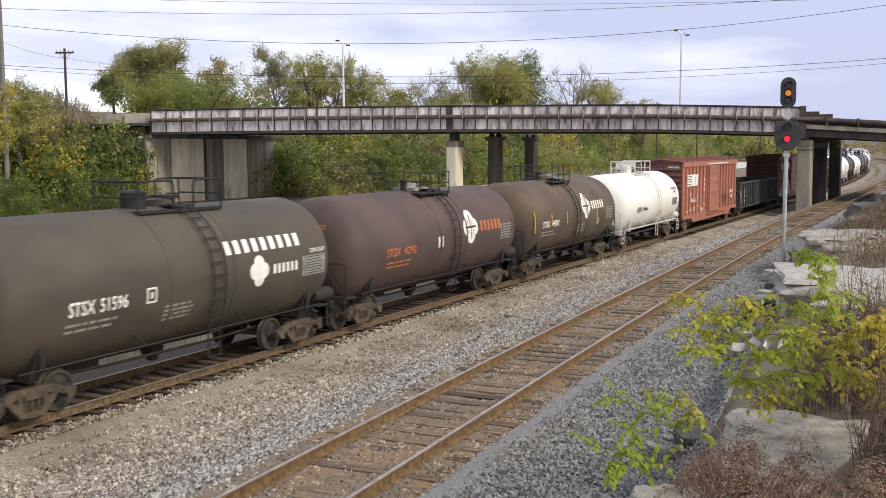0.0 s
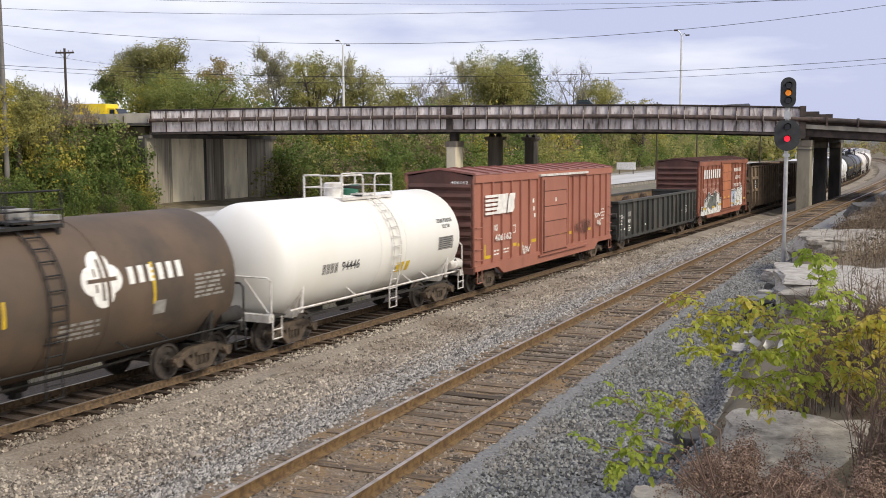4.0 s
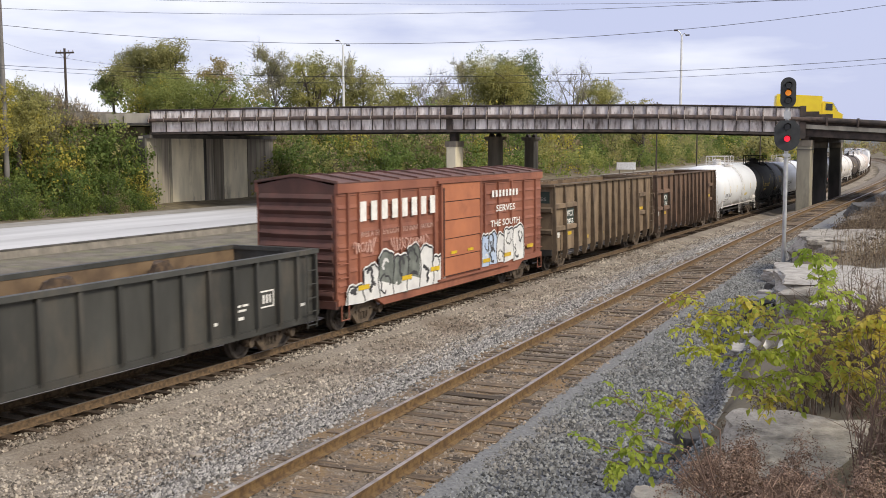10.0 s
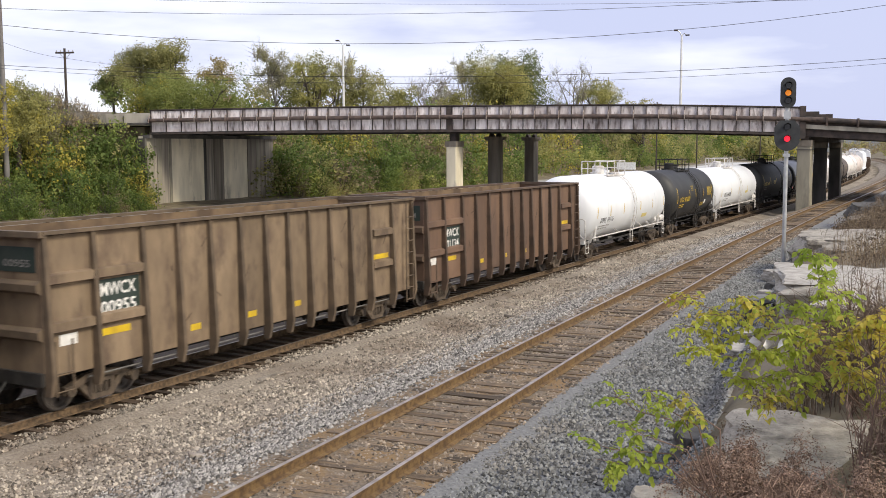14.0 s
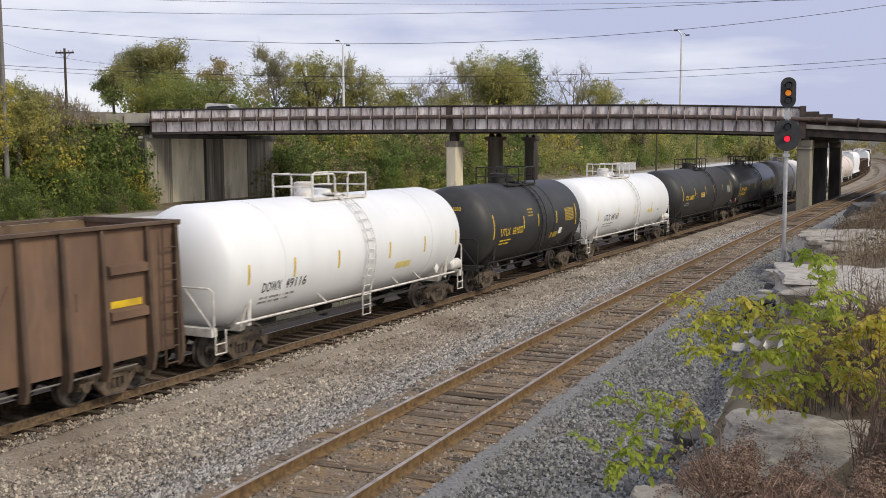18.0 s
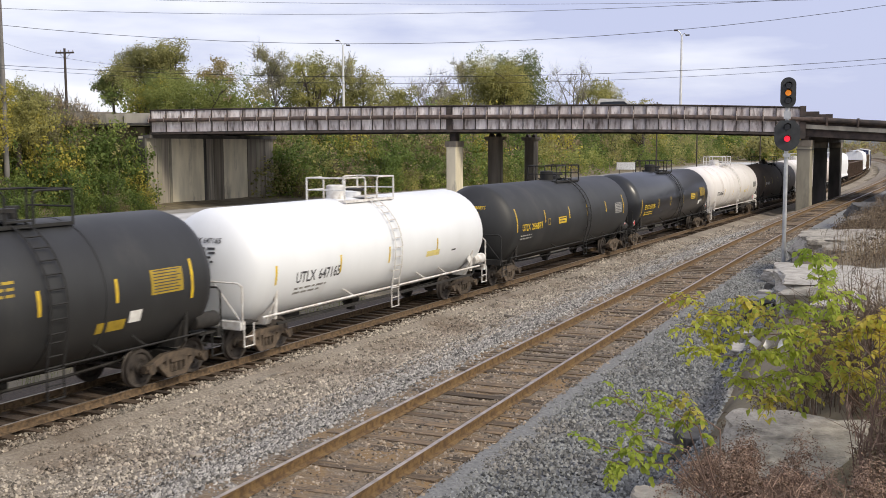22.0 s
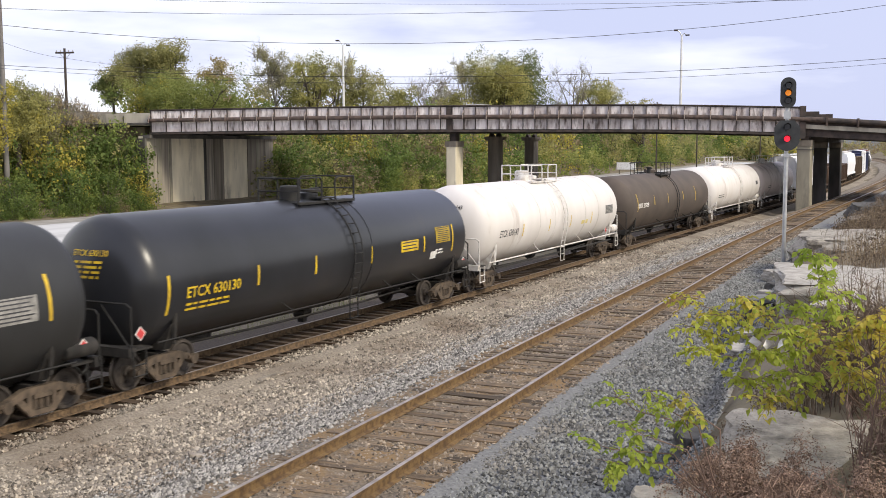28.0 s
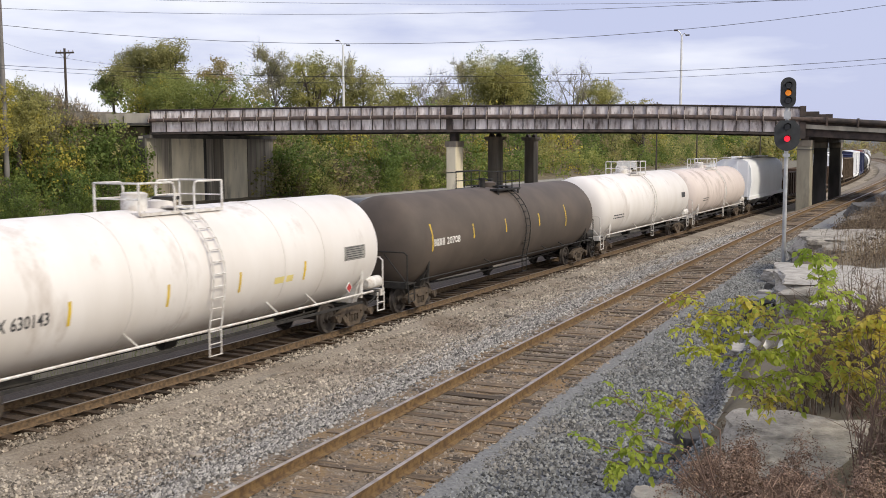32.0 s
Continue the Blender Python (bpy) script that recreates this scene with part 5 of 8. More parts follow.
for a in (0.55, 1.2, 4.9, 11.3, 12.3, 14.9):
    decal("white_mark", rect(b0 + a, b0 + a + 0.22, 1.12, 1.2), M_let_w, car, wx)
rnd = random.Random(4)
for y, w, hh in ((-1.6, 1.6, 1.25), (1.0, 1.2, 1.95), (-0.2, 1.1, 1.4), (4.3, 0.9, 2.0), (5.4, 0.9, 1.7), (-5.6, 0.9, 0.6)):
    mb = MB()
    for k in range(6):
        rr = [(w * (1 - k / 6) ** 0.7 * rnd.uniform(0.8, 1.1)) + 0.02 for _ in range(12)]
        for j in range(12):
            mb.v.append((min(1.25, max(-1.25, -0.85 + 0.6 * rr[j] * math.cos(j * 0.5236))), y + rr[j] * math.sin(j * 0.5236), 0.83 + hh * k / 6 + rnd.uniform(-0.05, 0.05)))
    for k in range(5):
        for j in range(12):
            a, b = k * 12 + j, k * 12 + (j + 1) % 12
            mb.f.append((a, b, b + 12, a + 12))
    mb.f.append(tuple(range(60, 72)))
    part("load", mb, M_scrap, car, "heap of rusty scrap")
# 7: red box car with sprayed letters
SOU_POSTS = [0.55, 1.15, 2.35, 3.55, 4.75, 5.8, 9.7, 10.9, 12.1, 13.3, 14.5]
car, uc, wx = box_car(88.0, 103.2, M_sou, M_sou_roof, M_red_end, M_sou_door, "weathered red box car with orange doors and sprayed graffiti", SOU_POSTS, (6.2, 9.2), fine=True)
b0 = 88.0 - uc
wordmark(b0 + 1.05, b0 + 5.95, 3.2, 3.78, 8, M_let_w, wx + 0.088, "large white brand name drawn as blocks")
wordmark(b0 + 10.2, b0 + 12.7, 3.5, 3.75, 8, M_let_w, wx + 0.088)
decal("lettering", glyphs("SERVES", b0 + 10.6, b0 + 12.35, 2.95, 3.2), M_let_w, car, wx + 0.088, "white slogan letters")
decal("lettering", glyphs("THE SOUTH", b0 + 10.1, b0 + 12.8, 2.4, 2.65), M_let_w, car, wx + 0.088, "white slogan letters")
decal("lettering", glyphs("GIVES A GREEN LIGHT TO INNOVATIONS", b0 + 1.1, b0 + 5.9, 2.72, 2.9), M_faded, car, wx + 0.015)


def sprayed(a0, a1, tops, z0, fills, seed, x):
    """Graffiti: irregular fields side by side under a wavy top, with thin dark outlines and inner strokes."""
    r_ = random.Random(seed)
    n = len(tops)
    w = (a1 - a0) / n
    edge = [a0 + k * w + (r_.uniform(-0.12, 0.12) * w if 0 < k < n else 0) for k in range(n + 1)]
    top = []
    for k, zt in enumerate(tops):
        c = [(edge[k] + (edge[k + 1] - edge[k]) * u, zt - 0.16 * (2 * u - 1) ** 4 + 0.05 * math.sin(9 * u + k * 2.1)) for u in (0.0, 0.12, 0.3, 0.5, 0.7, 0.88, 1.0)]
        low = [(edge[k + 1], z0 + r_.uniform(-0.05, 0.05)), (edge[k], z0 + r_.uniform(-0.05, 0.05))]
        decal("graffiti_fill", (c + low, [tuple(range(9))]), fills[k % len(fills)], car, x, lift=0.004)
        top += c
        for j in range(2):
            ca, cz = edge[k] + w * r_.uniform(0.3, 0.7), z0 + (zt - z0) * (0.28 + 0.42 * j)
            ra, rz, ph, tn = w * r_.uniform(0.14, 0.34), (zt - z0) * r_.uniform(0.1, 0.24), r_.uniform(0, 6.28), r_.uniform(2.6, 5.6)
            line = [(ca + ra * math.cos(ph + tn * q / 17) * (1 + 0.35 * math.sin(q)), cz + rz * math.sin(ph + tn * q / 17) * (1 + 0.2 * math.cos(2 * q))) for q in range(18)]
            decal("graffiti_stroke", ribbon(line, r_.uniform(0.02, 0.06)), M_let_k if (k + j) % 3 else M_white_g, car, x, lift=0.008 + 0.002 * j)
        if k:
            line = [(edge[k] + 0.07 * w * math.sin(5 * u + k), z0 + (min(tops[k], tops[k - 1]) - 0.12 - z0) * u) for u in [q / 9 for q in range(10)]]
            decal("graffiti_line", ribbon(line, 0.026), M_let_k, car, x, lift=0.012)
    decal("graffiti_outline", ribbon([(a0 - 0.02, z0)] + top + [(a1 + 0.02, z0 + 0.03)], 0.03), M_let_k, car, x, lift=0.014)
    decal("graffiti_halo", ribbon([(a0 - 0.08, z0)] + [(q, z + 0.055) for q, z in top] + [(a1 + 0.08, z0 + 0.03)], 0.028), M_white_g, car, x, lift=0.006)


sprayed(b0 + 0.4, b0 + 6.35, [1.35, 1.85, 2.2, 2.0, 2.25, 2.15, 1.75], 0.85, [M_white_g, M_white_g, M_grey_g, M_grey_g, M_grey_g], 5, wx + 0.087)
decal("graffiti_base", ([(b0 + 1.2, 0.84), (b0 + 5.9, 0.84), (b0 + 6.2, 1.1), (b0 + 5.2, 1.02), (b0 + 4.1, 1.3), (b0 + 3.3, 1.08), (b0 + 2.2, 1.35), (b0 + 1.5, 1.1)], [tuple(range(8))]), M_white_g, car, wx + 0.087, "white sprayed base", lift=0.0055)
sprayed(b0 + 9.35, b0 + 11.3, [2.15, 2.2, 2.1], 1.0, [M_blue_g, M_blue_g, M_white_g], 3, wx + 0.087)
sprayed(b0 + 11.3, b0 + 13.2, [2.25, 2.3], 1.0, [M_white_g], 8, wx + 0.087)
scrawl(b0 + 0.8, 2.2, 1.2, 0.5, 9, 12, M_faded)
scrawl(b0 + 2.9, 2.15, 2.4, 0.45, 14, 13, M_faded)
scrawl(b0 + 6.9, 1.9, 1.4, 0.3, 9, 14, M_faded)
for a, z_ in ((0.95, 1.2), (3.5, 1.2), (5.4, 1.28), (9.4, 1.15), (11.3, 1.2), (13.5, 1.35)):
    decal("reflective_strip", rect(b0 + a, b0 + a + 0.62, z_, z_ + 0.14), M_yel, car, wx + 0.11)
for a in (6.8, 8.1):
    decal("reflective_strip", rect(b0 + a, b0 + a + 0.45, 1.72, 1.82), M_yel, car, wx + 0.14)
# 8, 9: brown open hoppers
HOP_POSTS = [1.3, 2.7, 3.8, 4.9, 6.0, 7.0, 7.95, 8.9, 9.9, 10.95, 12.0, 13.3]
for uL, uR, wallm, pl, lab in ((104.5, 119.1, M_hop, M_hop_post, "weathered brown open hopper with outside posts"), (119.95, 134.2, M_hop_b, M_hop_post_b, "red-brown open hopper with outside posts and end ladder")):
    car, uc, wx = open_car(uL, uR, wallm, M_gon_in, pl, lab, "railway open hopper", HOP_POSTS, 3.76, zb=0.86, split=((0.05, 1.3), (1.3, 2.7), (12.1, 13.3)), deep=True)
    b0 = uL - uc
    decal("sign_board", rect(b0 + 1.38, b0 + 2.62, 1.85, 2.65), M_board, car, wx, "dark green painted number board")
    decal("lettering", glyphs("MWCX", b0 + 1.5, b0 + 2.5, 2.3, 2.58), M_let_w, car, wx + 0.004)
    decal("lettering", glyphs("00955" if uL < 110 else "101134", b0 + 1.5, b0 + 2.5, 1.92, 2.2), M_let_w, car, wx + 0.004, "white car number")
    for a, z_ in ((1.42, 1.48), (12.25, 2.0), (4.2, 1.15), (6.3, 1.15), (8.2, 1.15)):
        decal("reflective_strip", rect(b0 + a, b0 + a + (0.9 if a in (1.42, 12.25) else 0.35), z_, z_ + 0.15), M_yel, car, wx + 0.001, "yellow reflective strip")
    decal("notice_plate", rect(b0 + 0.4, b0 + 0.85, 1.45, 1.68), M_let_w, car, wx + 0.001)
    mb = MB()
    v, f = rect(0.1, 1.25, 2.95, 3.45)
    mb.v, mb.f = [(a, b0 + 0.004, b) for a, b in v], f
    part("sign_board", mb, M_board, car, smooth=False)
    v, f = glyphs("00955" if uL < 110 else "101134", 0.35, 1.1, 3.05, 3.2)
    mb = MB()
    mb.v, mb.f = [(a, b0 - 0.002, b) for a, b in v], f
    part("lettering", mb, M_let_g, car, smooth=False)
# 10: white tank car
car, uc, surf = tank_car(136.2, 147.9, M_wht, M_wrail, "bright white tank car with white ladder and railings", r=1.63, zc=2.34, ladder=142.1, sill=True, top="full", bead=[(136.5, 2.25), (138.4, 2.25), (140.5, 2.25), (143.3, 2.25), (145.5, 2.25), (147.7, 2.3)], bands=(-4.0, 4.0))
decal("owner_code", glyphs("DOWX", 137.1 - uc, 137.9 - uc, 1.72, 1.98), M_let_k, car, surf)
decal("lettering", glyphs("49116", 138.05 - uc, 139.0 - uc, 1.72, 1.98), M_let_k, car, surf, "black car number")
decal("small_print", small_print(137.1 - uc, 138.6 - uc, 1.6, 2, 0.12, 22), M_let_g, car, surf)
notice(143.8 - uc, 144.7 - uc, 1.62, 1.82, M_yel_pale, 1)
placard(car, 146.6 - uc, 1.35, 1.45, M_let_w)
# 11: black tank car
car, uc, surf = tank_car(150.7, 160.0, M_blk, M_brail, "black tank car with yellow strips and yellow number", r=1.6, zc=2.3, ladder=155.6, top="full", bead=[(150.9, 2.4), (153.7, 2.4), (155.2, 2.4), (157.2, 2.4), (159.5, 2.4)], bands=(0.2, 1.6))
decal("owner_code", glyphs("UTLX", 151.5 - uc, 152.4 - uc, 2.0, 2.28), M_yel, car, surf)
decal("lettering", glyphs("631033", 152.6 - uc, 153.6 - uc, 2.0, 2.28), M_yel, car, surf, "yellow car number")
decal("small_print", small_print(151.5 - uc, 152.6 - uc, 1.86, 2, 0.12, 24), M_yel, car, surf)
notice(158.2 - uc, 159.2 - uc, 2.18, 2.72, M_yel_dull, 8)
notice(156.7 - uc, 157.5 - uc, 1.55, 1.78, M_yel_dull, 1)
decal("stencil_box", rect(157.6 - uc, 157.95 - uc, 1.66, 1.92), M_let_w, car, surf)
decal("small_print", small_print(154.2 - uc, 154.8 - uc, 2.9, 3, 0.12, 50), M_yel_dull, car, surf)
head_marks(150.7, 160.0, 1.6, 2.3, "UTLX 631033", M_yel, 51)
# 12: white tank car
car, uc, surf = tank_car(162.3, 174.9, M_wht, M_wrail, "clean white tank car with yellow strips", r=1.57, zc=2.25, ladder=168.8, sill=True, top="full", bead=[(162.7, 2.1), (165.7, 2.1), (168.4, 2.1), (171.5, 2.1)])
decal("owner_code", glyphs("UTLX", 163.6 - uc, 164.5 - uc, 1.78, 2.08), M_let_k, car, surf)
decal("lettering", glyphs("647165", 164.65 - uc, 165.7 - uc, 1.78, 2.08), M_let_k, car, surf, "black car number")
decal("small_print", small_print(163.6 - uc, 165.2 - uc, 1.66, 2, 0.12, 26), M_let_g, car, surf)
notice(170.8 - uc, 171.7 - uc, 1.8, 1.98, M_yel_pale, 1)
head_marks(162.3, 174.9, 1.57, 2.25, "UTLX 647165", M_let_k, 54)
decal("small_print", small_print(172.6 - uc, 173.0 - uc, 1.9, 1, 0.1, 60), M_let_k, car, surf)
placard(car, 174.2 - uc, 1.4, 1.4, M_let_w)
# 13: black tank car
car, uc, surf = tank_car(177.8, 192.0, M_blk, M_brail, "long black tank car with yellow strips", r=1.63, zc=2.24, ladder=186.0, top="full", bead=[(178.0, 2.5), (180.9, 2.5), (183.7, 2.5), (186.0, 2.5), (188.6, 2.5), (191.3, 2.5)])
decal("owner_code", glyphs("UTLX", 178.5 - uc, 179.3 - uc, 2.05, 2.32), M_yel, car, surf)
decal("lettering", glyphs("206871", 179.45 - uc, 180.55 - uc, 2.05, 2.32), M_yel, car, surf, "yellow car number")
decal("small_print", small_print(178.4 - uc, 179.8 - uc, 1.9, 2, 0.12, 28), M_let_g, car, surf)
notice(182.4 - uc, 183.3 - uc, 2.1, 2.38, M_yel, 2)
head_marks(177.8, 192.0, 1.63, 2.24, "UTLX 206871", M_yel, 53)
decal("stencil_box", join(rect(181.2 - uc, 181.45 - uc, 2.36, 2.39), rect(181.2 - uc, 181.45 - uc, 2.12, 2.15), rect(181.2 - uc, 181.23 - uc, 2.12, 2.39), rect(181.42 - uc, 181.45 - uc, 2.12, 2.39)), M_yel_dull, car, surf)
notice(190.0 - uc, 191.0 - uc, 2.1, 2.6, M_let_g, 6)
placard(car, 192.3 - uc, 1.35, 1.38)
# 14: glossy black tank car
car, uc, surf = tank_car(194.4, 209.3, M_blk_gloss, M_brail, "glossy blue-black tank car with yellow strips", r=1.6, zc=2.28, ladder=202.3, top="full", bead=[(194.6, 2.1), (197.8, 2.2), (200.3, 2.2), (203.2, 2.2), (206.4, 2.25), (208.4, 2.3)], bands=(0.4, 1.4))
decal("owner_code", glyphs("ETCX", 195.2 - uc, 196.0 - uc, 1.96, 2.22), M_yel, car, surf)
decal("lettering", glyphs("630130", 196.1 - uc, 197.1 - uc, 1.96, 2.22), M_yel, car, surf, "yellow car number")
decal("small_print", small_print(195.2 - uc, 196.9 - uc, 1.84, 2, 0.12, 30), M_yel, car, surf)
notice(204.9 - uc, 206.0 - uc, 2.1, 2.44, M_yel, 3)
notice(207.2 - uc, 208.2 - uc, 2.2, 2.72, M_yel_dull, 8)
head_marks(194.4, 209.3, 1.6, 2.28, "ETCX 630130", M_yel, 52)
decal("stencil_box", rect(206.9 - uc, 207.3 - uc, 1.7, 1.95), M_let_w, car, surf)
decal("small_print", small_print(207.2 - uc, 207.9 - uc, 2.0, 2, 0.1, 31), M_let_w, car, surf)
placard(car, 209.6 - uc, 1.35, 1.38)
placard(car, 193.9 - uc, 1.35, 1.38)
# 15: dusty white tank car
car, uc, surf = tank_car(211.7, 226.2, M_wht_d, M_wrail, "dusty white tank car with rust streaks", r=1.58, zc=2.36, ladder=219.0, sill=True, top="full", bead=[(214.6, 2.1), (217.4, 2.1), (219.9, 2.1), (222.6, 2.1)], bands=(-2.6, -0.9, 2.8, 4.6))
decal("owner_code", glyphs("ETCX", 212.4 - uc, 213.1 - uc, 1.95, 2.22), M_let_k, car, surf)
decal("lettering", glyphs("630143", 213.2 - uc, 214.1 - uc, 1.95, 2.22), M_let_k, car, surf, "black car number")
notice(221.3 - uc, 222.1 - uc, 1.88, 2.05, M_yel_pale, 1)
head_marks(211.7, 226.2, 1.58, 2.36, "ETCX 630143", M_let_k, 55, 7)
notice(224.5 - uc, 225.6 - uc, 2.15, 2.55, M_let_g, 6)
placard(car, 224.9 - uc, 1.35, 1.45)
# 16: olive-brown tank car
car, uc, surf = tank_car(229.2, 245.4, M_brn4, M_brail, "dull brown tank car with yellow strips", r=1.58, zc=2.2, ladder=237.6, bead=[(229.8, 2.4), (232.9, 2.4), (235.7, 2.4), (239.0, 2.4), (242.0, 2.4)])
decal("owner_code", code_bars(229.9 - uc, 230.7 - uc, 2.1, 2.34, 4), M_let_w, car, surf)
decal("lettering", glyphs("20708", 230.8 - uc, 231.8 - uc, 2.1, 2.34), M_let_w, car, surf, "white car number")
# 17, 18: white and beige tank cars
car, uc, surf = tank_car(247.9, 263.0, M_wht_d, M_wrail, "white tank car with grime along its belly", r=1.6, zc=2.3, ladder=255.5, sill=True, top="full", bands=(0.2,))
decal("small_print", small_print(248.6 - uc, 250.4 - uc, 2.0, 2, 0.14, 33), M_let_k, car, surf)
decal("notice_plate", rect(261.3 - uc, 262.1 - uc, 2.3, 2.6), M_let_k, car, surf)
car, uc, surf = tank_car(265.6, 280.0, M_beige, M_wrail, "beige dust-covered tank car", r=1.58, zc=2.26, ladder=273.0, sill=True, top="full", bands=(0.3,))
decal("small_print", small_print(267.0 - uc, 268.6 - uc, 2.0, 2, 0.14, 34), M_let_k, car, surf)
# 19 and the tail beyond the bridge
covered_hopper(282.3, 297.8, M_chover, "white covered hopper with a roof walkway")
TAIL_POSTS = [1.4 * k for k in range(1, 11)]
open_car(299.0, 314.6, M_hop_b, M_gon_in, M_hop_post_b, "red-brown open gondola far down the train", "railway gondola", TAIL_POSTS, 2.9)
open_car(315.8, 331.2, M_hop_b, M_gon_in, M_hop_post_b, "red-brown open gondola far down the train", "railway gondola", TAIL_POSTS, 2.9)
covered_hopper(332.4, 348.0, M_chover, "white covered hopper far down the train")
open_car(349.2, 364.6, M_hop, M_gon_in, M_hop_post, "brown open hopper far down the train", "railway open hopper", TAIL_POSTS, 3.6)
M_bluebox = mat("navy_boxcar_paint", (0.035, 0.045, 0.12), 0.6, scale=0.8)
box_car(365.8, 381.0, M_chover, M_chover, M_bluebox, M_chover, "white box car with blue ends", NS_POSTS, (6.2, 9.05))
box_car(382.2, 397.4, M_bluebox, M_red_roof, M_bluebox, M_bluebox, "navy blue box car", NS_POSTS, (6.2, 9.05))
tank_car(400.0, 412.0, M_blk, M_brail, "black tank car at the end of the view", ladder=406.0)
tank_car(415.0, 427.0, M_wht, M_wrail, "white tank car at the end of the view", ladder=421.0, sill=True)
tank_car(430.0, 442.0, M_brn4, M_brail, "brown tank car at the end of the view", ladder=436.0)
covered_hopper(445.0, 460.5, M_chover, "white covered hopper at the end of the view")


# ---- road bridge over the railway ----
M_galv = mat("galvanised_steel", (0.55, 0.56, 0.57), 0.45, 0.6, dark=(0.42, 0.43, 0.44), scale=4)
M_bracket = mat("pale_rusty_bracket", (0.42, 0.37, 0.33), 0.8, dark=(0.2, 0.14, 0.11), scale=5)
bridge = thing("road_bridge", "weathered white steel girder road bridge on concrete columns", "bridge", kind="structure", at=pose(-50, 71.5, 0, 0, 0, 14.28))
END_A = 56.65


def camber(a):
    return 0.13 * (1 - ((a - 28) / 30) ** 2) - 0.22 * max(0.0, (a - 46) / 12.6) + lerp(a, [(-16, 0.17), (0, 0.17), (14, 0.13), (28, 0.07), (42, -0.02), (58.6, -0.16)])


def strip(a0, a1, y0, y1, z0, z1, step=4.0):
    """A bar along the bridge that follows its camber."""
    n = max(1, int((a1 - a0) / step))
    mb = MB()
    for k in range(n):
        p, q = a0 + (a1 - a0) * k / n, a0 + (a1 - a0) * (k + 1) / n
        i = len(mb.v)
        mb.v += [(x, y, z + camber(x)) for x in (p, q) for y in (y0, y1) for z in (z0, z1)]
        mb.f += [(i, i + 4, i + 5, i + 1), (i + 2, i + 3, i + 7, i + 6), (i, i + 2, i + 6, i + 4), (i + 1, i + 5, i + 7, i + 3)]
        if k == 0:
            mb.f.append((i, i + 1, i + 3, i + 2))
        if k == n - 1:
            mb.f.append((i + 4, i + 6, i + 7, i + 5))
    return mb


part("girder_web", strip(0, END_A, 0.1, 0.16, 6.6, 8.62), M_steel_dk, bridge)
part("bottom_flange", strip(0, END_A, -0.12, 0.4, 6.46, 6.62), M_steel_dk, bridge, "dark rusty bottom flange")
part("top_rail", strip(0, END_A, -0.08, 0.34, 8.62, 8.71), M_steel_dk, bridge, "dark top rail")
part("drain_pipe", MB().tube([(a, -0.26, 7.72 + camber(a)) for a in [i * 2.0 for i in range(0, 30)]], 0.175, 12), M_steel_br, bridge, "long brown pipe along the girder")
stiff = [0.15 + 1.5 * i for i in range(11)] + [16.15 + 1.01 * i for i in range(41)]
for k, (a, b) in enumerate(zip(stiff, stiff[1:])):
    part("upper_panel", strip(a + 0.035, b - 0.035, 0.03, 0.1, 7.84, 8.56), M_panel, bridge)
    part("lower_panel", strip(a + 0.035, b - 0.035, 0.03, 0.1, 6.68, 7.6), M_panel, bridge)
for k, a in enumerate(stiff):
    part("stiffener", strip(a - 0.028, a + 0.028, -0.1, 0.1, 6.6, 8.6), M_steel_dk, bridge)
    if k % 2 == 0 or a < 16:
        c = camber(a)
        part("pipe_bracket", MB().prism([(-0.52, 7.5 + c), (-0.48, 7.48 + c), (-0.48, 7.9 + c), (-0.14, 8.22 + c), (-0.19, 8.26 + c), (-0.52, 7.94 + c)], "x", a - 0.035, a + 0.035), M_bracket, bridge, "slanting pale pipe bracket")
for k, y in enumerate((3.6, 7.6, 11.6, 15.6)):
    part("girder", strip(0, END_A, y, y + 0.35, 6.5, 7.4), M_steel_dk, bridge)
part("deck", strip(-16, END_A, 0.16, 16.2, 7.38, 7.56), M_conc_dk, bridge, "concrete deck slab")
part("far_parapet", strip(-16, END_A + 2.9, 16.0, 16.3, 7.5, 8.62), M_steel_dk, bridge)
part("far_ramp_parapet", MB().prism([(END_A + 2.95, 7.0), (62.6, 6.9), (62.6, 7.7), (END_A + 2.95, 8.0)], "y", 16.0, 16.25), M_steel_dk, bridge)
part("splice_plate", strip(27.75, 28.3, -0.06, 0.03, 6.62, 8.58), M_steel_dk, bridge, "rusty splice plate")
# lower, sloping span beyond the last bent
SPAN = [(56.66, -0.3), (59.5, -0.5), (62.6, -0.7), (72.0, -1.15), (110.0, -1.6)]


def down(a):
    return lerp(a, SPAN)


def ramp(y0, y1, z0, z1):
    mb = MB()
    for (a, p), (b, q) in zip(SPAN, SPAN[1:]):
        i = len(mb.v)
        mb.v += [(x, y, z + d) for x, d in ((a, p), (b, q)) for y in (y0, y1) for z in (z0, z1)]
        mb.f += [(i, i + 4, i + 5, i + 1), (i + 2, i + 3, i + 7, i + 6), (i, i + 2, i + 6, i + 4), (i + 1, i + 5, i + 7, i + 3), (i, i + 1, i + 3, i + 2), (i + 4, i + 6, i + 7, i + 5)]
    return mb


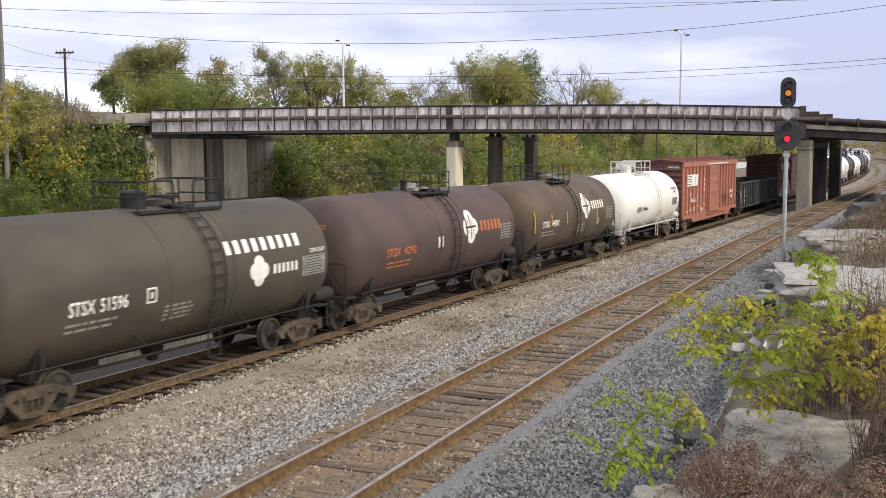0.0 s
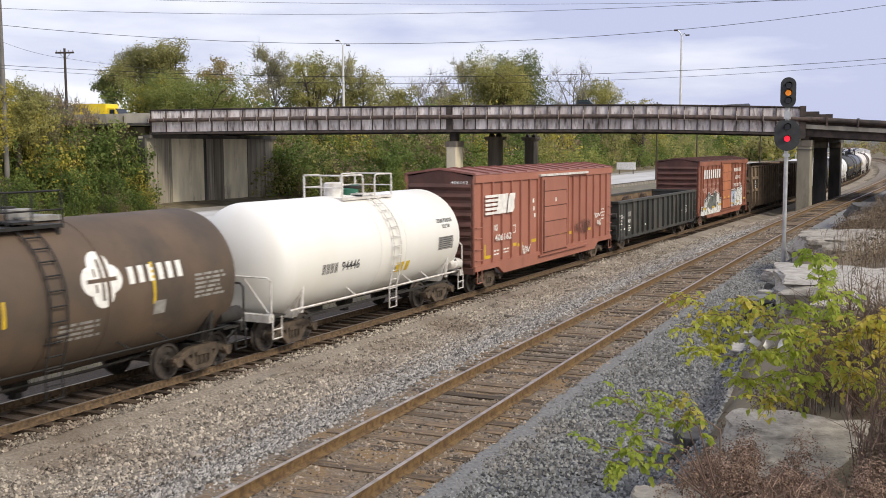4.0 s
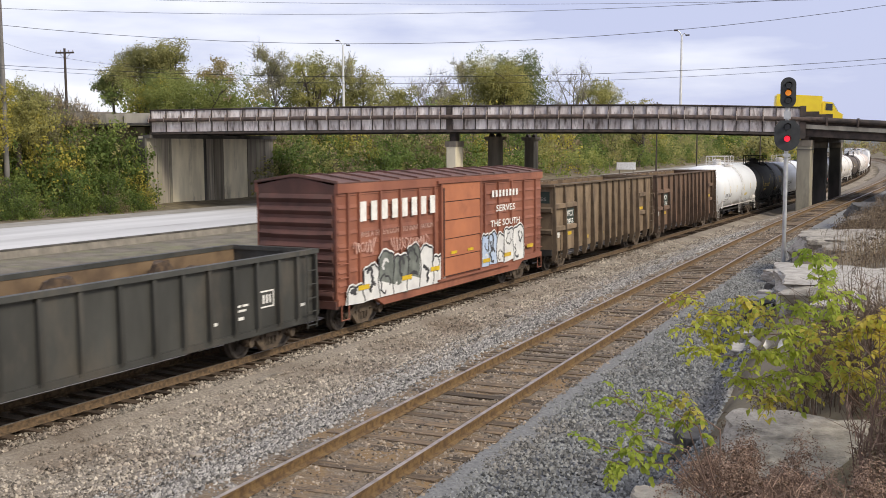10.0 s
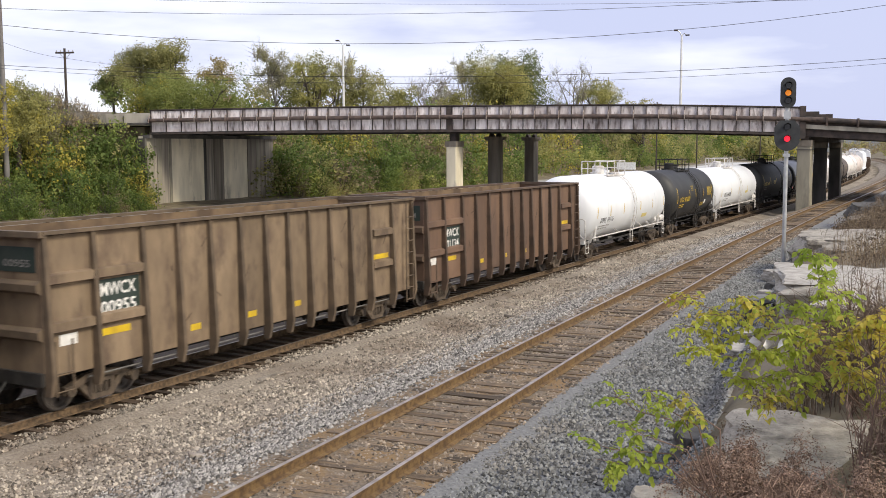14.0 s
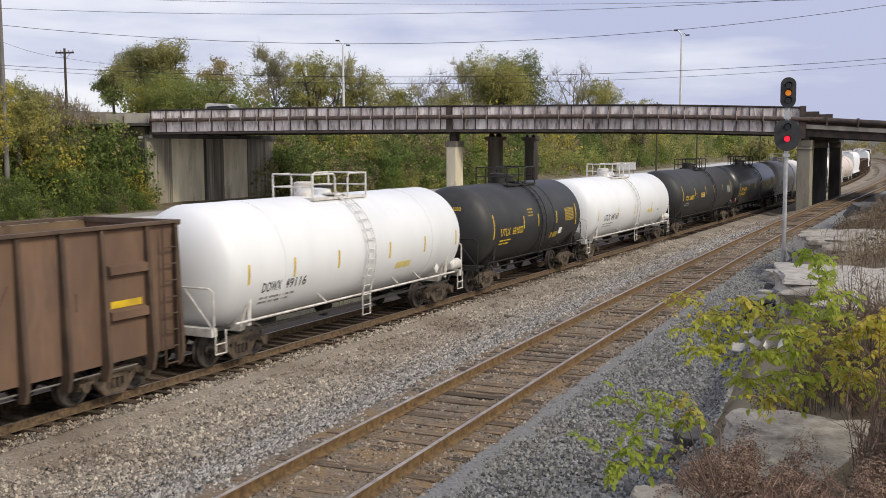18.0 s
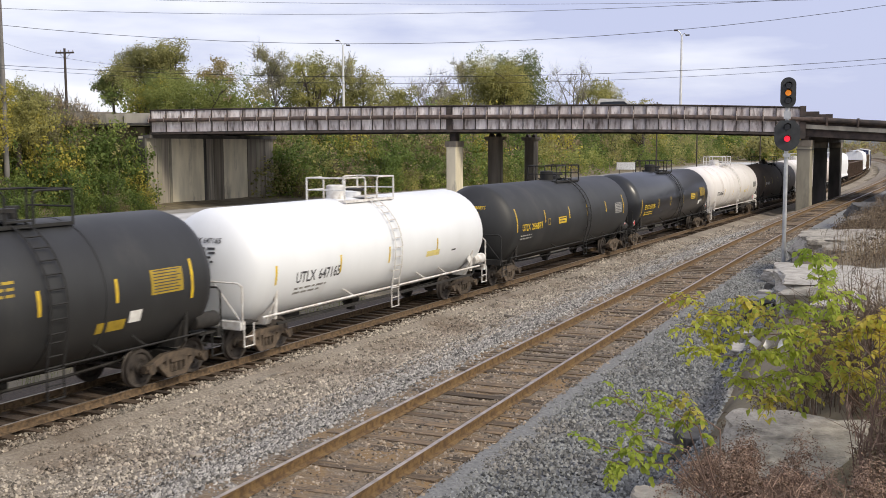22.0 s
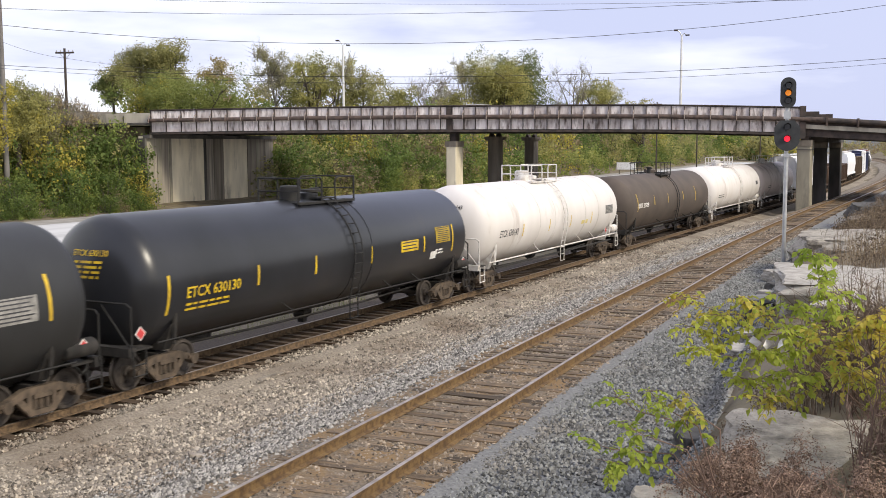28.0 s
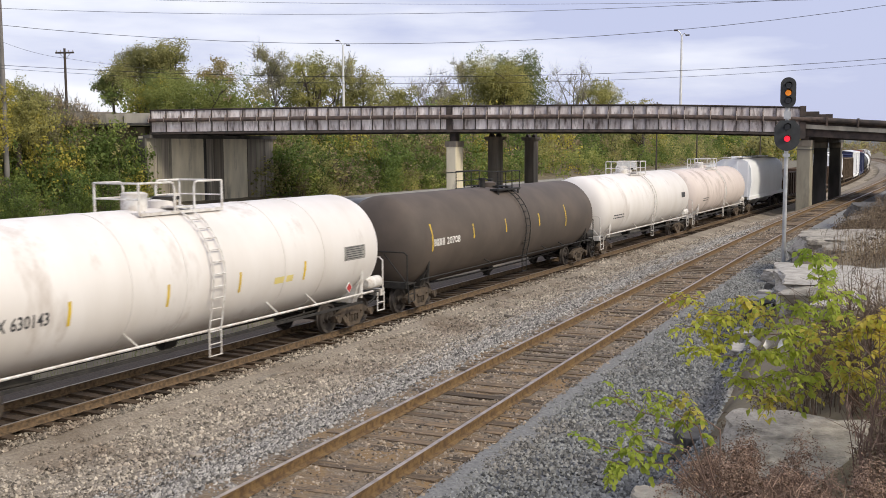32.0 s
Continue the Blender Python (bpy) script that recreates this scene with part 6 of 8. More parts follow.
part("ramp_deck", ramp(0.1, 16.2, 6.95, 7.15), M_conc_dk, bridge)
part("ramp_fascia", ramp(0.0, 0.1, 7.0, 7.32), M_conc, bridge, "pale concrete edge of the ramp")
part("ramp_girder", ramp(0.3, 0.7, 6.4, 7.2), M_steel_dk, bridge)
part("ramp_parapet", ramp(0.11, 0.3, 7.15, 7.92), M_steel_dk, bridge, "dark low parapet")
part("ramp_girder", ramp(8.0, 8.4, 6.4, 7.2), M_steel_dk, bridge)
part("ramp_pipe", MB().tube([(a, -0.16, 7.72 + down(a)) for a in (56.7, 59.5, 62.6, 72, 110)], 0.22, 10), M_steel_dk, bridge)
for a, b, z in ((56.8, 57.8, 8.02), (57.81, 58.8, 7.8)):
    part("parapet_step", MB().box(a, b, 0.32, 0.6, 7.0, z), M_steel_dk, bridge, "dark stepped end of the parapet")
for a in (58.3, 60.6, 68.0, 75.0):
    part("pipe_bracket", MB().box(a - 0.06, a + 0.06, -0.42, 0.05, 7.3 + down(a), 8.0 + down(a)), M_steel_br, bridge)
part("end_block", MB().box(56.3, 56.75, -0.2, 0.45, 5.9, 8.45), M_steel_dk, bridge)
# approach on the tree-covered bank
part("approach_parapet", strip(-16, -0.1, 0.6, 0.9, 7.3, 8.45), M_conc, bridge, "plain concrete approach parapet with joints")
for a in range(-15, 0, 3):
    part("parapet_joint", MB().box(a - 0.04, a + 0.04, 0.57, 0.6, 7.35, 8.4), M_conc_dk, bridge)
part("approach_fill", MB().box(-17, -1.2, 1.2, 16.0, 0.3, 7.38), M_soil, bridge)

E_A, E_N = Vector((0.9691, 0.2467, 0)), Vector((-0.2467, 0.9691, 0))


def column(x, y, wx, wy, z0, z1, m, cap):
    col = thing("bridge_column", "stained concrete bridge column" if m in (M_conc_warm, M_conc_olive) else "dark concrete bridge column", "column", "columns under the bridge", at=pose(x, y, z0))
    h = z1 - z0
    e = 0.06
    part("shaft", MB().prism([(-wx / 2 + e, -wy / 2), (wx / 2 - e, -wy / 2), (wx / 2, -wy / 2 + e), (wx / 2, wy / 2 - e), (wx / 2 - e, wy / 2), (-wx / 2 + e, wy / 2), (-wx / 2, wy / 2 - e), (-wx / 2, -wy / 2 + e)], "z", -0.6, h), m, col)
    if cap:
        part("capital", MB().prism([(-wx / 2 - 0.12, h - 0.02), (-wx / 2 - 0.25, h + 0.15), (-wx / 2 - 0.25, h + 0.32), (wx / 2 + 0.25, h + 0.32), (wx / 2 + 0.25, h + 0.15), (wx / 2 + 0.12, h - 0.02)], "y", -wy / 2 - 0.2, wy / 2 + 0.2), m, col)
        for s in (-0.35, 0.35):
            part("bearing", MB().prism([(s - 0.2, h + 0.32), (s - 0.08, h + 0.62), (s + 0.08, h + 0.62), (s + 0.2, h + 0.32)], "y", -0.3, 0.3), M_steel_dk, col)
    else:
        part("capital", MB().box(-wx / 2 - 0.05, wx / 2 + 0.05, -wy / 2 - 0.05, wy / 2 + 0.05, h - 0.45, h + 0.02), M_conc_stain, col, "brown cap block")
        part("bearing", MB().box(-wx / 2 + 0.2, wx / 2 - 0.2, -wy / 2 + 0.3, wy / 2 - 0.3, h + 0.02, h + 0.75), M_steel_dk, col)
    return col


column(-22.9, 79.5, 0.95, 1.4, -0.2, 5.85, M_conc_warm, False)
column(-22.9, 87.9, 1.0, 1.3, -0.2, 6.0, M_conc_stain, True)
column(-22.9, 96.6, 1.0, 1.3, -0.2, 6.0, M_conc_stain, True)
column(4.9, 86.4, 1.05, 1.4, -0.3, 5.75, M_conc_olive, False)
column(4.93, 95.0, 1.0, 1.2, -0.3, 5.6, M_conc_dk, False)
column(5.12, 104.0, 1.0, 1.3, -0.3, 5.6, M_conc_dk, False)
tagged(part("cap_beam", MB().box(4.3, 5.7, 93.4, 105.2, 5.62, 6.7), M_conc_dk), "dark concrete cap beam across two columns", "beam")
tagged(part("column_collar", MB().box(4.33, 5.47, 85.65, 87.15, 5.0, 5.06), M_conc_dk), "dark joint band round a concrete column", "collar")

# abutment with ribs and a wing wall
abut = thing("bridge_abutment", "tall stained concrete abutment with vertical ribs", "abutment", kind="structure")
part("face_wall", MB().box(-51.2, -50.3, 71.25, 90.2, -0.3, 6.5), M_conc_warm, abut)
for y, w, d, m in ((71.25, 0.78, 0.1, M_conc_olive), (72.05, 0.5, 0.07, M_conc_rib), (72.57, 0.55, 0.1, M_conc_olive), (73.14, 1.0, 0.07, M_conc_rib), (74.16, 0.34, 0.09, M_conc_olive),
                   (79.1, 0.36, 0.04, M_conc_dk), (79.48, 1.0, 0.07, M_conc_rib), (80.5, 1.5, 0.1, M_conc_stain), (85.85, 1.4, 0.08, M_conc_stain), (87.27, 0.55, 0.1, M_conc_olive), (87.84, 0.95, 0.07, M_conc_stain), (88.82, 1.35, 0.11, M_conc_rib)):
    part("rib", MB().box(-50.3, -50.3 + d, y, y + w - 0.01, -0.3, 6.35), m, abut)
# The wing's shade is put in by the dark concrete colour.
part("wing_edge", MB().box(-51.3, -50.22, 71.0, 71.24, -0.3, 6.3), M_conc_dk, abut, "wing wall coloured dark for its shade")
# Coloured dark to stand for the shadow band at the shelf.
part("bearing_shelf", MB().box(-50.6, -49.8, 71.2, 90.3, 6.3, 6.64), M_conc_dk, abut)

# ---- lamp posts, poles and wires ----
M_pole = mat("weathered_pole_wood", (0.06, 0.048, 0.04), 0.95, dark=(0.05, 0.04, 0.034), scale=4, stretch=(1, 1, 0.2))
M_pole_grey = mat("silvered_pole_wood", (0.2, 0.19, 0.18), 0.95, dark=(0.12, 0.115, 0.11), scale=4, stretch=(1, 1, 0.2))
M_lamp_pole = mat("pale_painted_pole", (0.72, 0.72, 0.71), 0.5, dark=(0.6, 0.6, 0.59), scale=3)
M_wire = mat("dark_cable", (0.05, 0.05, 0.055), 0.7)


def lamp_post(x, y, z0, z1):
    ob = thing("street_lamp", "slim pale street lamp with two heads on the bridge", "street lamp", "lamps on the bridge", at=pose(x, y, z0))
    h = z1 - z0
    part("pole", MB().tube([(0, 0, 0), (0, 0, h * 0.5), (0, 0, h - 0.5)], [0.13, 0.11, 0.08], 10), M_lamp_pole, ob)
    part("base_plate", MB().box(-0.25, 0.25, -0.25, 0.25, 0, 0.08), M_galv, ob)
    for s in (-1, 1):
        part("arm", MB().tube([(0, 0, h - 0.6), (s * 0.2, 0.1 * s, h - 0.2 - (0.15 if s > 0 else 0)), (s * 0.45, 0.2 * s, h - (0.55 if s > 0 else 0.1))], 0.04, 6), M_galv, ob)
        hd = MB().box(s * 0.5 - 0.17, s * 0.5 + 0.17, 0.2 * s - 0.1, 0.2 * s + 0.1, h - (0.6 if s > 0 else 0.14), h - (0.48 if s > 0 else 0.0))
        part("lamp_head", hd, M_steel_dk, ob)
    return ob


lamp_post(-39.7, 88.0, 7.5, 16.1)
lamp_post(-8.15, 97.8, 7.6, 16.3)


def utility_pole(x, y, z0, z1, arm, turn, label):
    ob = thing("utility_pole", label, "utility pole", "wooden poles beyond the road", at=pose(x, y, z0, 0, 0, turn))
    h = z1 - z0
    part("pole", MB().tube([(0, 0, -0.5), (0, 0, h)], [0.15, 0.1] if arm else [0.24, 0.17], 10), M_pole if arm else M_pole_grey, ob)
    if arm:
        part("crossarm", MB().box(-arm, arm, -0.07, 0.07, h - 0.45, h - 0.3), M_pole, ob)
        for q in (-0.9, -0.45, 0.45, 0.9):
            part("insulator", MB().tube([(q * arm, 0, h - 0.3), (q * arm, 0, h - 0.15)], 0.05, 6), M_galv, ob)
        part("brace", MB().tube([(-arm * 0.6, 0.08, h - 0.4), (0, 0.08, h - 1.0), (arm * 0.6, 0.08, h - 0.4)], 0.025, 5), M_galv, ob)
    return ob


utility_pole(-55.1, 66.6, 1.5, 14.25, 0.85, 20, "dark wooden utility pole with a crossarm among bushes")
utility_pole(-52.8, 58.0, 1.0, 19.5, 0, 0, "tall grey utility pole on the bank")
utility_pole(-75.3, 122.9, 8.8, 17.2, 0.6, 25, "distant dark wooden utility pole")
for x, y, z1 in ((-31.5, 200.0, 12.5), (-29.5, 165.0, 12.5), (-27.0, 240.0, 12.0)):
    utility_pole(x, y, -0.2, z1, 0.7, 10, "thin distant utility pole beside the road")


def wire(p, q, sag, r=0.014):
    p, q = Vector(p), Vector(q)
    pts = [p.lerp(q, k / 24) - Vector((0, 0, sag * 4 * (k / 24) * (1 - k / 24))) for k in range(25)]
    return tagged(part("overhead_wire", MB().tube(pts, r, 5), M_wire), "thin dark overhead wire against the sky", "wire", "overhead wires")


wire((-33.2, 40.2, 13.32), (40.6, 79.0, 17.18), 1.92, 0.012)
wire((-33.2, 40.2, 12.48), (40.6, 79.0, 20.27), 4.3)
wire((-33.2, 40.2, 10.18), (40.6, 79.0, 13.8), 2.3)
wire((-33.2, 40.2, 10.02), (40.6, 79.0, 14.09), 2.72, 0.010)
wire((-33.2, 40.2, 14.05), (40.6, 79.0, 15.2), 1.2, 0.009)
wire((-55.1, 66.6, 13.4), (-75.2, 122.8, 17.0), 0.8, 0.012)
wire((-55.1, 66.6, 13.4), (-52.8, 58.0, 14.0), 0.2, 0.012)

# ---- railway signal ----
M_sig = mat("matt_black_signal", (0.022, 0.024, 0.026), 0.6, dark=(0.04, 0.043, 0.045), scale=4)
M_amber = mat("amber_lamp", (1.0, 0.3, 0.02), 0.3, emit=0.55)
M_redl = mat("red_lamp", (1.0, 0.015, 0.04), 0.3, emit=1.3)
M_lens = mat("dark_lens", (0.02, 0.02, 0.022), 0.15)
sig = thing("railway_signal", "railway signal mast with amber and red lamps lit", "railway signal", at=pose(10.86, 40.5, 0.62, 0, 0, 14))
part("mast", MB().tube([(0, 0, -0.2), (0, 0, 7.15)], 0.078, 14), M_galv, sig, "grey steel mast")
part("mast_base", MB().box(-0.3, 0.3, -0.3, 0.3, -0.3, 0.12), M_conc, sig)


def oval(w, z0, z1, n=12, flat_top=False):
    r = w / 2
    pts = [(r * math.cos(t), z1 - r + r * math.sin(t)) for t in [math.pi * k / n for k in range(n + 1)]] if not flat_top else [(r, z1 - 0.25), (r - 0.2, z1), (-r + 0.2, z1), (-r, z1 - 0.25)]
    return pts + [(-r * math.cos(t), z0 + r - r * math.sin(t)) for t in [math.pi * k / n for k in range(n + 1)]]


def signal_head(z0, z1, w, lenses, flat):
    hd = part("signal_head", MB().prism(oval(w, z0, z1, flat_top=flat), "y", -0.16, -0.13), M_sig, sig, "black oval backboard")
    for z, m in lenses:
        part("lens", MB().lathe_y([(-0.2, 0.02), (-0.2, 0.105), (-0.16, 0.11), (-0.16, 0.02)], 18, 0, z), m, hd)
        vis = MB()
        n = 14
        for k in range(n):
            a, b = math.pi * (-0.12 + 1.24 * k / n), math.pi * (-0.12 + 1.24 * (k + 1) / n)
            for rr in (0.135,):
                vis.quad((rr * math.cos(a), -0.16, z + rr * math.sin(a)), (rr * math.cos(b), -0.16, z + rr * math.sin(b)), (rr * math.cos(b), -0.16 - 0.3 * max(0.25, math.sin(b)), z + rr * math.sin(b)), (rr * math.cos(a), -0.16 - 0.3 * max(0.25, math.sin(a)), z + rr * math.sin(a)))
        part("visor", vis, M_sig, hd)
    part("lamp_housing", MB().box(-0.17, 0.17, -0.13, 0.16, z0 + 0.15, z1 - 0.15), M_sig, hd)


signal_head(6.12, 7.26, 0.56, [(6.95, M_lens), (6.68, M_amber), (6.40, M_lens)], False)
signal_head(4.52, 5.66, 0.92, [(5.42, M_lens), (4.98, M_redl)], True)
for a, b in ((4.3, 4.42), (5.72, 6.0)):
    part("mast_bracket", MB().box(-0.12, 0.12, -0.14, 0.12, a, b), M_galv, sig)


# ---- trees and shrubs ----
def leaves(rng, cs, rs, n, size, flat=1.0):
    """n small leaf clumps on and in balls of the given centres and radii."""
    cs, rs = np.array(cs, float), np.array(rs, float)
    m = max(1, n // 11)
    pick = rng.choice(len(cs), m, p=rs ** 2 / (rs ** 2).sum())
    d = rng.normal(size=(m, 3))
    d /= np.linalg.norm(d, axis=1)[:, None]
    sprig = cs[pick] + d * (rs[pick] * rng.uniform(0.12, 1.05, m) ** 0.55)[:, None] * np.array([1, 1, flat])
    own = rng.integers(0, m, n)
    pos = sprig[own] + rng.normal(size=(n, 3)) * (size * 1.2 + 0.07 * rs[pick][own])[:, None]
    out = pos - cs[pick][own]
    out /= np.linalg.norm(out, axis=1)[:, None] + 1e-6
    nrm = out * 0.75 + np.array([0, 0, 0.45]) + rng.normal(size=(n, 3)) * 0.5
    nrm /= np.linalg.norm(nrm, axis=1)[:, None]
    a = np.cross(nrm, rng.normal(size=(n, 3)))
    a /= np.linalg.norm(a, axis=1)[:, None]
    b = np.cross(nrm, a)
    s = size * rng.uniform(0.55, 1.3, n)[:, None]
    k = rng.uniform(0.45, 0.8, n)[:, None]
    v = np.stack([pos - a * s, pos - b * s * k + nrm * s * 0.25, pos + a * s, pos + b * s * k + nrm * s * 0.25], 1).reshape(-1, 3)
    mb = MB()
    mb.v = v.tolist()
    mb.f = [(4 * i, 4 * i + 1, 4 * i + 2, 4 * i + 3) for i in range(n)]
    return mb


def limbs(rng, h, spread, n, r0):
    """A tapered trunk with forking limbs; returns the mesh and the limb ends."""
    mb, ends = MB(), []
    top = 0.3 * h
    lean = rng.normal(size=2) * 0.04 * h
    mb.tube([(0, 0, -0.5), (lean[0] * 0.4, lean[1] * 0.4, top * 0.5), (lean[0], lean[1], top)], [r0, r0 * 0.8, r0 * 0.62], 8)
    for k in range(n):
        w = 6.2832 * (k + rng.uniform(0, 0.7)) / n
        q = rng.uniform(0.35, 1.0)
        s = Vector((lean[0] * q, lean[1] * q, top * (0.55 + 0.45 * q)))
        e = Vector((spread * math.cos(w) * rng.uniform(0.35, 0.95), spread * math.sin(w) * rng.uniform(0.35, 0.95), h * rng.uniform(0.38, 0.97)))
        m = s.lerp(e, 0.5) + Vector((rng.normal() * 0.05 * h, rng.normal() * 0.05 * h, 0.05 * h))
        mb.tube([s, m, e], [r0 * 0.45, r0 * 0.28, r0 * 0.09], 5, False)
        ends.append(e)
        for _ in range(3):
            e2 = m.lerp(e, rng.uniform(0, 0.8))
            e3 = e2 + Vector((rng.normal() * 0.3 * spread, rng.normal() * 0.3 * spread, rng.uniform(0.02, 0.18) * h))
            mb.tube([e2, e2.lerp(e3, 0.5) + Vector((0, 0, 0.02 * h)), e3], [r0 * 0.2, r0 * 0.13, r0 * 0.05], 4, False)
            ends.append(e3)
    return mb, ends


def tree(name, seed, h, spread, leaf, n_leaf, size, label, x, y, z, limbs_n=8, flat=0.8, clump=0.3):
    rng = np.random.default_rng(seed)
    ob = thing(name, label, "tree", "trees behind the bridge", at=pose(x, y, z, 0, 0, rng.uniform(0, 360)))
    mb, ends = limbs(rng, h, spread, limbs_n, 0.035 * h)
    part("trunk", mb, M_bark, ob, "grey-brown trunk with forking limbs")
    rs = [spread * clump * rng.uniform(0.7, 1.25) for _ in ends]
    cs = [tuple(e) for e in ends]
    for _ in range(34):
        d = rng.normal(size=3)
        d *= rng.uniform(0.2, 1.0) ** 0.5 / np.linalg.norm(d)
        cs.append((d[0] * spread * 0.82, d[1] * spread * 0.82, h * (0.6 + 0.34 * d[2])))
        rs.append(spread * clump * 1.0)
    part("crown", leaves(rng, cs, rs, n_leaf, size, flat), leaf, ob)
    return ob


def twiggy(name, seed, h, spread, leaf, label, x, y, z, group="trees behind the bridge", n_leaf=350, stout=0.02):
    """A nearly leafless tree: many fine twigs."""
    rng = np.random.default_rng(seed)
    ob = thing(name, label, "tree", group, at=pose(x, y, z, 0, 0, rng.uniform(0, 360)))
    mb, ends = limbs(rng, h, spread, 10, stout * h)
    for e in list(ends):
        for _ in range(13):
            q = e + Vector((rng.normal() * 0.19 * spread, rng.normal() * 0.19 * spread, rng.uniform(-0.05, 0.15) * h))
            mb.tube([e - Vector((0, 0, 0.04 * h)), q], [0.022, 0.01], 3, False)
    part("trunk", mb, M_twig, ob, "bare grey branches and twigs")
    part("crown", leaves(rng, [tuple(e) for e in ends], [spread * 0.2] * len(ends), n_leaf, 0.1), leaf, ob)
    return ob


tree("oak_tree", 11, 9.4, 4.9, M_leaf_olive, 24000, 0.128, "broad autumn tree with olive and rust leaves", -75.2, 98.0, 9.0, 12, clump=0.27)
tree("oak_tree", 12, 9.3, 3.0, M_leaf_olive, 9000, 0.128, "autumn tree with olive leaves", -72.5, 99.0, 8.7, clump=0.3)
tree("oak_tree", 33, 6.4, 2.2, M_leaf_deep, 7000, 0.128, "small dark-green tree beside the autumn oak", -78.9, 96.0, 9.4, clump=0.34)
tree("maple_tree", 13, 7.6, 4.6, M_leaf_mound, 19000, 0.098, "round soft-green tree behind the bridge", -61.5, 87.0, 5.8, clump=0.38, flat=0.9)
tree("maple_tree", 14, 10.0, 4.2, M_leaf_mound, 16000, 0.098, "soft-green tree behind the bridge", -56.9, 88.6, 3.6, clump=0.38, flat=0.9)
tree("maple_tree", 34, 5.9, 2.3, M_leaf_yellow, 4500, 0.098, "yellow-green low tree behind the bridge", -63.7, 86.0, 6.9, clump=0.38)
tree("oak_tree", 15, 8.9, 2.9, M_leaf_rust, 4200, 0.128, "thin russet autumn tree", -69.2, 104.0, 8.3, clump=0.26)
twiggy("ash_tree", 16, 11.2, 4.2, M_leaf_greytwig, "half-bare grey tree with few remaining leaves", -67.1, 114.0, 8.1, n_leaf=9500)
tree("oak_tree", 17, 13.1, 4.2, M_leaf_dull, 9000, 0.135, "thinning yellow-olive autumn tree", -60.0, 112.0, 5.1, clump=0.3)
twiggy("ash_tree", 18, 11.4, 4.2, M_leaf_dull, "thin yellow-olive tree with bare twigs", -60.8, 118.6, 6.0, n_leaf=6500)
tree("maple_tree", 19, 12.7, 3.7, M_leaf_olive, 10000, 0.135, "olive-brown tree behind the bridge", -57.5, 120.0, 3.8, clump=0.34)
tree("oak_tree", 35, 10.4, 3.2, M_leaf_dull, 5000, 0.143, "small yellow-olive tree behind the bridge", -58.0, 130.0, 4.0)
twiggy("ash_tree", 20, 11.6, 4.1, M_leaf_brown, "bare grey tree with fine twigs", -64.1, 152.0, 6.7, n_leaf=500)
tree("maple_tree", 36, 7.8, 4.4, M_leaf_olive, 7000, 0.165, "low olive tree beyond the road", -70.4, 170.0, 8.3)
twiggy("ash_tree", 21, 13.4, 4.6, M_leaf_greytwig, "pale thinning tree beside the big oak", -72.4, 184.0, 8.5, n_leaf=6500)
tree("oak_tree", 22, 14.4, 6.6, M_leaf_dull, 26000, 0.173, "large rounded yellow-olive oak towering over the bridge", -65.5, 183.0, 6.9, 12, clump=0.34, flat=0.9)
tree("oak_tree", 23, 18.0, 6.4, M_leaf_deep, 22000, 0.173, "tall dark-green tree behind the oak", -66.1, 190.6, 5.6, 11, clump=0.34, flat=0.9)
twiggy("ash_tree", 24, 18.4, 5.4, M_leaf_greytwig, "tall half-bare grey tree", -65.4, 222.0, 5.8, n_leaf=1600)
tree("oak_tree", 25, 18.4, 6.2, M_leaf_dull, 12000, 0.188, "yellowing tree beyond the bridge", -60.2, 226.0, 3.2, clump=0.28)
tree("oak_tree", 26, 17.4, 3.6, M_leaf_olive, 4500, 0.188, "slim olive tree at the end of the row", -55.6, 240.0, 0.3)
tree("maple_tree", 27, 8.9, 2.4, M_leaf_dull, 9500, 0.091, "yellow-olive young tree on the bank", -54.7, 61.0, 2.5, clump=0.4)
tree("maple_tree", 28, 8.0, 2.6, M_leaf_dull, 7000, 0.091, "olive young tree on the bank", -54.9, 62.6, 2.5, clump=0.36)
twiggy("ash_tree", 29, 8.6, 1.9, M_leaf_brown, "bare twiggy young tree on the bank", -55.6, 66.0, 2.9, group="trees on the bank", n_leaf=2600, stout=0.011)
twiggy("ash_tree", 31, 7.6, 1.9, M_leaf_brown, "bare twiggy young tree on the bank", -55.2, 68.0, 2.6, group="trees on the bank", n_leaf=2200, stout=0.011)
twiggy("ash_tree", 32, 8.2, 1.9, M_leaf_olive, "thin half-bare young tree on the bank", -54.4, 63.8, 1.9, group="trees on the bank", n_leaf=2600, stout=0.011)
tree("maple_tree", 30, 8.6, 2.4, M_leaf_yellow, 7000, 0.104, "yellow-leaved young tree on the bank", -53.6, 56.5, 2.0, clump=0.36)

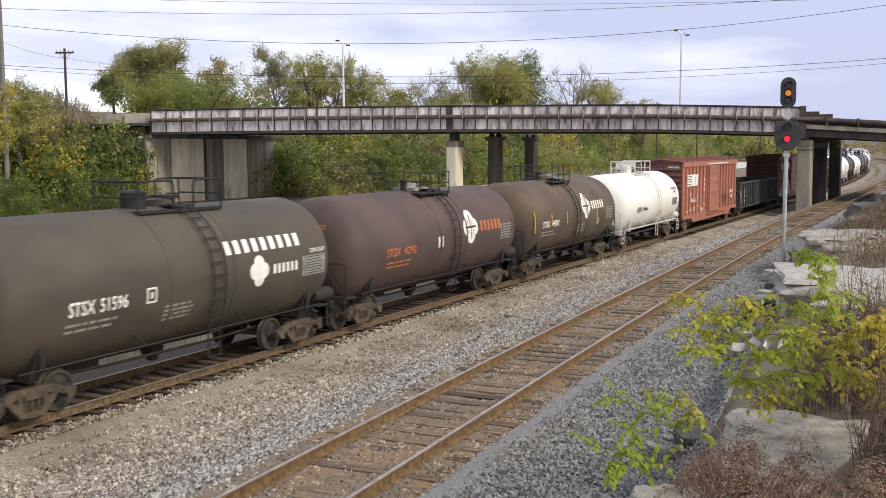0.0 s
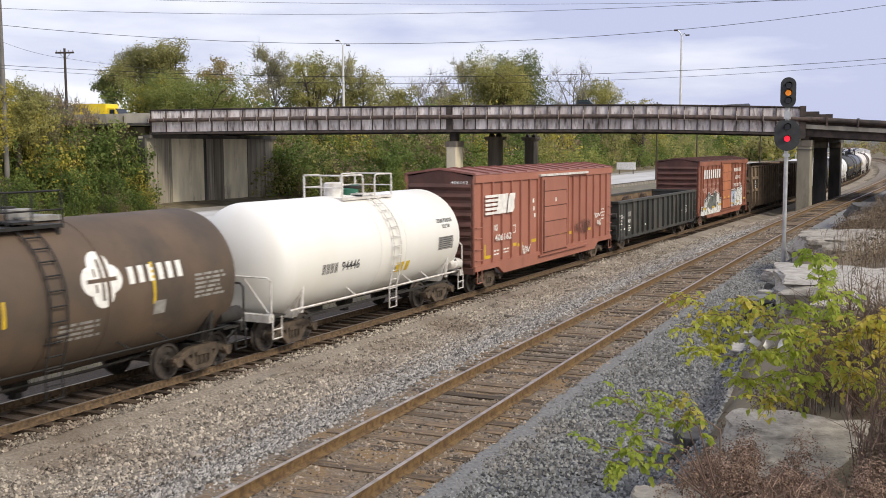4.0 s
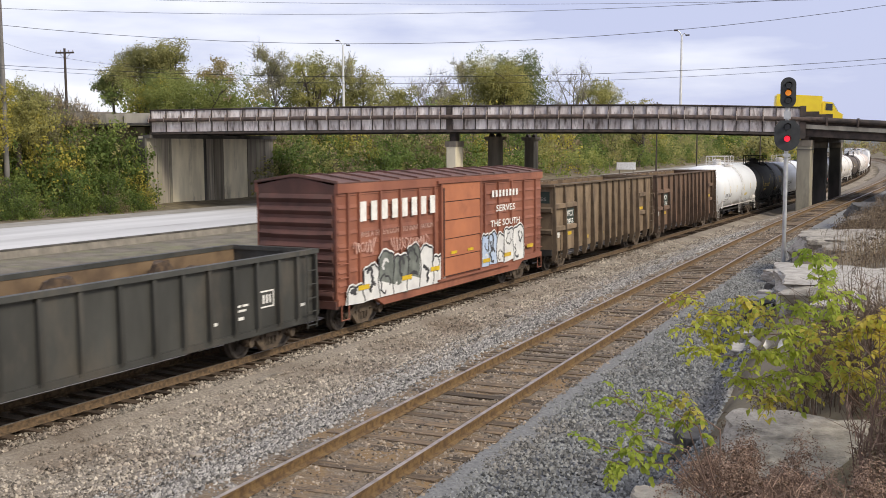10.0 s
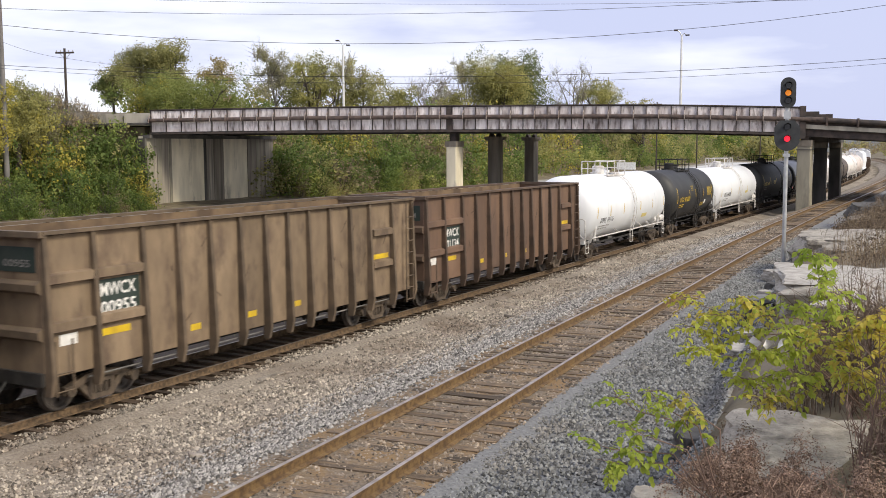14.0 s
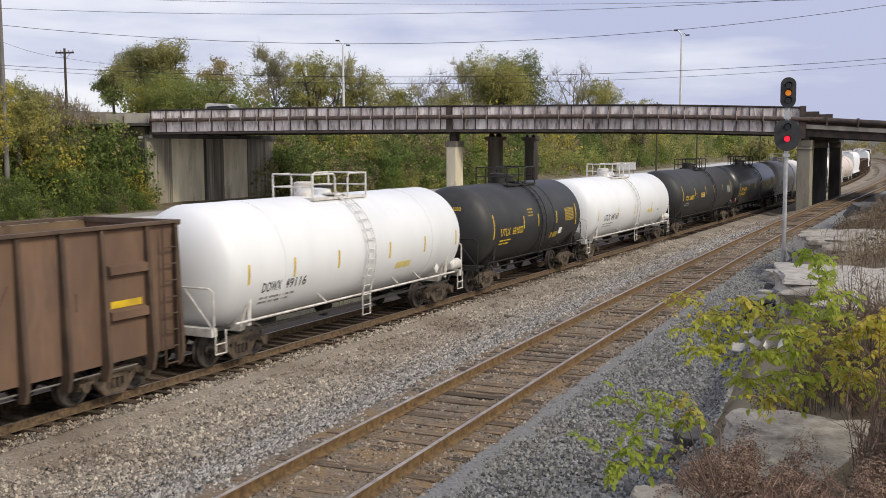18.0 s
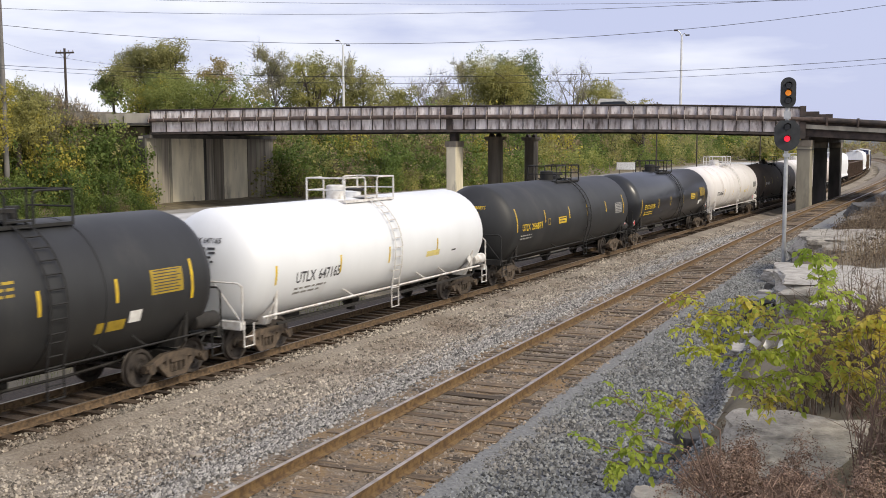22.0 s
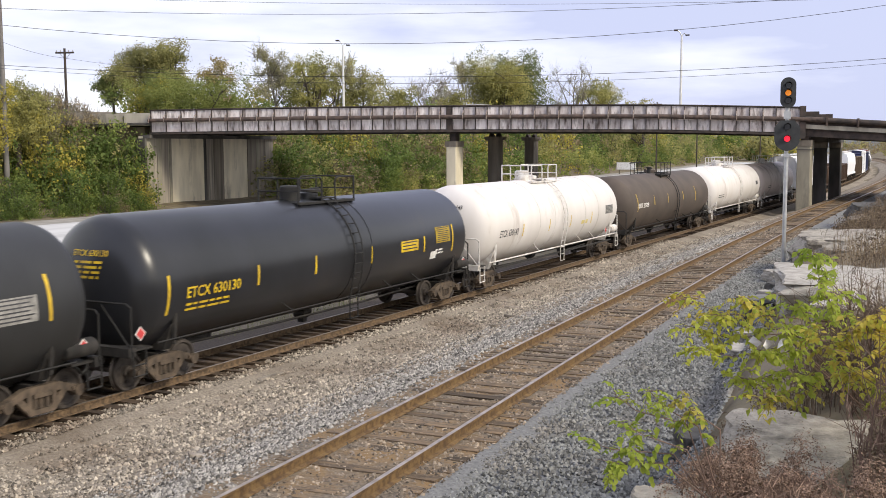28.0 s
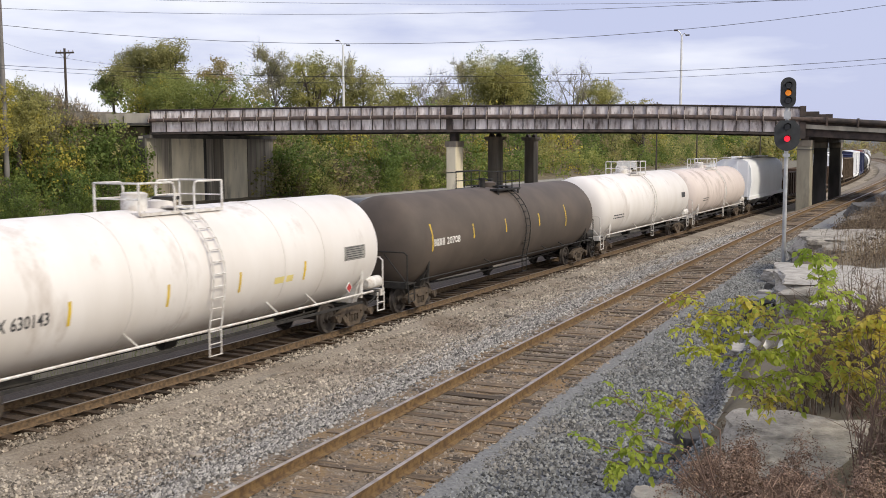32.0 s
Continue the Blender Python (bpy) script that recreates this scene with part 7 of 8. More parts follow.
SHRUB_LEAF = [M_leaf_green, M_leaf_green, M_leaf_olive, M_leaf_brown, M_leaf_yellow, M_leaf_green, M_leaf_dull]
SHRUB_LAB = ["dense green shrub on the bank", "leafy green shrub on the bank", "olive autumn shrub on the bank", "brownish thinning shrub on the bank", "bright yellow shrub on the bank", "low green shrub on the bank", "dull yellow-olive shrub on the bank"]
shrubs = []
for k in range(7):
    rng = np.random.default_rng(100 + k)
    ob = thing("shrub", SHRUB_LAB[k], "shrub", "shrubs on the banks", at=pose(-120 - 6 * k, 60, 11))
    mb, ends, rs_ = MB(), [], []
    for j in range(10):
        w = 0.63 * j + rng.uniform(-0.2, 0.2)
        e = Vector((1.7 * math.cos(w) * rng.uniform(0.25, 1), 1.7 * math.sin(w) * rng.uniform(0.25, 1), rng.uniform(1.5, 3.5)))
        mb.tube([(0.1 * math.cos(w), 0.1 * math.sin(w), -0.3), e * 0.5 + Vector((0, 0, 0.2)), e], [0.03, 0.02, 0.008], 4, False)
        ends += [tuple(e), (e.x * 0.8, e.y * 0.8, e.z * 0.55), (e.x * 1.15, e.y * 1.15, e.z * 0.2)]
        rs_ += [rng.uniform(0.5, 0.85), rng.uniform(0.7, 1.0), rng.uniform(0.7, 0.95)]
    part("branchwork", mb, M_bark, ob)
    part("crown", leaves(rng, ends, rs_, 1500 if k != 3 else 1100, 0.1), SHRUB_LEAF[k], ob)
    shrubs.append(ob)
rnd = random.Random(77)
WEIGHT = [0, 0, 0, 1, 1, 5, 2, 2, 3, 3, 6]


def plant(x, y, big, kind=None):
    face = 71.5 + 0.2545 * (x + 50)
    if face - 1.6 < y < face + 18.5:
        return
    m = pose(x, y, gz(x, y) - 0.25, rnd.uniform(-7, 7), rnd.uniform(-7, 7), rnd.uniform(0, 360))
    ob = copy_thing(shrubs[rnd.choice(WEIGHT) if kind is None else kind], m)
    ob.scale = (big * rnd.uniform(0.9, 1.25), big * rnd.uniform(0.9, 1.25), big * rnd.uniform(0.8, 1.2))


# open bank towards the camera: low brush at the foot, taller behind, brown thicket near the top
for k in range(42):
    plant(-47.4 - 1.3 * rnd.random(), 26 + 45 * k / 42 + rnd.uniform(-0.6, 0.6), rnd.uniform(0.35, 0.7), rnd.choice([0, 1, 5, 5, 3, 0]))
for k in range(105):
    y = 24 + 47 * k / 105 + rnd.uniform(-1, 1)
    x = -49.2 - 14 * rnd.random()
    plant(x, y, rnd.uniform(0.85, 1.4), rnd.choice([0, 1, 5, 0, 1, 0] if x > -53 else [2, 3, 3, 1, 6, 0]))
for k in range(44):
    x = -50.4 - 11 * rnd.random()
    plant(x, 71.5 + 0.2545 * (x + 50) - 1.7 - 3.5 * rnd.random(), rnd.uniform(1.1, 1.5) if x < -53.0 else 0.75, rnd.choice([1, 5, 2, 0, 0]))
for x, y, s_, k_ in ((-52.6, 62.6, 1.55, 4), (-52.0, 63.4, 1.15, 4), (-53.4, 62.2, 1.6, 4), (-49.9, 69.5, 0.75, 4), (-50.2, 69.2, 0.6, 4), (-51.6, 69.3, 1.45, 0), (-52.6, 69.2, 1.6, 1), (-53.4, 68.6, 1.65, 5), (-54.6, 69.0, 1.6, 2),
                     (-53.9, 67.6, 1.55, 1), (-52.2, 67.9, 1.35, 0), (-51.3, 68.2, 1.1, 1), (-54.9, 67.0, 1.45, 0), (-53.2, 66.4, 1.5, 1), (-51.9, 66.2, 1.2, 5), (-51.0, 64.4, 1.15, 0), (-51.6, 62.8, 1.3, 1), (-52.3, 60.6, 1.4, 5),
                     (-51.3, 69.9, 1.65, 1), (-52.2, 70.0, 1.75, 0), (-53.3, 69.9, 1.7, 2), (-54.6, 69.6, 1.6, 0), (-50.7, 70.1, 1.1, 4)):
    m = pose(x, y, gz(x, y) - 0.2, 0, 0, rnd.uniform(0, 360))
    copy_thing(shrubs[k_], m).scale = (s_ * 0.9, s_ * 0.9, s_ * 1.05)
# just beyond the bridge
for k in range(74):
    y = 87 + 48 * (k / 74) + rnd.uniform(-1.0, 1.0)
    plant(-48.6 - 9 * rnd.random() ** 1.2 + train_x(y), y, rnd.uniform(1.1, 1.9))
for k in range(40):
    y = 89 + 1.7 * k + rnd.uniform(-0.8, 0.8)
    plant(-47.3 - 1.6 * rnd.random() + train_x(y), y, rnd.uniform(0.5, 0.95), rnd.choice([3, 5, 3, 0, 1, 6]))
# taller single shrubs that stand out of the thicket
for x, y, s_, k_ in ((-53.6, 98.7, 1.7, 0), (-52.6, 104.0, 1.6, 5), (-53.6, 108.2, 2.1, 4), (-52.9, 110.5, 1.9, 4), (-51.6, 113.0, 1.5, 3), (-52.5, 116.5, 1.9, 0), (-53.8, 121.0, 2.3, 2), (-52.0, 126.0, 1.9, 3), (-54.4, 131.0, 2.3, 0),
                     (-53.4, 137.0, 2.0, 5), (-54.0, 147.0, 2.6, 4), (-52.8, 142.0, 2.0, 1), (-53.6, 153.0, 2.3, 3), (-54.3, 164.0, 2.6, 0), (-54.6, 172.0, 2.4, 6), (-55.4, 184.0, 2.7, 4), (-55.4, 192.0, 2.6, 3), (-56.4, 207.0, 2.9, 0),
                     (-57.0, 222.0, 2.8, 2), (-59.6, 245.0, 3.2, 0), (-60.8, 258.0, 3.0, 3), (-62.8, 276.0, 3.5, 4)):
    copy_thing(shrubs[k_], pose(x, y, gz(x, y) - 0.3, 0, 0, rnd.uniform(0, 360))).scale = (s_, s_, s_ * 1.1)
# thickets too dense to tell apart: on top of the bank, then along the road to the bend
for seed, leafm, share, lab in ((21, M_leaf_green, 0.6, "green thicket on the bank beyond the bridge"), (22, M_leaf_mound, 0.16, "soft green thicket on the bank beyond the bridge"), (23, M_leaf_dull, 0.19, "yellowing thicket on the bank beyond the bridge"), (24, M_leaf_brown, 0.145, "brown dry thicket on the bank beyond the bridge")):
    rng = np.random.default_rng(seed)
    cs, rs = [], []
    for k in range(int(600 * share)):
        y = 93 + 335 * rng.random() ** 1.35
        x = train_x(y) - (48.5 + 26 * rng.random() if y < 130 else 46.8 + 18 * rng.random())
        if y < 130 and x > -56:
            x -= 8
        if y < 71.5 + 0.2545 * (x + 50) + 19:
            continue
        hh = rng.uniform(2.0, 5.0) * (1 + max(0, y - 100) * 0.004)
        for _ in range(4):
            r_ = hh * rng.uniform(0.2, 0.34)
            cs.append((x + rng.normal() * 0.3 * hh, y + rng.normal() * 0.3 * hh, gz(x, y) + rng.uniform(0.1, 0.95) * hh))
            rs.append(r_)
    tagged(part("thicket", leaves(rng, cs, rs, int(125000 * share), 0.22), leafm), lab, "thicket", kind="stuff")
# woods beyond, too far to tell apart
for seed, leafm, n, lab in ((5, M_leaf_olive, 20000, "olive woods along the distant road"), (6, M_leaf_yellow, 12000, "yellowing woods along the distant road"), (7, M_leaf_green, 14000, "green woods along the distant road")):
    rng = np.random.default_rng(seed)
    cs, rs = [], []
    for k in range(130):
        y = 400 + 240 * rng.random()
        x = train_x(y) - 12 - 150 * rng.random() ** 1.3
        r_ = rng.uniform(2.5, 5.0) * 1.2
        cs.append((x, y, gz(x, y) + r_ * rng.uniform(0.5, 1.7)))
        rs.append(r_)
    tagged(part("far_woods", leaves(rng, cs, rs, n, 0.75), leafm), lab, "woods", kind="stuff")


for seed, leafm, n, lab in ((8, M_leaf_brown, 9000, "brown brush beyond the bend of the tracks"), (9, M_leaf_olive, 7000, "olive woods beyond the bend of the tracks")):
    rng = np.random.default_rng(seed)
    cs, rs = [], []
    for k in range(90):
        y = 250 + 330 * rng.random()
        x = near_x(y) + 5 + 60 * rng.random() ** 1.4
        r_ = rng.uniform(0.8, 1.6) * (y / 250)
        cs.append((x, y, gz(x, y) + r_ * rng.uniform(0.2, 1.5)))
        rs.append(r_)
    tagged(part("far_brush", leaves(rng, cs, rs, n, 0.4), leafm), lab, "brush", kind="stuff")


# ---- ties ----
M_tie_rust = mat("rust_stained_tie", (0.1, 0.067, 0.042), 0.95, dark=(0.045, 0.031, 0.021), scale=6, stretch=(1, 6, 6), rand=0.5, bump=0.5, bump_scale=12)


def tie_mesh(seed, m):
    r_ = random.Random(seed)
    mb = MB().box(-1.3, 1.3, -0.115, 0.115, -0.17, 0.0)
    mb.v = [(x * r_.uniform(0.97, 1.02), y * r_.uniform(0.9, 1.08), z + r_.uniform(-0.012, 0.012)) for x, y, z in mb.v]
    return mb.mesh("tie", m, smooth=False)


TIES = [tie_mesh(k, M_tie) for k in range(5)]
RUSTY_TIES = [tie_mesh(k + 10, M_tie_rust) for k in range(5)]


def lay_ties(tr, cx, z, y0, y1, step):
    r_ = random.Random(int(z * 10) + 3)
    y = y0
    while y < y1:
        head = -math.degrees(math.atan(cx(y + 0.5) - cx(y - 0.5)))
        part("tie", (TIES if z > 0.5 else RUSTY_TIES)[r_.randrange(5)], None, tr, at=pose(cx(y) + r_.uniform(-0.06, 0.06), y, z - 0.17 + r_.uniform(-0.015, 0.006), 0, 0, head + r_.uniform(-1.5, 1.5)))
        y += step * r_.uniform(0.93, 1.07)
    mb = MB()
    for a, b in ((-200, y0), (y1, 330)):
        y = a
        while y < b:
            h = cx(y + 0.5) - cx(y - 0.5)
            X = cx(y)
            i = len(mb.v)
            mb.v += [(X + sx * 1.3, y - sx * 1.3 * h + sy * 0.115, z - 0.17 + sz) for sz in (-0.17, -0.01) for sy in (-1, 1) for sx in (-1, 1)]
            mb.f += [(i + 4, i + 5, i + 7, i + 6), (i, i + 1, i + 5, i + 4), (i + 2, i + 6, i + 7, i + 3), (i, i + 4, i + 6, i + 2), (i + 1, i + 3, i + 7, i + 5)]
            y += step
    tagged(part("far_ties", mb, M_tie, tr, smooth=False), kind="stuff")


lay_ties(track_2, near_x, NEAR_Z, 6.0, 100.0, 0.5)
lay_ties(track_1, train_x, 0.0, 5.0, 100.0, 0.52)


M_stone_shoulder = mat("pale_grey_stones", (0.33, 0.31, 0.28), 0.95, dark=(0.2, 0.188, 0.172), scale=4, rand=0.8, island=True)


# ---- loose stones ----
def stones(name, xa, xb, y0, y1, n, size, material, label, lift, seed, power=1.7):
    """n broken stones over the bed; more of them close by."""
    rng = np.random.default_rng(seed)
    ys = y0 + (y1 - y0) * rng.random(n) ** power
    f = rng.random(n)
    xs = np.array([xa(y) for y in ys]) * (1 - f) + np.array([xb(y) for y in ys]) * f
    zs = np.array([rough(x, y) for x, y in zip(xs, ys)]) + lift
    s = size * rng.uniform(0.5, 1.35, n) * (1 + (ys - y0) * 0.012)
    base = np.array([(1.05, 0, -0.25), (0, 1.05, -0.25), (-1.05, 0, -0.25), (0, -1.05, -0.25), (0.3, 0.2, 0.75), (-0.3, -0.25, 0.7)], float)
    w = rng.uniform(0, 6.28, n)
    jit = rng.uniform(0.65, 1.3, (n, 6, 3))
    v = base[None] * jit * s[:, None, None] + rng.normal(size=(n, 6, 3)) * (s * 0.18)[:, None, None]
    c, q = np.cos(w)[:, None], np.sin(w)[:, None]
    tilt = rng.uniform(-0.5, 0.5, n)[:, None]
    x, y, z = v[..., 0] * c - v[..., 1] * q, v[..., 0] * q + v[..., 1] * c, v[..., 2]
    z = z + x * tilt
    v = np.stack([x + xs[:, None], y + ys[:, None], z + zs[:, None]], -1).reshape(-1, 3)
    tri = np.array([(0, 1, 4), (1, 5, 4), (1, 2, 5), (2, 3, 5), (3, 4, 5), (3, 0, 4)])
    faces = (np.arange(n)[:, None, None] * 6 + tri[None]).reshape(-1, 3)
    me = bpy.data.meshes.new(name)
    me.vertices.add(len(v))
    me.vertices.foreach_set("co", v.ravel())
    me.loops.add(faces.size)
    me.loops.foreach_set("vertex_index", faces.ravel().astype(np.int32))
    me.polygons.add(len(faces))
    me.polygons.foreach_set("loop_start", np.arange(0, faces.size, 3, dtype=np.int32))
    me.update(calc_edges=True)
    me.materials.append(material)
    return tagged(new(name, me), label, "gravel", kind="stuff")


stones("grey_gravel", lambda y: near_x(y) + 1.25, lambda y: toe_x(y) + 0.6, 7, 60, 52000, 0.027, M_stone_grey, "loose grey ballast stones beside the second track", 0.14, 1)
stones("track_gravel", lambda y: near_x(y) - 1.2, lambda y: near_x(y) + 1.35, 7, 60, 25000, 0.028, M_stone_mid, "brown-grey stones between the ties", 0.169, 2)
stones("shoulder_gravel", lambda y: near_x(y) - 3.3, lambda y: near_x(y) - 0.95, 7, 60, 22000, 0.029, M_stone_shoulder, "pale grey stones on the shoulder of the second track", 0.13, 7)
stones("shoulder_gravel", lambda y: near_x(y) - 1.85, lambda y: near_x(y) - 0.95, 7, 60, 9000, 0.03, M_stone_shoulder, "pale grey stones at the tie ends of the second track", 0.168, 8)
stones("mixed_gravel", lambda y: near_x(y) - 4.6, lambda y: near_x(y) - 2.4, 7, 60, 12000, 0.03, M_stone_shoulder, "grey stones strewn over the tan gravel", 0.085, 9)
stones("edge_gravel", lambda y: 1.0, lambda y: 1.42, 7, 60, 5200, 0.032, M_stone_tan, "tan gravel between the tie ends of the train's track", 0.155, 18)
stones("edge_gravel", lambda y: 1.4, lambda y: 1.75, 7, 60, 4500, 0.032, M_stone_tan, "tan gravel at the tie ends of the train's track", 0.2, 15)
stones("edge_gravel", lambda y: 1.7, lambda y: 2.3, 7, 60, 6000, 0.032, M_stone_tan, "tan gravel sloping from the train's track", 0.13, 16)
stones("tan_gravel", lambda y: 1.9, lambda y: near_x(y) - 1.8, 7, 75, 48000, 0.032, M_stone_tan, "loose tan gravel between the tracks", 0.075, 3)
stones("rusty_gravel", lambda y: -1.5, lambda y: 1.8, 7, 70, 9000, 0.04, M_stone_rust, "rust-stained stones round the train's track", 0.09, 4)

# ---- rocks on the bank ----
M_rock = mat("pale_limestone", (0.5, 0.47, 0.42), 0.95, dark=(0.26, 0.24, 0.21), scale=3.0, contrast=0.8, stretch=(1, 1, 3), dirt=(0.12, 0.105, 0.088), dirt_at=0.61, dirt_scale=1.6, bump=1.0, bump_scale=11)
M_rock_gr = mat("rough_grey_limestone", (0.48, 0.44, 0.375), 0.95, dark=(0.22, 0.198, 0.165), scale=5.5, contrast=0.9, dirt=(0.075, 0.066, 0.056), dirt_at=0.57, dirt_scale=2.6, bump=1.0, bump_scale=22)
M_rock_br = mat("brown_weathered_rock", (0.24, 0.205, 0.165), 0.95, dark=(0.11, 0.093, 0.075), scale=3, contrast=0.8, bump=1.0, bump_scale=9)
M_rock_dk = mat("dark_boulder", (0.1, 0.095, 0.088), 0.95, dark=(0.05, 0.047, 0.043), scale=2, bump=0.8, bump_scale=7)


def rock(x, y, z, sx, sy, sz, turn, seed, m=None, tilt=0, flat=0.72, label="pale broken limestone block on the bank"):
    bm = bmesh.new()
    bmesh.ops.create_cube(bm, size=2)
    bmesh.ops.subdivide_edges(bm, edges=bm.edges[:], cuts=15, use_grid_fill=True)
    for v in bm.verts:
        p = v.co.copy()
        q = p.normalized() * 1.22
        p = p.lerp(q, 0.3)
        n1 = noise.noise(p * 0.9 + Vector((seed * 7.1, 0, 0)))
        n2 = noise.noise(p * 2.6 + Vector((0, seed * 3.3, 0)))
        n3 = noise.noise(p * 7 + Vector((0, 0, seed)))
        n4 = noise.noise(p * 15 + Vector((seed, 0, 0)))
        p *= 1 + 0.22 * n1 + 0.12 * n2 + 0.06 * n3 + 0.03 * n4
        p.z = p.z if p.z < flat else flat + (p.z - flat) * 0.25
        v.co = Vector((p.x * sx, p.y * sy, p.z * sz))
    me = bpy.data.meshes.new("boulder")
    bm.to_mesh(me)
    bm.free()
    me.polygons.foreach_set("use_smooth", [True] * len(me.polygons))
    me.set_sharp_from_angle(angle=radians(28))
    me.materials.append(m or M_rock)
    ob = new("boulder", me)
    ob.matrix_basis = pose(x, y, z, tilt, 0, turn)
    return tagged(ob, label, "rock", "rocks on the bank")


rock(16.5, 10.5, 1.82, 1.35, 1.15, 0.62, 4, 1, M_rock_gr, tilt=6, flat=0.8, label="rough grey-tan limestone block in front of a bush")
rock(15.2, 8.5, 2.0, 0.4, 0.36, 0.42, 20, 2, M_rock_gr, flat=0.8, label="small pale limestone block near the camera")
rock(15.0, 26.2, 1.6, 1.75, 2.3, 0.85, 8, 3, label="broad flat limestone slab on the bank")
rock(16.3, 21.3, 1.75, 1.3, 1.6, 0.8, -14, 4, label="broad flat limestone slab on the bank")
rock(13.9, 38.5, 1.6, 2.0, 2.6, 0.8, 5, 5, M_rock_gr, label="flat limestone slab farther along the bank")
rock(12.1, 45.5, 1.1, 0.7, 1.2, 0.75, 20, 6, M_rock_dk, label="dark boulder beside the ballast")
rock(13.6, 52.0, 1.45, 1.7, 2.2, 0.7, 0, 7, M_rock_br, label="brown weathered slab half hidden in brush")
rock(12.4, 62.0, 1.45, 1.4, 2.4, 0.8, 10, 8, M_rock_dk, label="dark boulder beside the ballast")
rock(17.6, 13.4, 2.5, 0.9, 1.0, 0.5, 33, 9)
for x, y, z, sx, sy, sz in ((-51.6, 68.2, 1.6, 0.7, 0.9, 0.55), (-50.8, 67.6, 0.9, 0.6, 0.7, 0.45), (-51.3, 66.7, 1.2, 0.5, 0.6, 0.4)):
    rock(x, y, z, sx, sy, sz, 30, int(y * 3), label="pale rock showing through the bank's brush")
for k in range(16):
    yy = 14 + k * 2.1 + rnd.uniform(-0.6, 0.6)
    rock(toe_x(yy) + rnd.uniform(0.1, 0.7), yy, 0.85 + rnd.uniform(0, 0.25), rnd.uniform(0.18, 0.42), rnd.uniform(0.2, 0.5), rnd.uniform(0.15, 0.3), rnd.uniform(0, 180), 20 + k, M_rock if k % 3 else M_rock_dk, label="small broken rock at the foot of the bank")

# ---- leafy bush and dry weeds in front of the camera ----
M_bush = leafy("box_elder_leaves", (0.19, 0.3, 0.05), (0.44, 0.5, 0.085), (0.72, 0.64, 0.12), 0.6)
M_stem = mat("reddish_stem", (0.2, 0.13, 0.1), 0.9, dark=(0.11, 0.075, 0.06), scale=8)
M_weed = mat("dry_red_weed", (0.3, 0.2, 0.145), 0.95, dark=(0.16, 0.11, 0.082), scale=9, rand=0.4, island=True)
M_brush = mat("dark_dry_brush", (0.2, 0.15, 0.1), 0.95, dark=(0.11, 0.08, 0.055), scale=9, rand=0.4, island=True)
M_straw = mat("dry_straw", (0.36, 0.27, 0.16), 0.95, dark=(0.22, 0.165, 0.1), scale=6, rand=0.35, island=True)


def leaf_blade(mb, p, d, up, s):
    """One pointed leaflet with a folded midrib."""
    side = d.cross(up).normalized()
    n_ = side.cross(d).normalized()
    i = len(mb.v)
    pts = [p, p + d * s * 0.38 + side * s * 0.33 + n_ * s * 0.09, p + d * s * 0.72 + side * s * 0.24, p + d * s * 1.02 - n_ * s * 0.14,
           p + d * s * 0.7 - side * s * 0.2, p + d * s * 0.36 - side * s * 0.32 + n_ * s * 0.08, p + d * s * 0.5]
    mb.v += [tuple(q) for q in pts]
    mb.f += [(i, i + 1, i + 6), (i + 1, i + 2, i + 6), (i + 2, i + 3, i + 6), (i + 3, i + 4, i + 6), (i + 4, i + 5, i + 6), (i + 5, i, i + 6)]


def bush(name, root, tips, per, size, seed, label):
    """Thin stems that arch from the root to the tips, with drooping feathered sprays of leaflets."""
    rng = np.random.default_rng(seed)
    ob = thing(name, label, "bush", at=pose(*root))
    lf, lf2, tw_ = MB(), MB(), MB()
    for tip in tips:
        e = Vector(tip) - Vector(root)
        mid = e * 0.5 + Vector((rng.normal() * 0.08, rng.normal() * 0.08, 0.1 + 0.1 * e.length))
        line = [Vector((rng.normal() * 0.12, rng.normal() * 0.12, -0.15)), e * 0.22 + Vector((0, 0, 0.1)), mid, e * 0.8 + Vector((0, 0, 0.06)), e]
        part("stem", MB().tube(line, [0.009, 0.008, 0.006, 0.004, 0.002], 5), M_stem, ob)
        yellow = rng.random() < 0.45
        for k in range(per):
            q = 0.4 + 0.6 * rng.random() ** 0.55
            seg = min(3, int(q * 4))
            c = line[seg].lerp(line[seg + 1], q * 4 - seg)
            d = Vector((rng.normal(), rng.normal(), rng.normal() * 0.5 - 0.1)).normalized()
            ln = rng.uniform(0.12, 0.24)
            pts = [c, c + d * ln * 0.5 + Vector((0, 0, 0.01)), c + d * ln - Vector((0, 0, 0.05))]
            tw_.tube(pts, [0.003, 0.002, 0.001], 3, False)
            side = d.cross(Vector((0, 0, 1))).normalized()
            for j in range(5):
                f = 0.25 + 0.19 * j
                b_ = pts[0].lerp(pts[1], f * 2) if f < 0.5 else pts[1].lerp(pts[2], f * 2 - 1)
                for sg in (-1, 1):
                    if rng.random() < 0.12:
                        continue
                    dd = (side * sg * 0.9 + d * 0.6 + Vector((0, 0, -0.35 - 0.5 * rng.random())) + Vector(rng.normal(size=3)) * 0.25).normalized()
                    leaf_blade(lf2 if yellow and rng.random() < 0.7 else lf, b_, dd, Vector((rng.normal() * 0.4, rng.normal() * 0.4, 1)), size * rng.uniform(0.6, 1.2))
    part("twiglet_spray", tw_, M_stem, ob)
    part("leaves", lf, M_bush, ob, "green and yellow-green feathered leaves")
    part("autumn_leaves", lf2, M_leaf_yellow, ob, "yellow autumn leaves")
    return ob


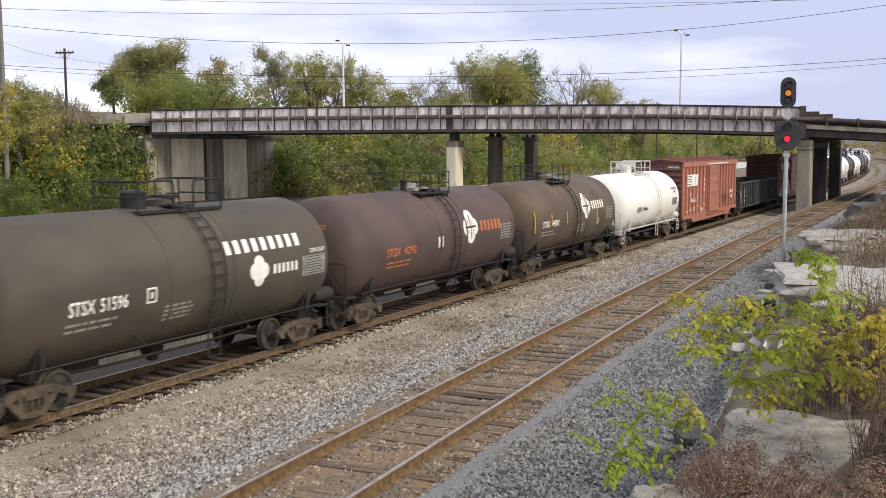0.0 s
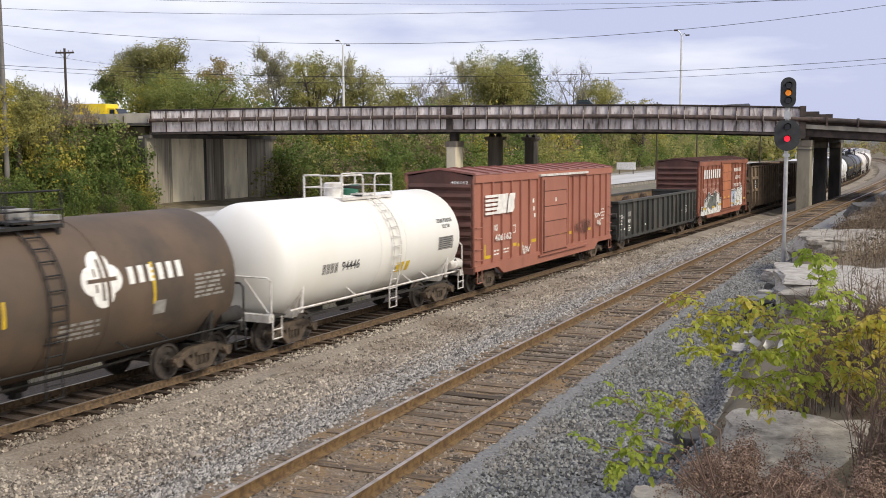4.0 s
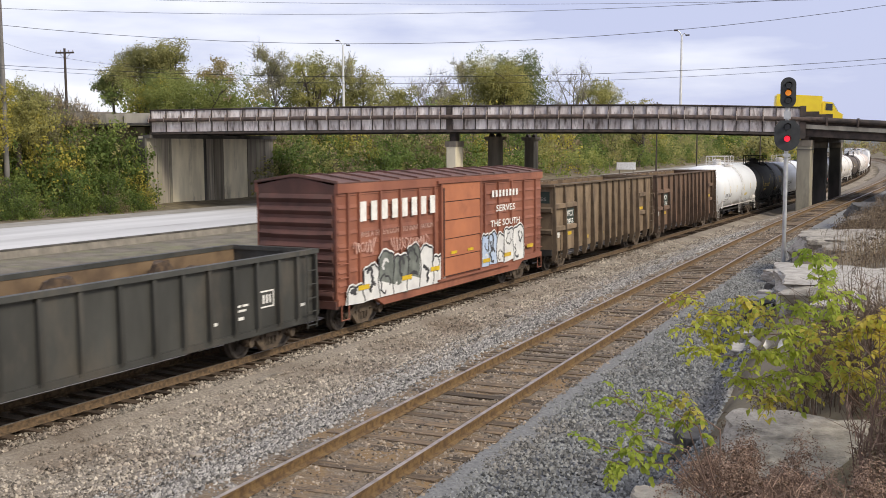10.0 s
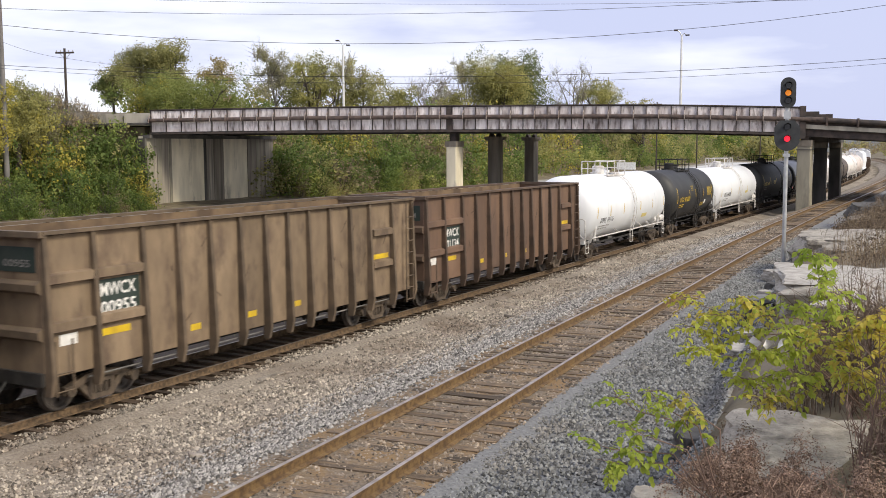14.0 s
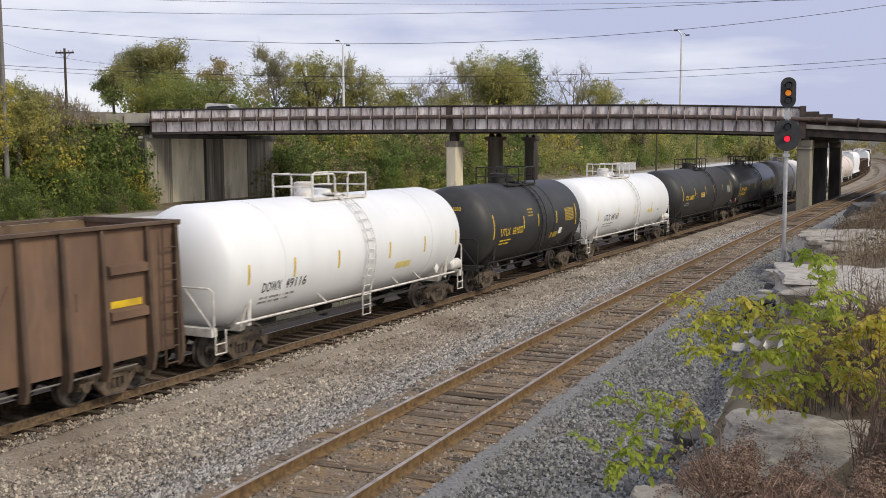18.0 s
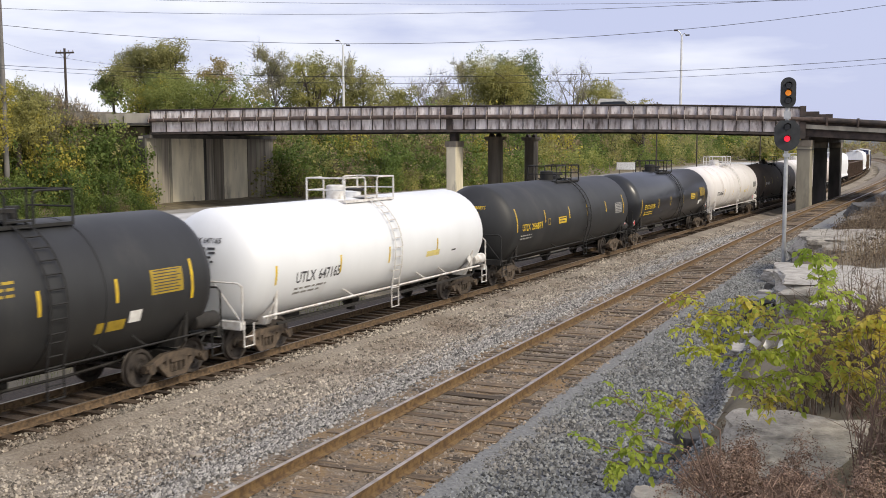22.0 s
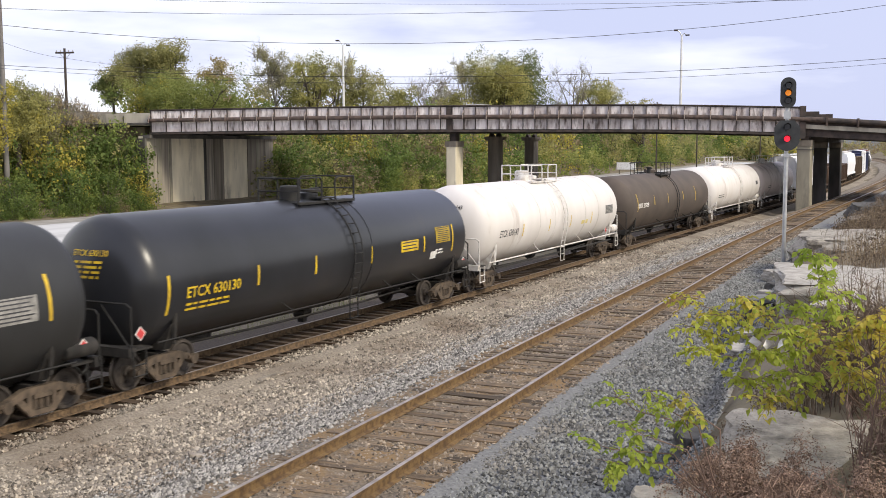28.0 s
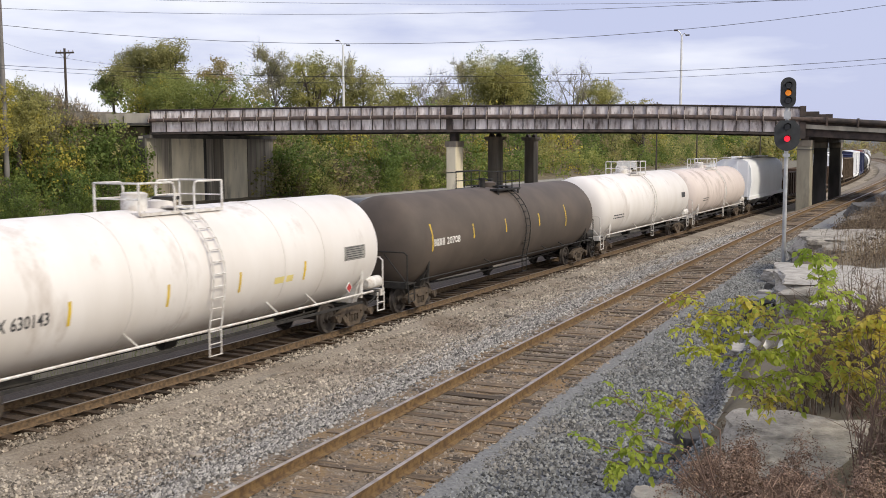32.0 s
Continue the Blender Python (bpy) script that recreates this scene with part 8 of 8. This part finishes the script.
ROOT = (16.5, 11.9, 2.45)
TIPS = [(15.21, 8.35, 4.12), (15.25, 8.45, 3.85), (15.35, 8.4, 3.66), (15.5, 8.5, 3.95), (15.62, 8.6, 4.1), (15.75, 8.5, 3.7), (15.55, 8.6, 3.4),
        (15.95, 8.7, 4.15), (16.2, 8.71, 4.51), (16.25, 8.7, 4.25), (16.0, 8.65, 3.85), (16.3, 8.7, 3.8), (16.55, 8.7, 3.98), (16.72, 8.6, 4.05), (16.85, 8.7, 3.8),
        (16.5, 8.8, 3.5), (16.8, 8.9, 3.35), (16.05, 8.7, 3.45), (15.8, 8.6, 3.25)]
bush("leafy_bush", ROOT, [EYE + (Vector(q) - EYE) * 1.13 for q in TIPS], 22, 0.069, 5, "sprawling bush with green and yellow autumn leaves")
bush("leafy_bush", (15.7, 8.3, 2.3), [(14.78, 8.0, 3.32), (14.62, 7.75, 2.96), (14.75, 7.7, 2.84), (14.9, 7.85, 3.12), (15.05, 8.05, 3.38), (15.3, 8.15, 3.36)], 10, 0.066, 6, "low arching branches with green leaves")


def weeds(name, boxes, n, h, material, seed, label, fork=4):
    """Thin dry stalks with fine side twigs."""
    rng = np.random.default_rng(seed)
    mb = MB()
    for k in range(n):
        x0, x1, y0, y1 = boxes[k % len(boxes)]
        x, y = rng.uniform(x0, x1), rng.uniform(y0, y1)
        z = ground_z(x, y)
        hh = h * rng.uniform(0.5, 1.2)
        top = Vector((x + rng.normal() * 0.12 * hh, y + rng.normal() * 0.12 * hh, z + hh))
        b = Vector((x, y, z - 0.05))
        mb.tube([b, b.lerp(top, 0.5) + Vector((rng.normal() * 0.03, rng.normal() * 0.03, 0)), top], [0.006, 0.005, 0.002], 3, False)
        for j in range(fork):
            q = b.lerp(top, rng.uniform(0.3, 0.95))
            e = q + Vector((rng.normal() * 0.13 * hh, rng.normal() * 0.13 * hh, rng.uniform(0.04, 0.22) * hh))
            mb.tube([q, e], [0.004, 0.0015], 3, False)
    return tagged(part(name, mb, material, smooth=False), label, "weeds", kind="stuff")


weeds("dry_weeds", [(14.7, 16.0, 7.2, 9.0), (15.2, 16.6, 7.2, 8.5), (14.9, 15.5, 8.0, 9.2), (15.9, 16.4, 7.6, 8.6)], 480, 0.42, M_weed, 1, "reddish dry weed stalks in front of the rocks", 9)
def weed_heads(name, mounds, n, size, material, seed, label, clumps=26, wide=0.16):
    """A haze of tiny dry seed heads and leaves over the stalks."""
    rng = np.random.default_rng(seed)
    cs, rs = [], []
    for x0, x1, y0, y1, hh in mounds:
        for _ in range(clumps):
            x, y = rng.uniform(x0, x1), rng.uniform(y0, y1)
            cs.append((x, y, ground_z(x, y) + hh * rng.uniform(0.15, 1.0)))
            rs.append(wide)
    return tagged(part(name, leaves(rng, cs, rs, n, size), material, smooth=False), label, "weeds", kind="stuff")


weed_heads("weed_heads", [(15.05, 15.95, 8.0, 9.0, 0.68), (15.3, 16.3, 7.6, 8.6, 0.5), (15.1, 15.8, 8.6, 9.5, 0.68), (15.9, 16.8, 7.8, 8.6, 0.34), (15.6, 16.2, 8.6, 9.3, 0.5)], 60000, 0.0115, M_weed, 11, "reddish-brown seed heads of dry weeds")
weed_heads("brush_haze", [(15.7, 17.3, 11.8, 12.8, 1.0), (16.1, 17.6, 12.0, 13.4, 1.2)], 12000, 0.014, M_brush, 12, "brown dry undergrowth below the bush")
weeds("undergrowth", [(15.6, 17.6, 11.7, 13.4)], 220, 1.3, M_brush, 9, "dark brown bare stems below the bush", 9)
weeds("tall_weeds", [(16.65, 17.2, 8.8, 10.2), (15.8, 17.2, 11.7, 14)], 90, 1.3, M_stem, 2, "tall bare brown weed stems", 8)
weeds("dark_stems", [(16.55, 17.25, 8.3, 9.8), (16.7, 17.3, 9.6, 10.8)], 110, 1.0, M_stem, 21, "dark bare stems beside the rock", 8)
weed_heads("low_brush", [(14.7, 16.2, 11.6, 13.2, 0.5), (14.6, 15.6, 10.6, 12.2, 0.35), (16.5, 17.4, 8.6, 10.2, 0.4)], 9000, 0.016, M_brush, 22, "low brown litter and brush round the rock")
weeds("bank_brush", [(12.5, 17.5, 36, 44), (12.2, 16.5, 46, 62), (14.0, 18.5, 23, 30), (13, 17, 28, 40)], 520, 0.8, M_brush, 17, "brown bare brush among the slabs", 6)
weed_heads("brown_brush", [(13.4, 18.5, 43, 56, 0.8), (12.4, 17.5, 56, 76, 1.0), (12.2, 17.5, 76, 110, 1.3), (14.3, 18.5, 29, 35, 0.5), (13.0, 15.0, 41, 45, 0.5), (11.9, 13.6, 46, 60, 0.35)], 42000, 0.034, M_brush, 27, "brown dry brush covering the bank", 46, 0.5)
weeds("brush_stems", [(13.4, 18.5, 43, 56), (12.4, 17.5, 56, 76), (12.4, 17.5, 70, 100)], 1100, 1.2, M_brush, 28, "brown bare stems in the bank's brush", 6)
weeds("dry_grass", [(13.2, 18.0, 29, 36), (12.6, 17.0, 42, 50), (12.2, 17.0, 54, 80), (15.0, 18.5, 15, 20)], 1500, 0.7, M_straw, 3, "straw-coloured dry grass and brush on the bank", 3)
M_grass = mat("green_straw_grass", (0.27, 0.29, 0.1), 0.95, dark=(0.16, 0.18, 0.06), scale=6, rand=0.4, island=True)
weeds("verge_grass", [(-8, -3.0, 10, 34), (-13, -4, 10, 35), (-16, -4.5, 30, 70)], 3900, 0.3, M_grass, 14, "green-yellow grass between track and road", 3)
weeds("roadside_grass", [(-16, -5, 20, 70), (-16, -10, 30, 90)], 1300, 0.55, M_straw, 4, "dry grass between track and road", 3)

# ---- litter ----
for x, y, z, a_ in ((15.62, 9.55, 3.55, 20), (15.72, 9.6, 3.52, 70), (15.84, 9.6, 3.54, 130)):
    mb = MB().quad((-0.05, 0, -0.03), (0.05, 0.01, -0.035), (0.055, -0.005, 0.03), (-0.04, 0.012, 0.035)).quad((0.055, -0.005, 0.03), (-0.04, 0.012, 0.035), (-0.03, -0.04, 0.05), (0.04, -0.045, 0.045))
    tagged(part("plastic_scrap", mb, M_let_w, at=pose(x, y, z, 15, 30, a_), smooth=False), "torn white plastic scrap caught in the bush", "litter", "scraps in the bush")
M_timber = mat("grey_timber_scrap", (0.36, 0.32, 0.275), 0.95, dark=(0.13, 0.11, 0.09), scale=5, rand=0.45, bump=0.4)
for x, y, l_, a_ in ((2.12, 20.3, 1.5, 94), (3.3, 41.0, 0.9, 40), (3.2, 46.0, 0.8, 75), (4.6, 36.5, 0.7, 30), (5.2, 44.0, 0.8, 55), (4.4, 52.0, 0.9, 68), (2.9, 33.0, 0.5, 20), (4.9, 21.0, 0.3, 15), (5.3, 25.5, 0.35, 80), (4.6, 28.0, 0.4, 50), (3.9, 30.5, 0.3, 10), (5.0, 33.5, 0.45, 70), (3.6, 37.0, 0.4, 35), (4.3, 40.0, 0.5, 60), (3.8, 49.0, 0.6, 25), (5.4, 13.6, 0.25, 40)):
    mb = MB().box(-l_ / 2, l_ / 2, -0.05, 0.05, 0, 0.06)
    mb.v = [(p + rnd.uniform(-0.03, 0.03), q + rnd.uniform(-0.02, 0.02), r + rnd.uniform(-0.01, 0.02)) for p, q, r in mb.v]
    ob = part("timber_scrap", mb, M_timber, at=pose(x, y, gz(x, y) + 0.09, 0, 3, a_), smooth=False)
    tagged(ob, "splintered scrap of old timber on the gravel", "timber", "scraps on the gravel")

# ---- roadside kerb, sign board ----
M_barrier = mat("brown_grey_concrete", (0.26, 0.235, 0.2), 0.95, dark=(0.16, 0.145, 0.125), scale=1.2, bump=0.3)
bar = thing("kerb_1", "low stained concrete barrier along the near road edge", "barrier", kind="structure")
part("kerb", sweep(MB(), [(-0.2, -0.3), (0.25, -0.3), (0.14, 0.32), (-0.1, 0.32)], [(-25.4 + train_x(y), y) for y in range(-60, 330, 6)], 0), M_barrier, bar)
part("cap", sweep(MB(), [(-0.13, 0.322), (0.16, 0.322), (0.16, 0.4), (-0.13, 0.4)], [(-25.4 + train_x(y), y) for y in range(-60, 330, 6)], 0), M_conc_dk, bar, "dark top edge")
sb = thing("roadside_sign", "white board on posts beside the distant road", "sign", at=pose(-44.0, 195.0, 0))
part("board", MB().box(-1.9, 1.9, -0.05, 0.05, 0.9, 2.3), M_let_w, sb)
for q in (-1.4, 1.4):
    part("post", MB().box(q - 0.06, q + 0.06, 0.05, 0.15, -0.3, 2.2), M_pole, sb)

# ---- distance ----
M_hill = mat("hazy_wooded_hill", (0.24, 0.26, 0.29), 0.95, dark=(0.15, 0.165, 0.18), scale=0.035)
hill = MB()
for k in range(61):
    w = radians(-75 + 2.5 * k)
    for q, hh in ((0, -20), (0.02, 18 + 16 * noise.noise((k * 0.23, 0, 0)) + 5 * noise.noise((k * 0.9, 3, 0))), (0.5, 30 + 14 * noise.noise((k * 0.2, 5, 0)))):
        d = 900 * (1 + q)
        hill.v.append((d * math.sin(w), d * math.cos(w), hh))
for k in range(60):
    for j in range(2):
        a = 3 * k + j
        hill.f.append((a, a + 3, a + 4, a + 1))
tagged(part("backdrop", hill, M_hill), "hazy wooded hills on the horizon", "hills", kind="structure")

# ---- traffic on the bridge ----
M_truck_y = mat("yellow_truck_paint", (0.9, 0.68, 0.03), 0.4, dark=(0.84, 0.6, 0.03), scale=2)
M_glass = mat("dark_window_glass", (0.02, 0.025, 0.03), 0.08)
M_car_w = mat("white_car_paint", (0.75, 0.74, 0.7), 0.3)
M_car_g = mat("dark_green_car_paint", (0.03, 0.05, 0.05), 0.3)
M_car_s = mat("silver_grey_car_paint", (0.2, 0.21, 0.23), 0.3, 0.3)
M_tyre = mat("tyre_rubber", (0.02, 0.02, 0.02), 0.85)


def road_wheel(parent, x, y, r):
    w = part("wheel", MB().tube([(0, -0.11, 0), (0, 0.11, 0)], r, 16), M_tyre, parent, at=pose(x, y, r))
    part("rim", MB().tube([(0, -0.12, 0), (0, 0.12, 0)], r * 0.58, 12), M_galv, w)


def box_truck():
    ob = thing("box_truck", "yellow box truck crossing the bridge", "truck")
    part("cargo_box", MB().prism([(-2.6, 0.85), (0.95, 0.85), (0.95, 2.5), (0.87, 2.56), (-2.52, 2.56), (-2.6, 2.5)], "y", -1.15, 1.15), M_truck_y, ob)
    part("cab", MB().prism([(1.0, 0.5), (2.6, 0.5), (2.65, 1.2), (2.2, 1.42), (1.75, 2.12), (1.0, 2.16)], "y", -1.0, 1.0), M_truck_y, ob)
    part("windscreen", MB().prism([(2.18, 1.46), (1.78, 2.08), (1.82, 2.1), (2.24, 1.46)], "y", -0.9, 0.9), M_glass, ob)
    for s in (-1, 1):
        part("side_window", MB().box(1.25, 1.8, *sorted((s * 1.0, s * 1.01)), 1.45, 2.0), M_glass, ob)
    part("chassis", MB().box(-2.5, 2.5, -0.5, 0.5, 0.45, 0.85), M_under, ob)
    for x in (-1.6, 1.9):
        for s in (-1, 1):
            road_wheel(ob, x, s * 0.95, 0.42)
    return ob


def motor_car(name, label, paint, pickup=False, drop=0.0):
    """drop: how much lower the roof is than 1.74 m."""
    ob = thing(name, label, "car")
    part("body", MB().prism([(-2.3, 0.35), (2.3, 0.35), (2.35, 0.75), (1.2, 0.98), (-2.25, 1.02), (-2.35, 0.7)], "y", -0.88, 0.88), paint, ob)
    cab = [(-0.5, 1.0), (1.3, 0.98), (0.6, 1.62), (-0.35, 1.64)] if pickup else [(-1.9, 1.0), (1.35, 0.97), (0.6, 1.72 - drop), (-1.5, 1.74 - drop)]
    part("cabin", MB().prism(cab, "y", -0.74, 0.74), paint, ob)
    for s in (-1, 1):
        q = [(cab[0][0] + 0.25, 1.06), (cab[1][0] - 0.3, 1.04), (cab[2][0] - 0.1, cab[2][1] - 0.16), (cab[3][0] + 0.08, cab[3][1] - 0.16)]
        part("side_window", MB().prism(q, "y", *sorted((s * 0.74, s * 0.75))), M_glass, ob)
    for a, b in ((0, 3), (1, 2)):
        p, q = Vector((cab[a][0], 0, cab[a][1])), Vector((cab[b][0], 0, cab[b][1]))
        d = Vector((0.02 if a else -0.02, 0, 0.012))
        lo, hi = p.lerp(q, 0.12) + d, p.lerp(q, 0.85) + d
        part("windscreen", MB().quad((lo.x, -0.66, lo.z), (lo.x, 0.66, lo.z), (hi.x, 0.62, hi.z), (hi.x, -0.62, hi.z)), M_glass, ob)
    top = [(-0.42, 1.58), (0.68, 1.56), (0.58, 1.66), (-0.34, 1.68)] if pickup else [(-1.72, 1.5 - drop), (0.45, 1.6 - drop), (0.6, 1.74 - drop), (-1.5, 1.82 - drop)]
    part("roof", MB().prism(top, "y", -0.76, 0.76), paint, ob)
    for x in (-1.4, 1.45):
        for s in (-1, 1):
            road_wheel(ob, x, s * 0.8, 0.33)
    return ob


yellow_truck = box_truck()
white_car = motor_car("hatchback", "white hatchback crossing the bridge", M_car_w, drop=0.1)
pickup = motor_car("pickup_truck", "dark green pickup truck leaving the bridge", M_car_g, True)


silver_car = motor_car("hatchback", "silver-grey hatchback coming onto the bridge", M_car_s, drop=0.25)
pale_car = motor_car("saloon_car", "white saloon car leaving the bridge", M_car_w, drop=0.36)


def on_bridge(a, lane=4.0, turn=0):
    p = Vector((-50, 71.5, 0)) + a * E_A + lane * E_N
    if a < END_A:
        return pose(p.x, p.y, 7.56 + camber(a) if a > 4 else 7.1 + (0.115 + camber(4) / 4) * a if a > 0 else 7.1 if a > -16 else max(7.2, gz(p.x, p.y) + 0.1), 0, 0, 14.28 + turn)
    return pose(p.x, p.y, max(7.17 + down(a), gz(p.x, p.y) + 0.1), 0, math.degrees(math.atan2(down(a - 0.5) - down(a + 0.5), 1)) if a < 72 and not turn else 0, 14.28 + turn)


# ---- what moves ----
def travel(t):
    """Metres that the train has gone at t: it slows a little."""
    return 6.4802 * t - 0.028 * (t - 16) ** 2


def car_pose(u, tc):
    ax, ay, _ = train_at(u - tc)
    bx, by, _ = train_at(u + tc)
    return pose((ax + bx) / 2, (ay + by) / 2, 0, 0, 0, math.degrees(math.atan2(-(bx - ax), by - ay)))


def motions():
    for ob, uc, tc in CARS:
        walk(ob, [(t, car_pose(uc - travel(t), tc)) for t in range(0, 33)])
    for ob, t0, a0, v, lane in ((white_car, 19.0, 15.2, 8.95, 2.7), (pickup, 6.0, 60.3, 10.7, 4.0), (silver_car, 2.9, 59.6, -7.5, 8.0), (pale_car, 31.0, 59.6, 9.9, 6.0)):
        walk(ob, [(t * 0.5, on_bridge(a0 + v * (t * 0.5 - t0), lane, 180 if v < 0 else 0)) for t in range(0, 65)])
    # the truck slows towards the ramp
    went = [(0.0, -51.5), (6.0, 15.1), (8.0, 37.1), (9.0, 47.4), (10.0, 57.2), (11.0, 66.4), (32.0, 240.0)]
    walk(yellow_truck, [(t * 0.5, on_bridge(lerp(t * 0.5, went), 4.0)) for t in range(0, 65)])
    for ob, k, i in WHEELS:
        car_u = CARS[i][1]
        # turning is keyed while the car is in front of the camera; 75 degrees from row to row
        rows, t, ang = [(0.0, pose(0, k, WHEEL_R))], 0.0, 0.0
        step = radians(75) * WHEEL_R
        seen = [q * 0.1 for q in range(0, 321) if -2 < car_u - travel(q * 0.1) < 110]
        if seen:
            t0, t1 = seen[0], seen[-1]
            n = int((travel(t1) - travel(t0)) / step)
            t = t0
            if t0 > 0:
                rows.append((t0, pose(0, k, WHEEL_R)))
            for q in range(1, n + 1):
                t += step / (6.4802 - 0.056 * (t - 16))
                if t >= 31.95:
                    break
                ang += 75
                rows.append((t, pose(0, k, WHEEL_R, ang, 0, 0)))
        rows.append((32.0, pose(0, k, WHEEL_R, ang + (60 if t > 31 else 0), 0, 0)))
        walk(ob, rows)


motions()
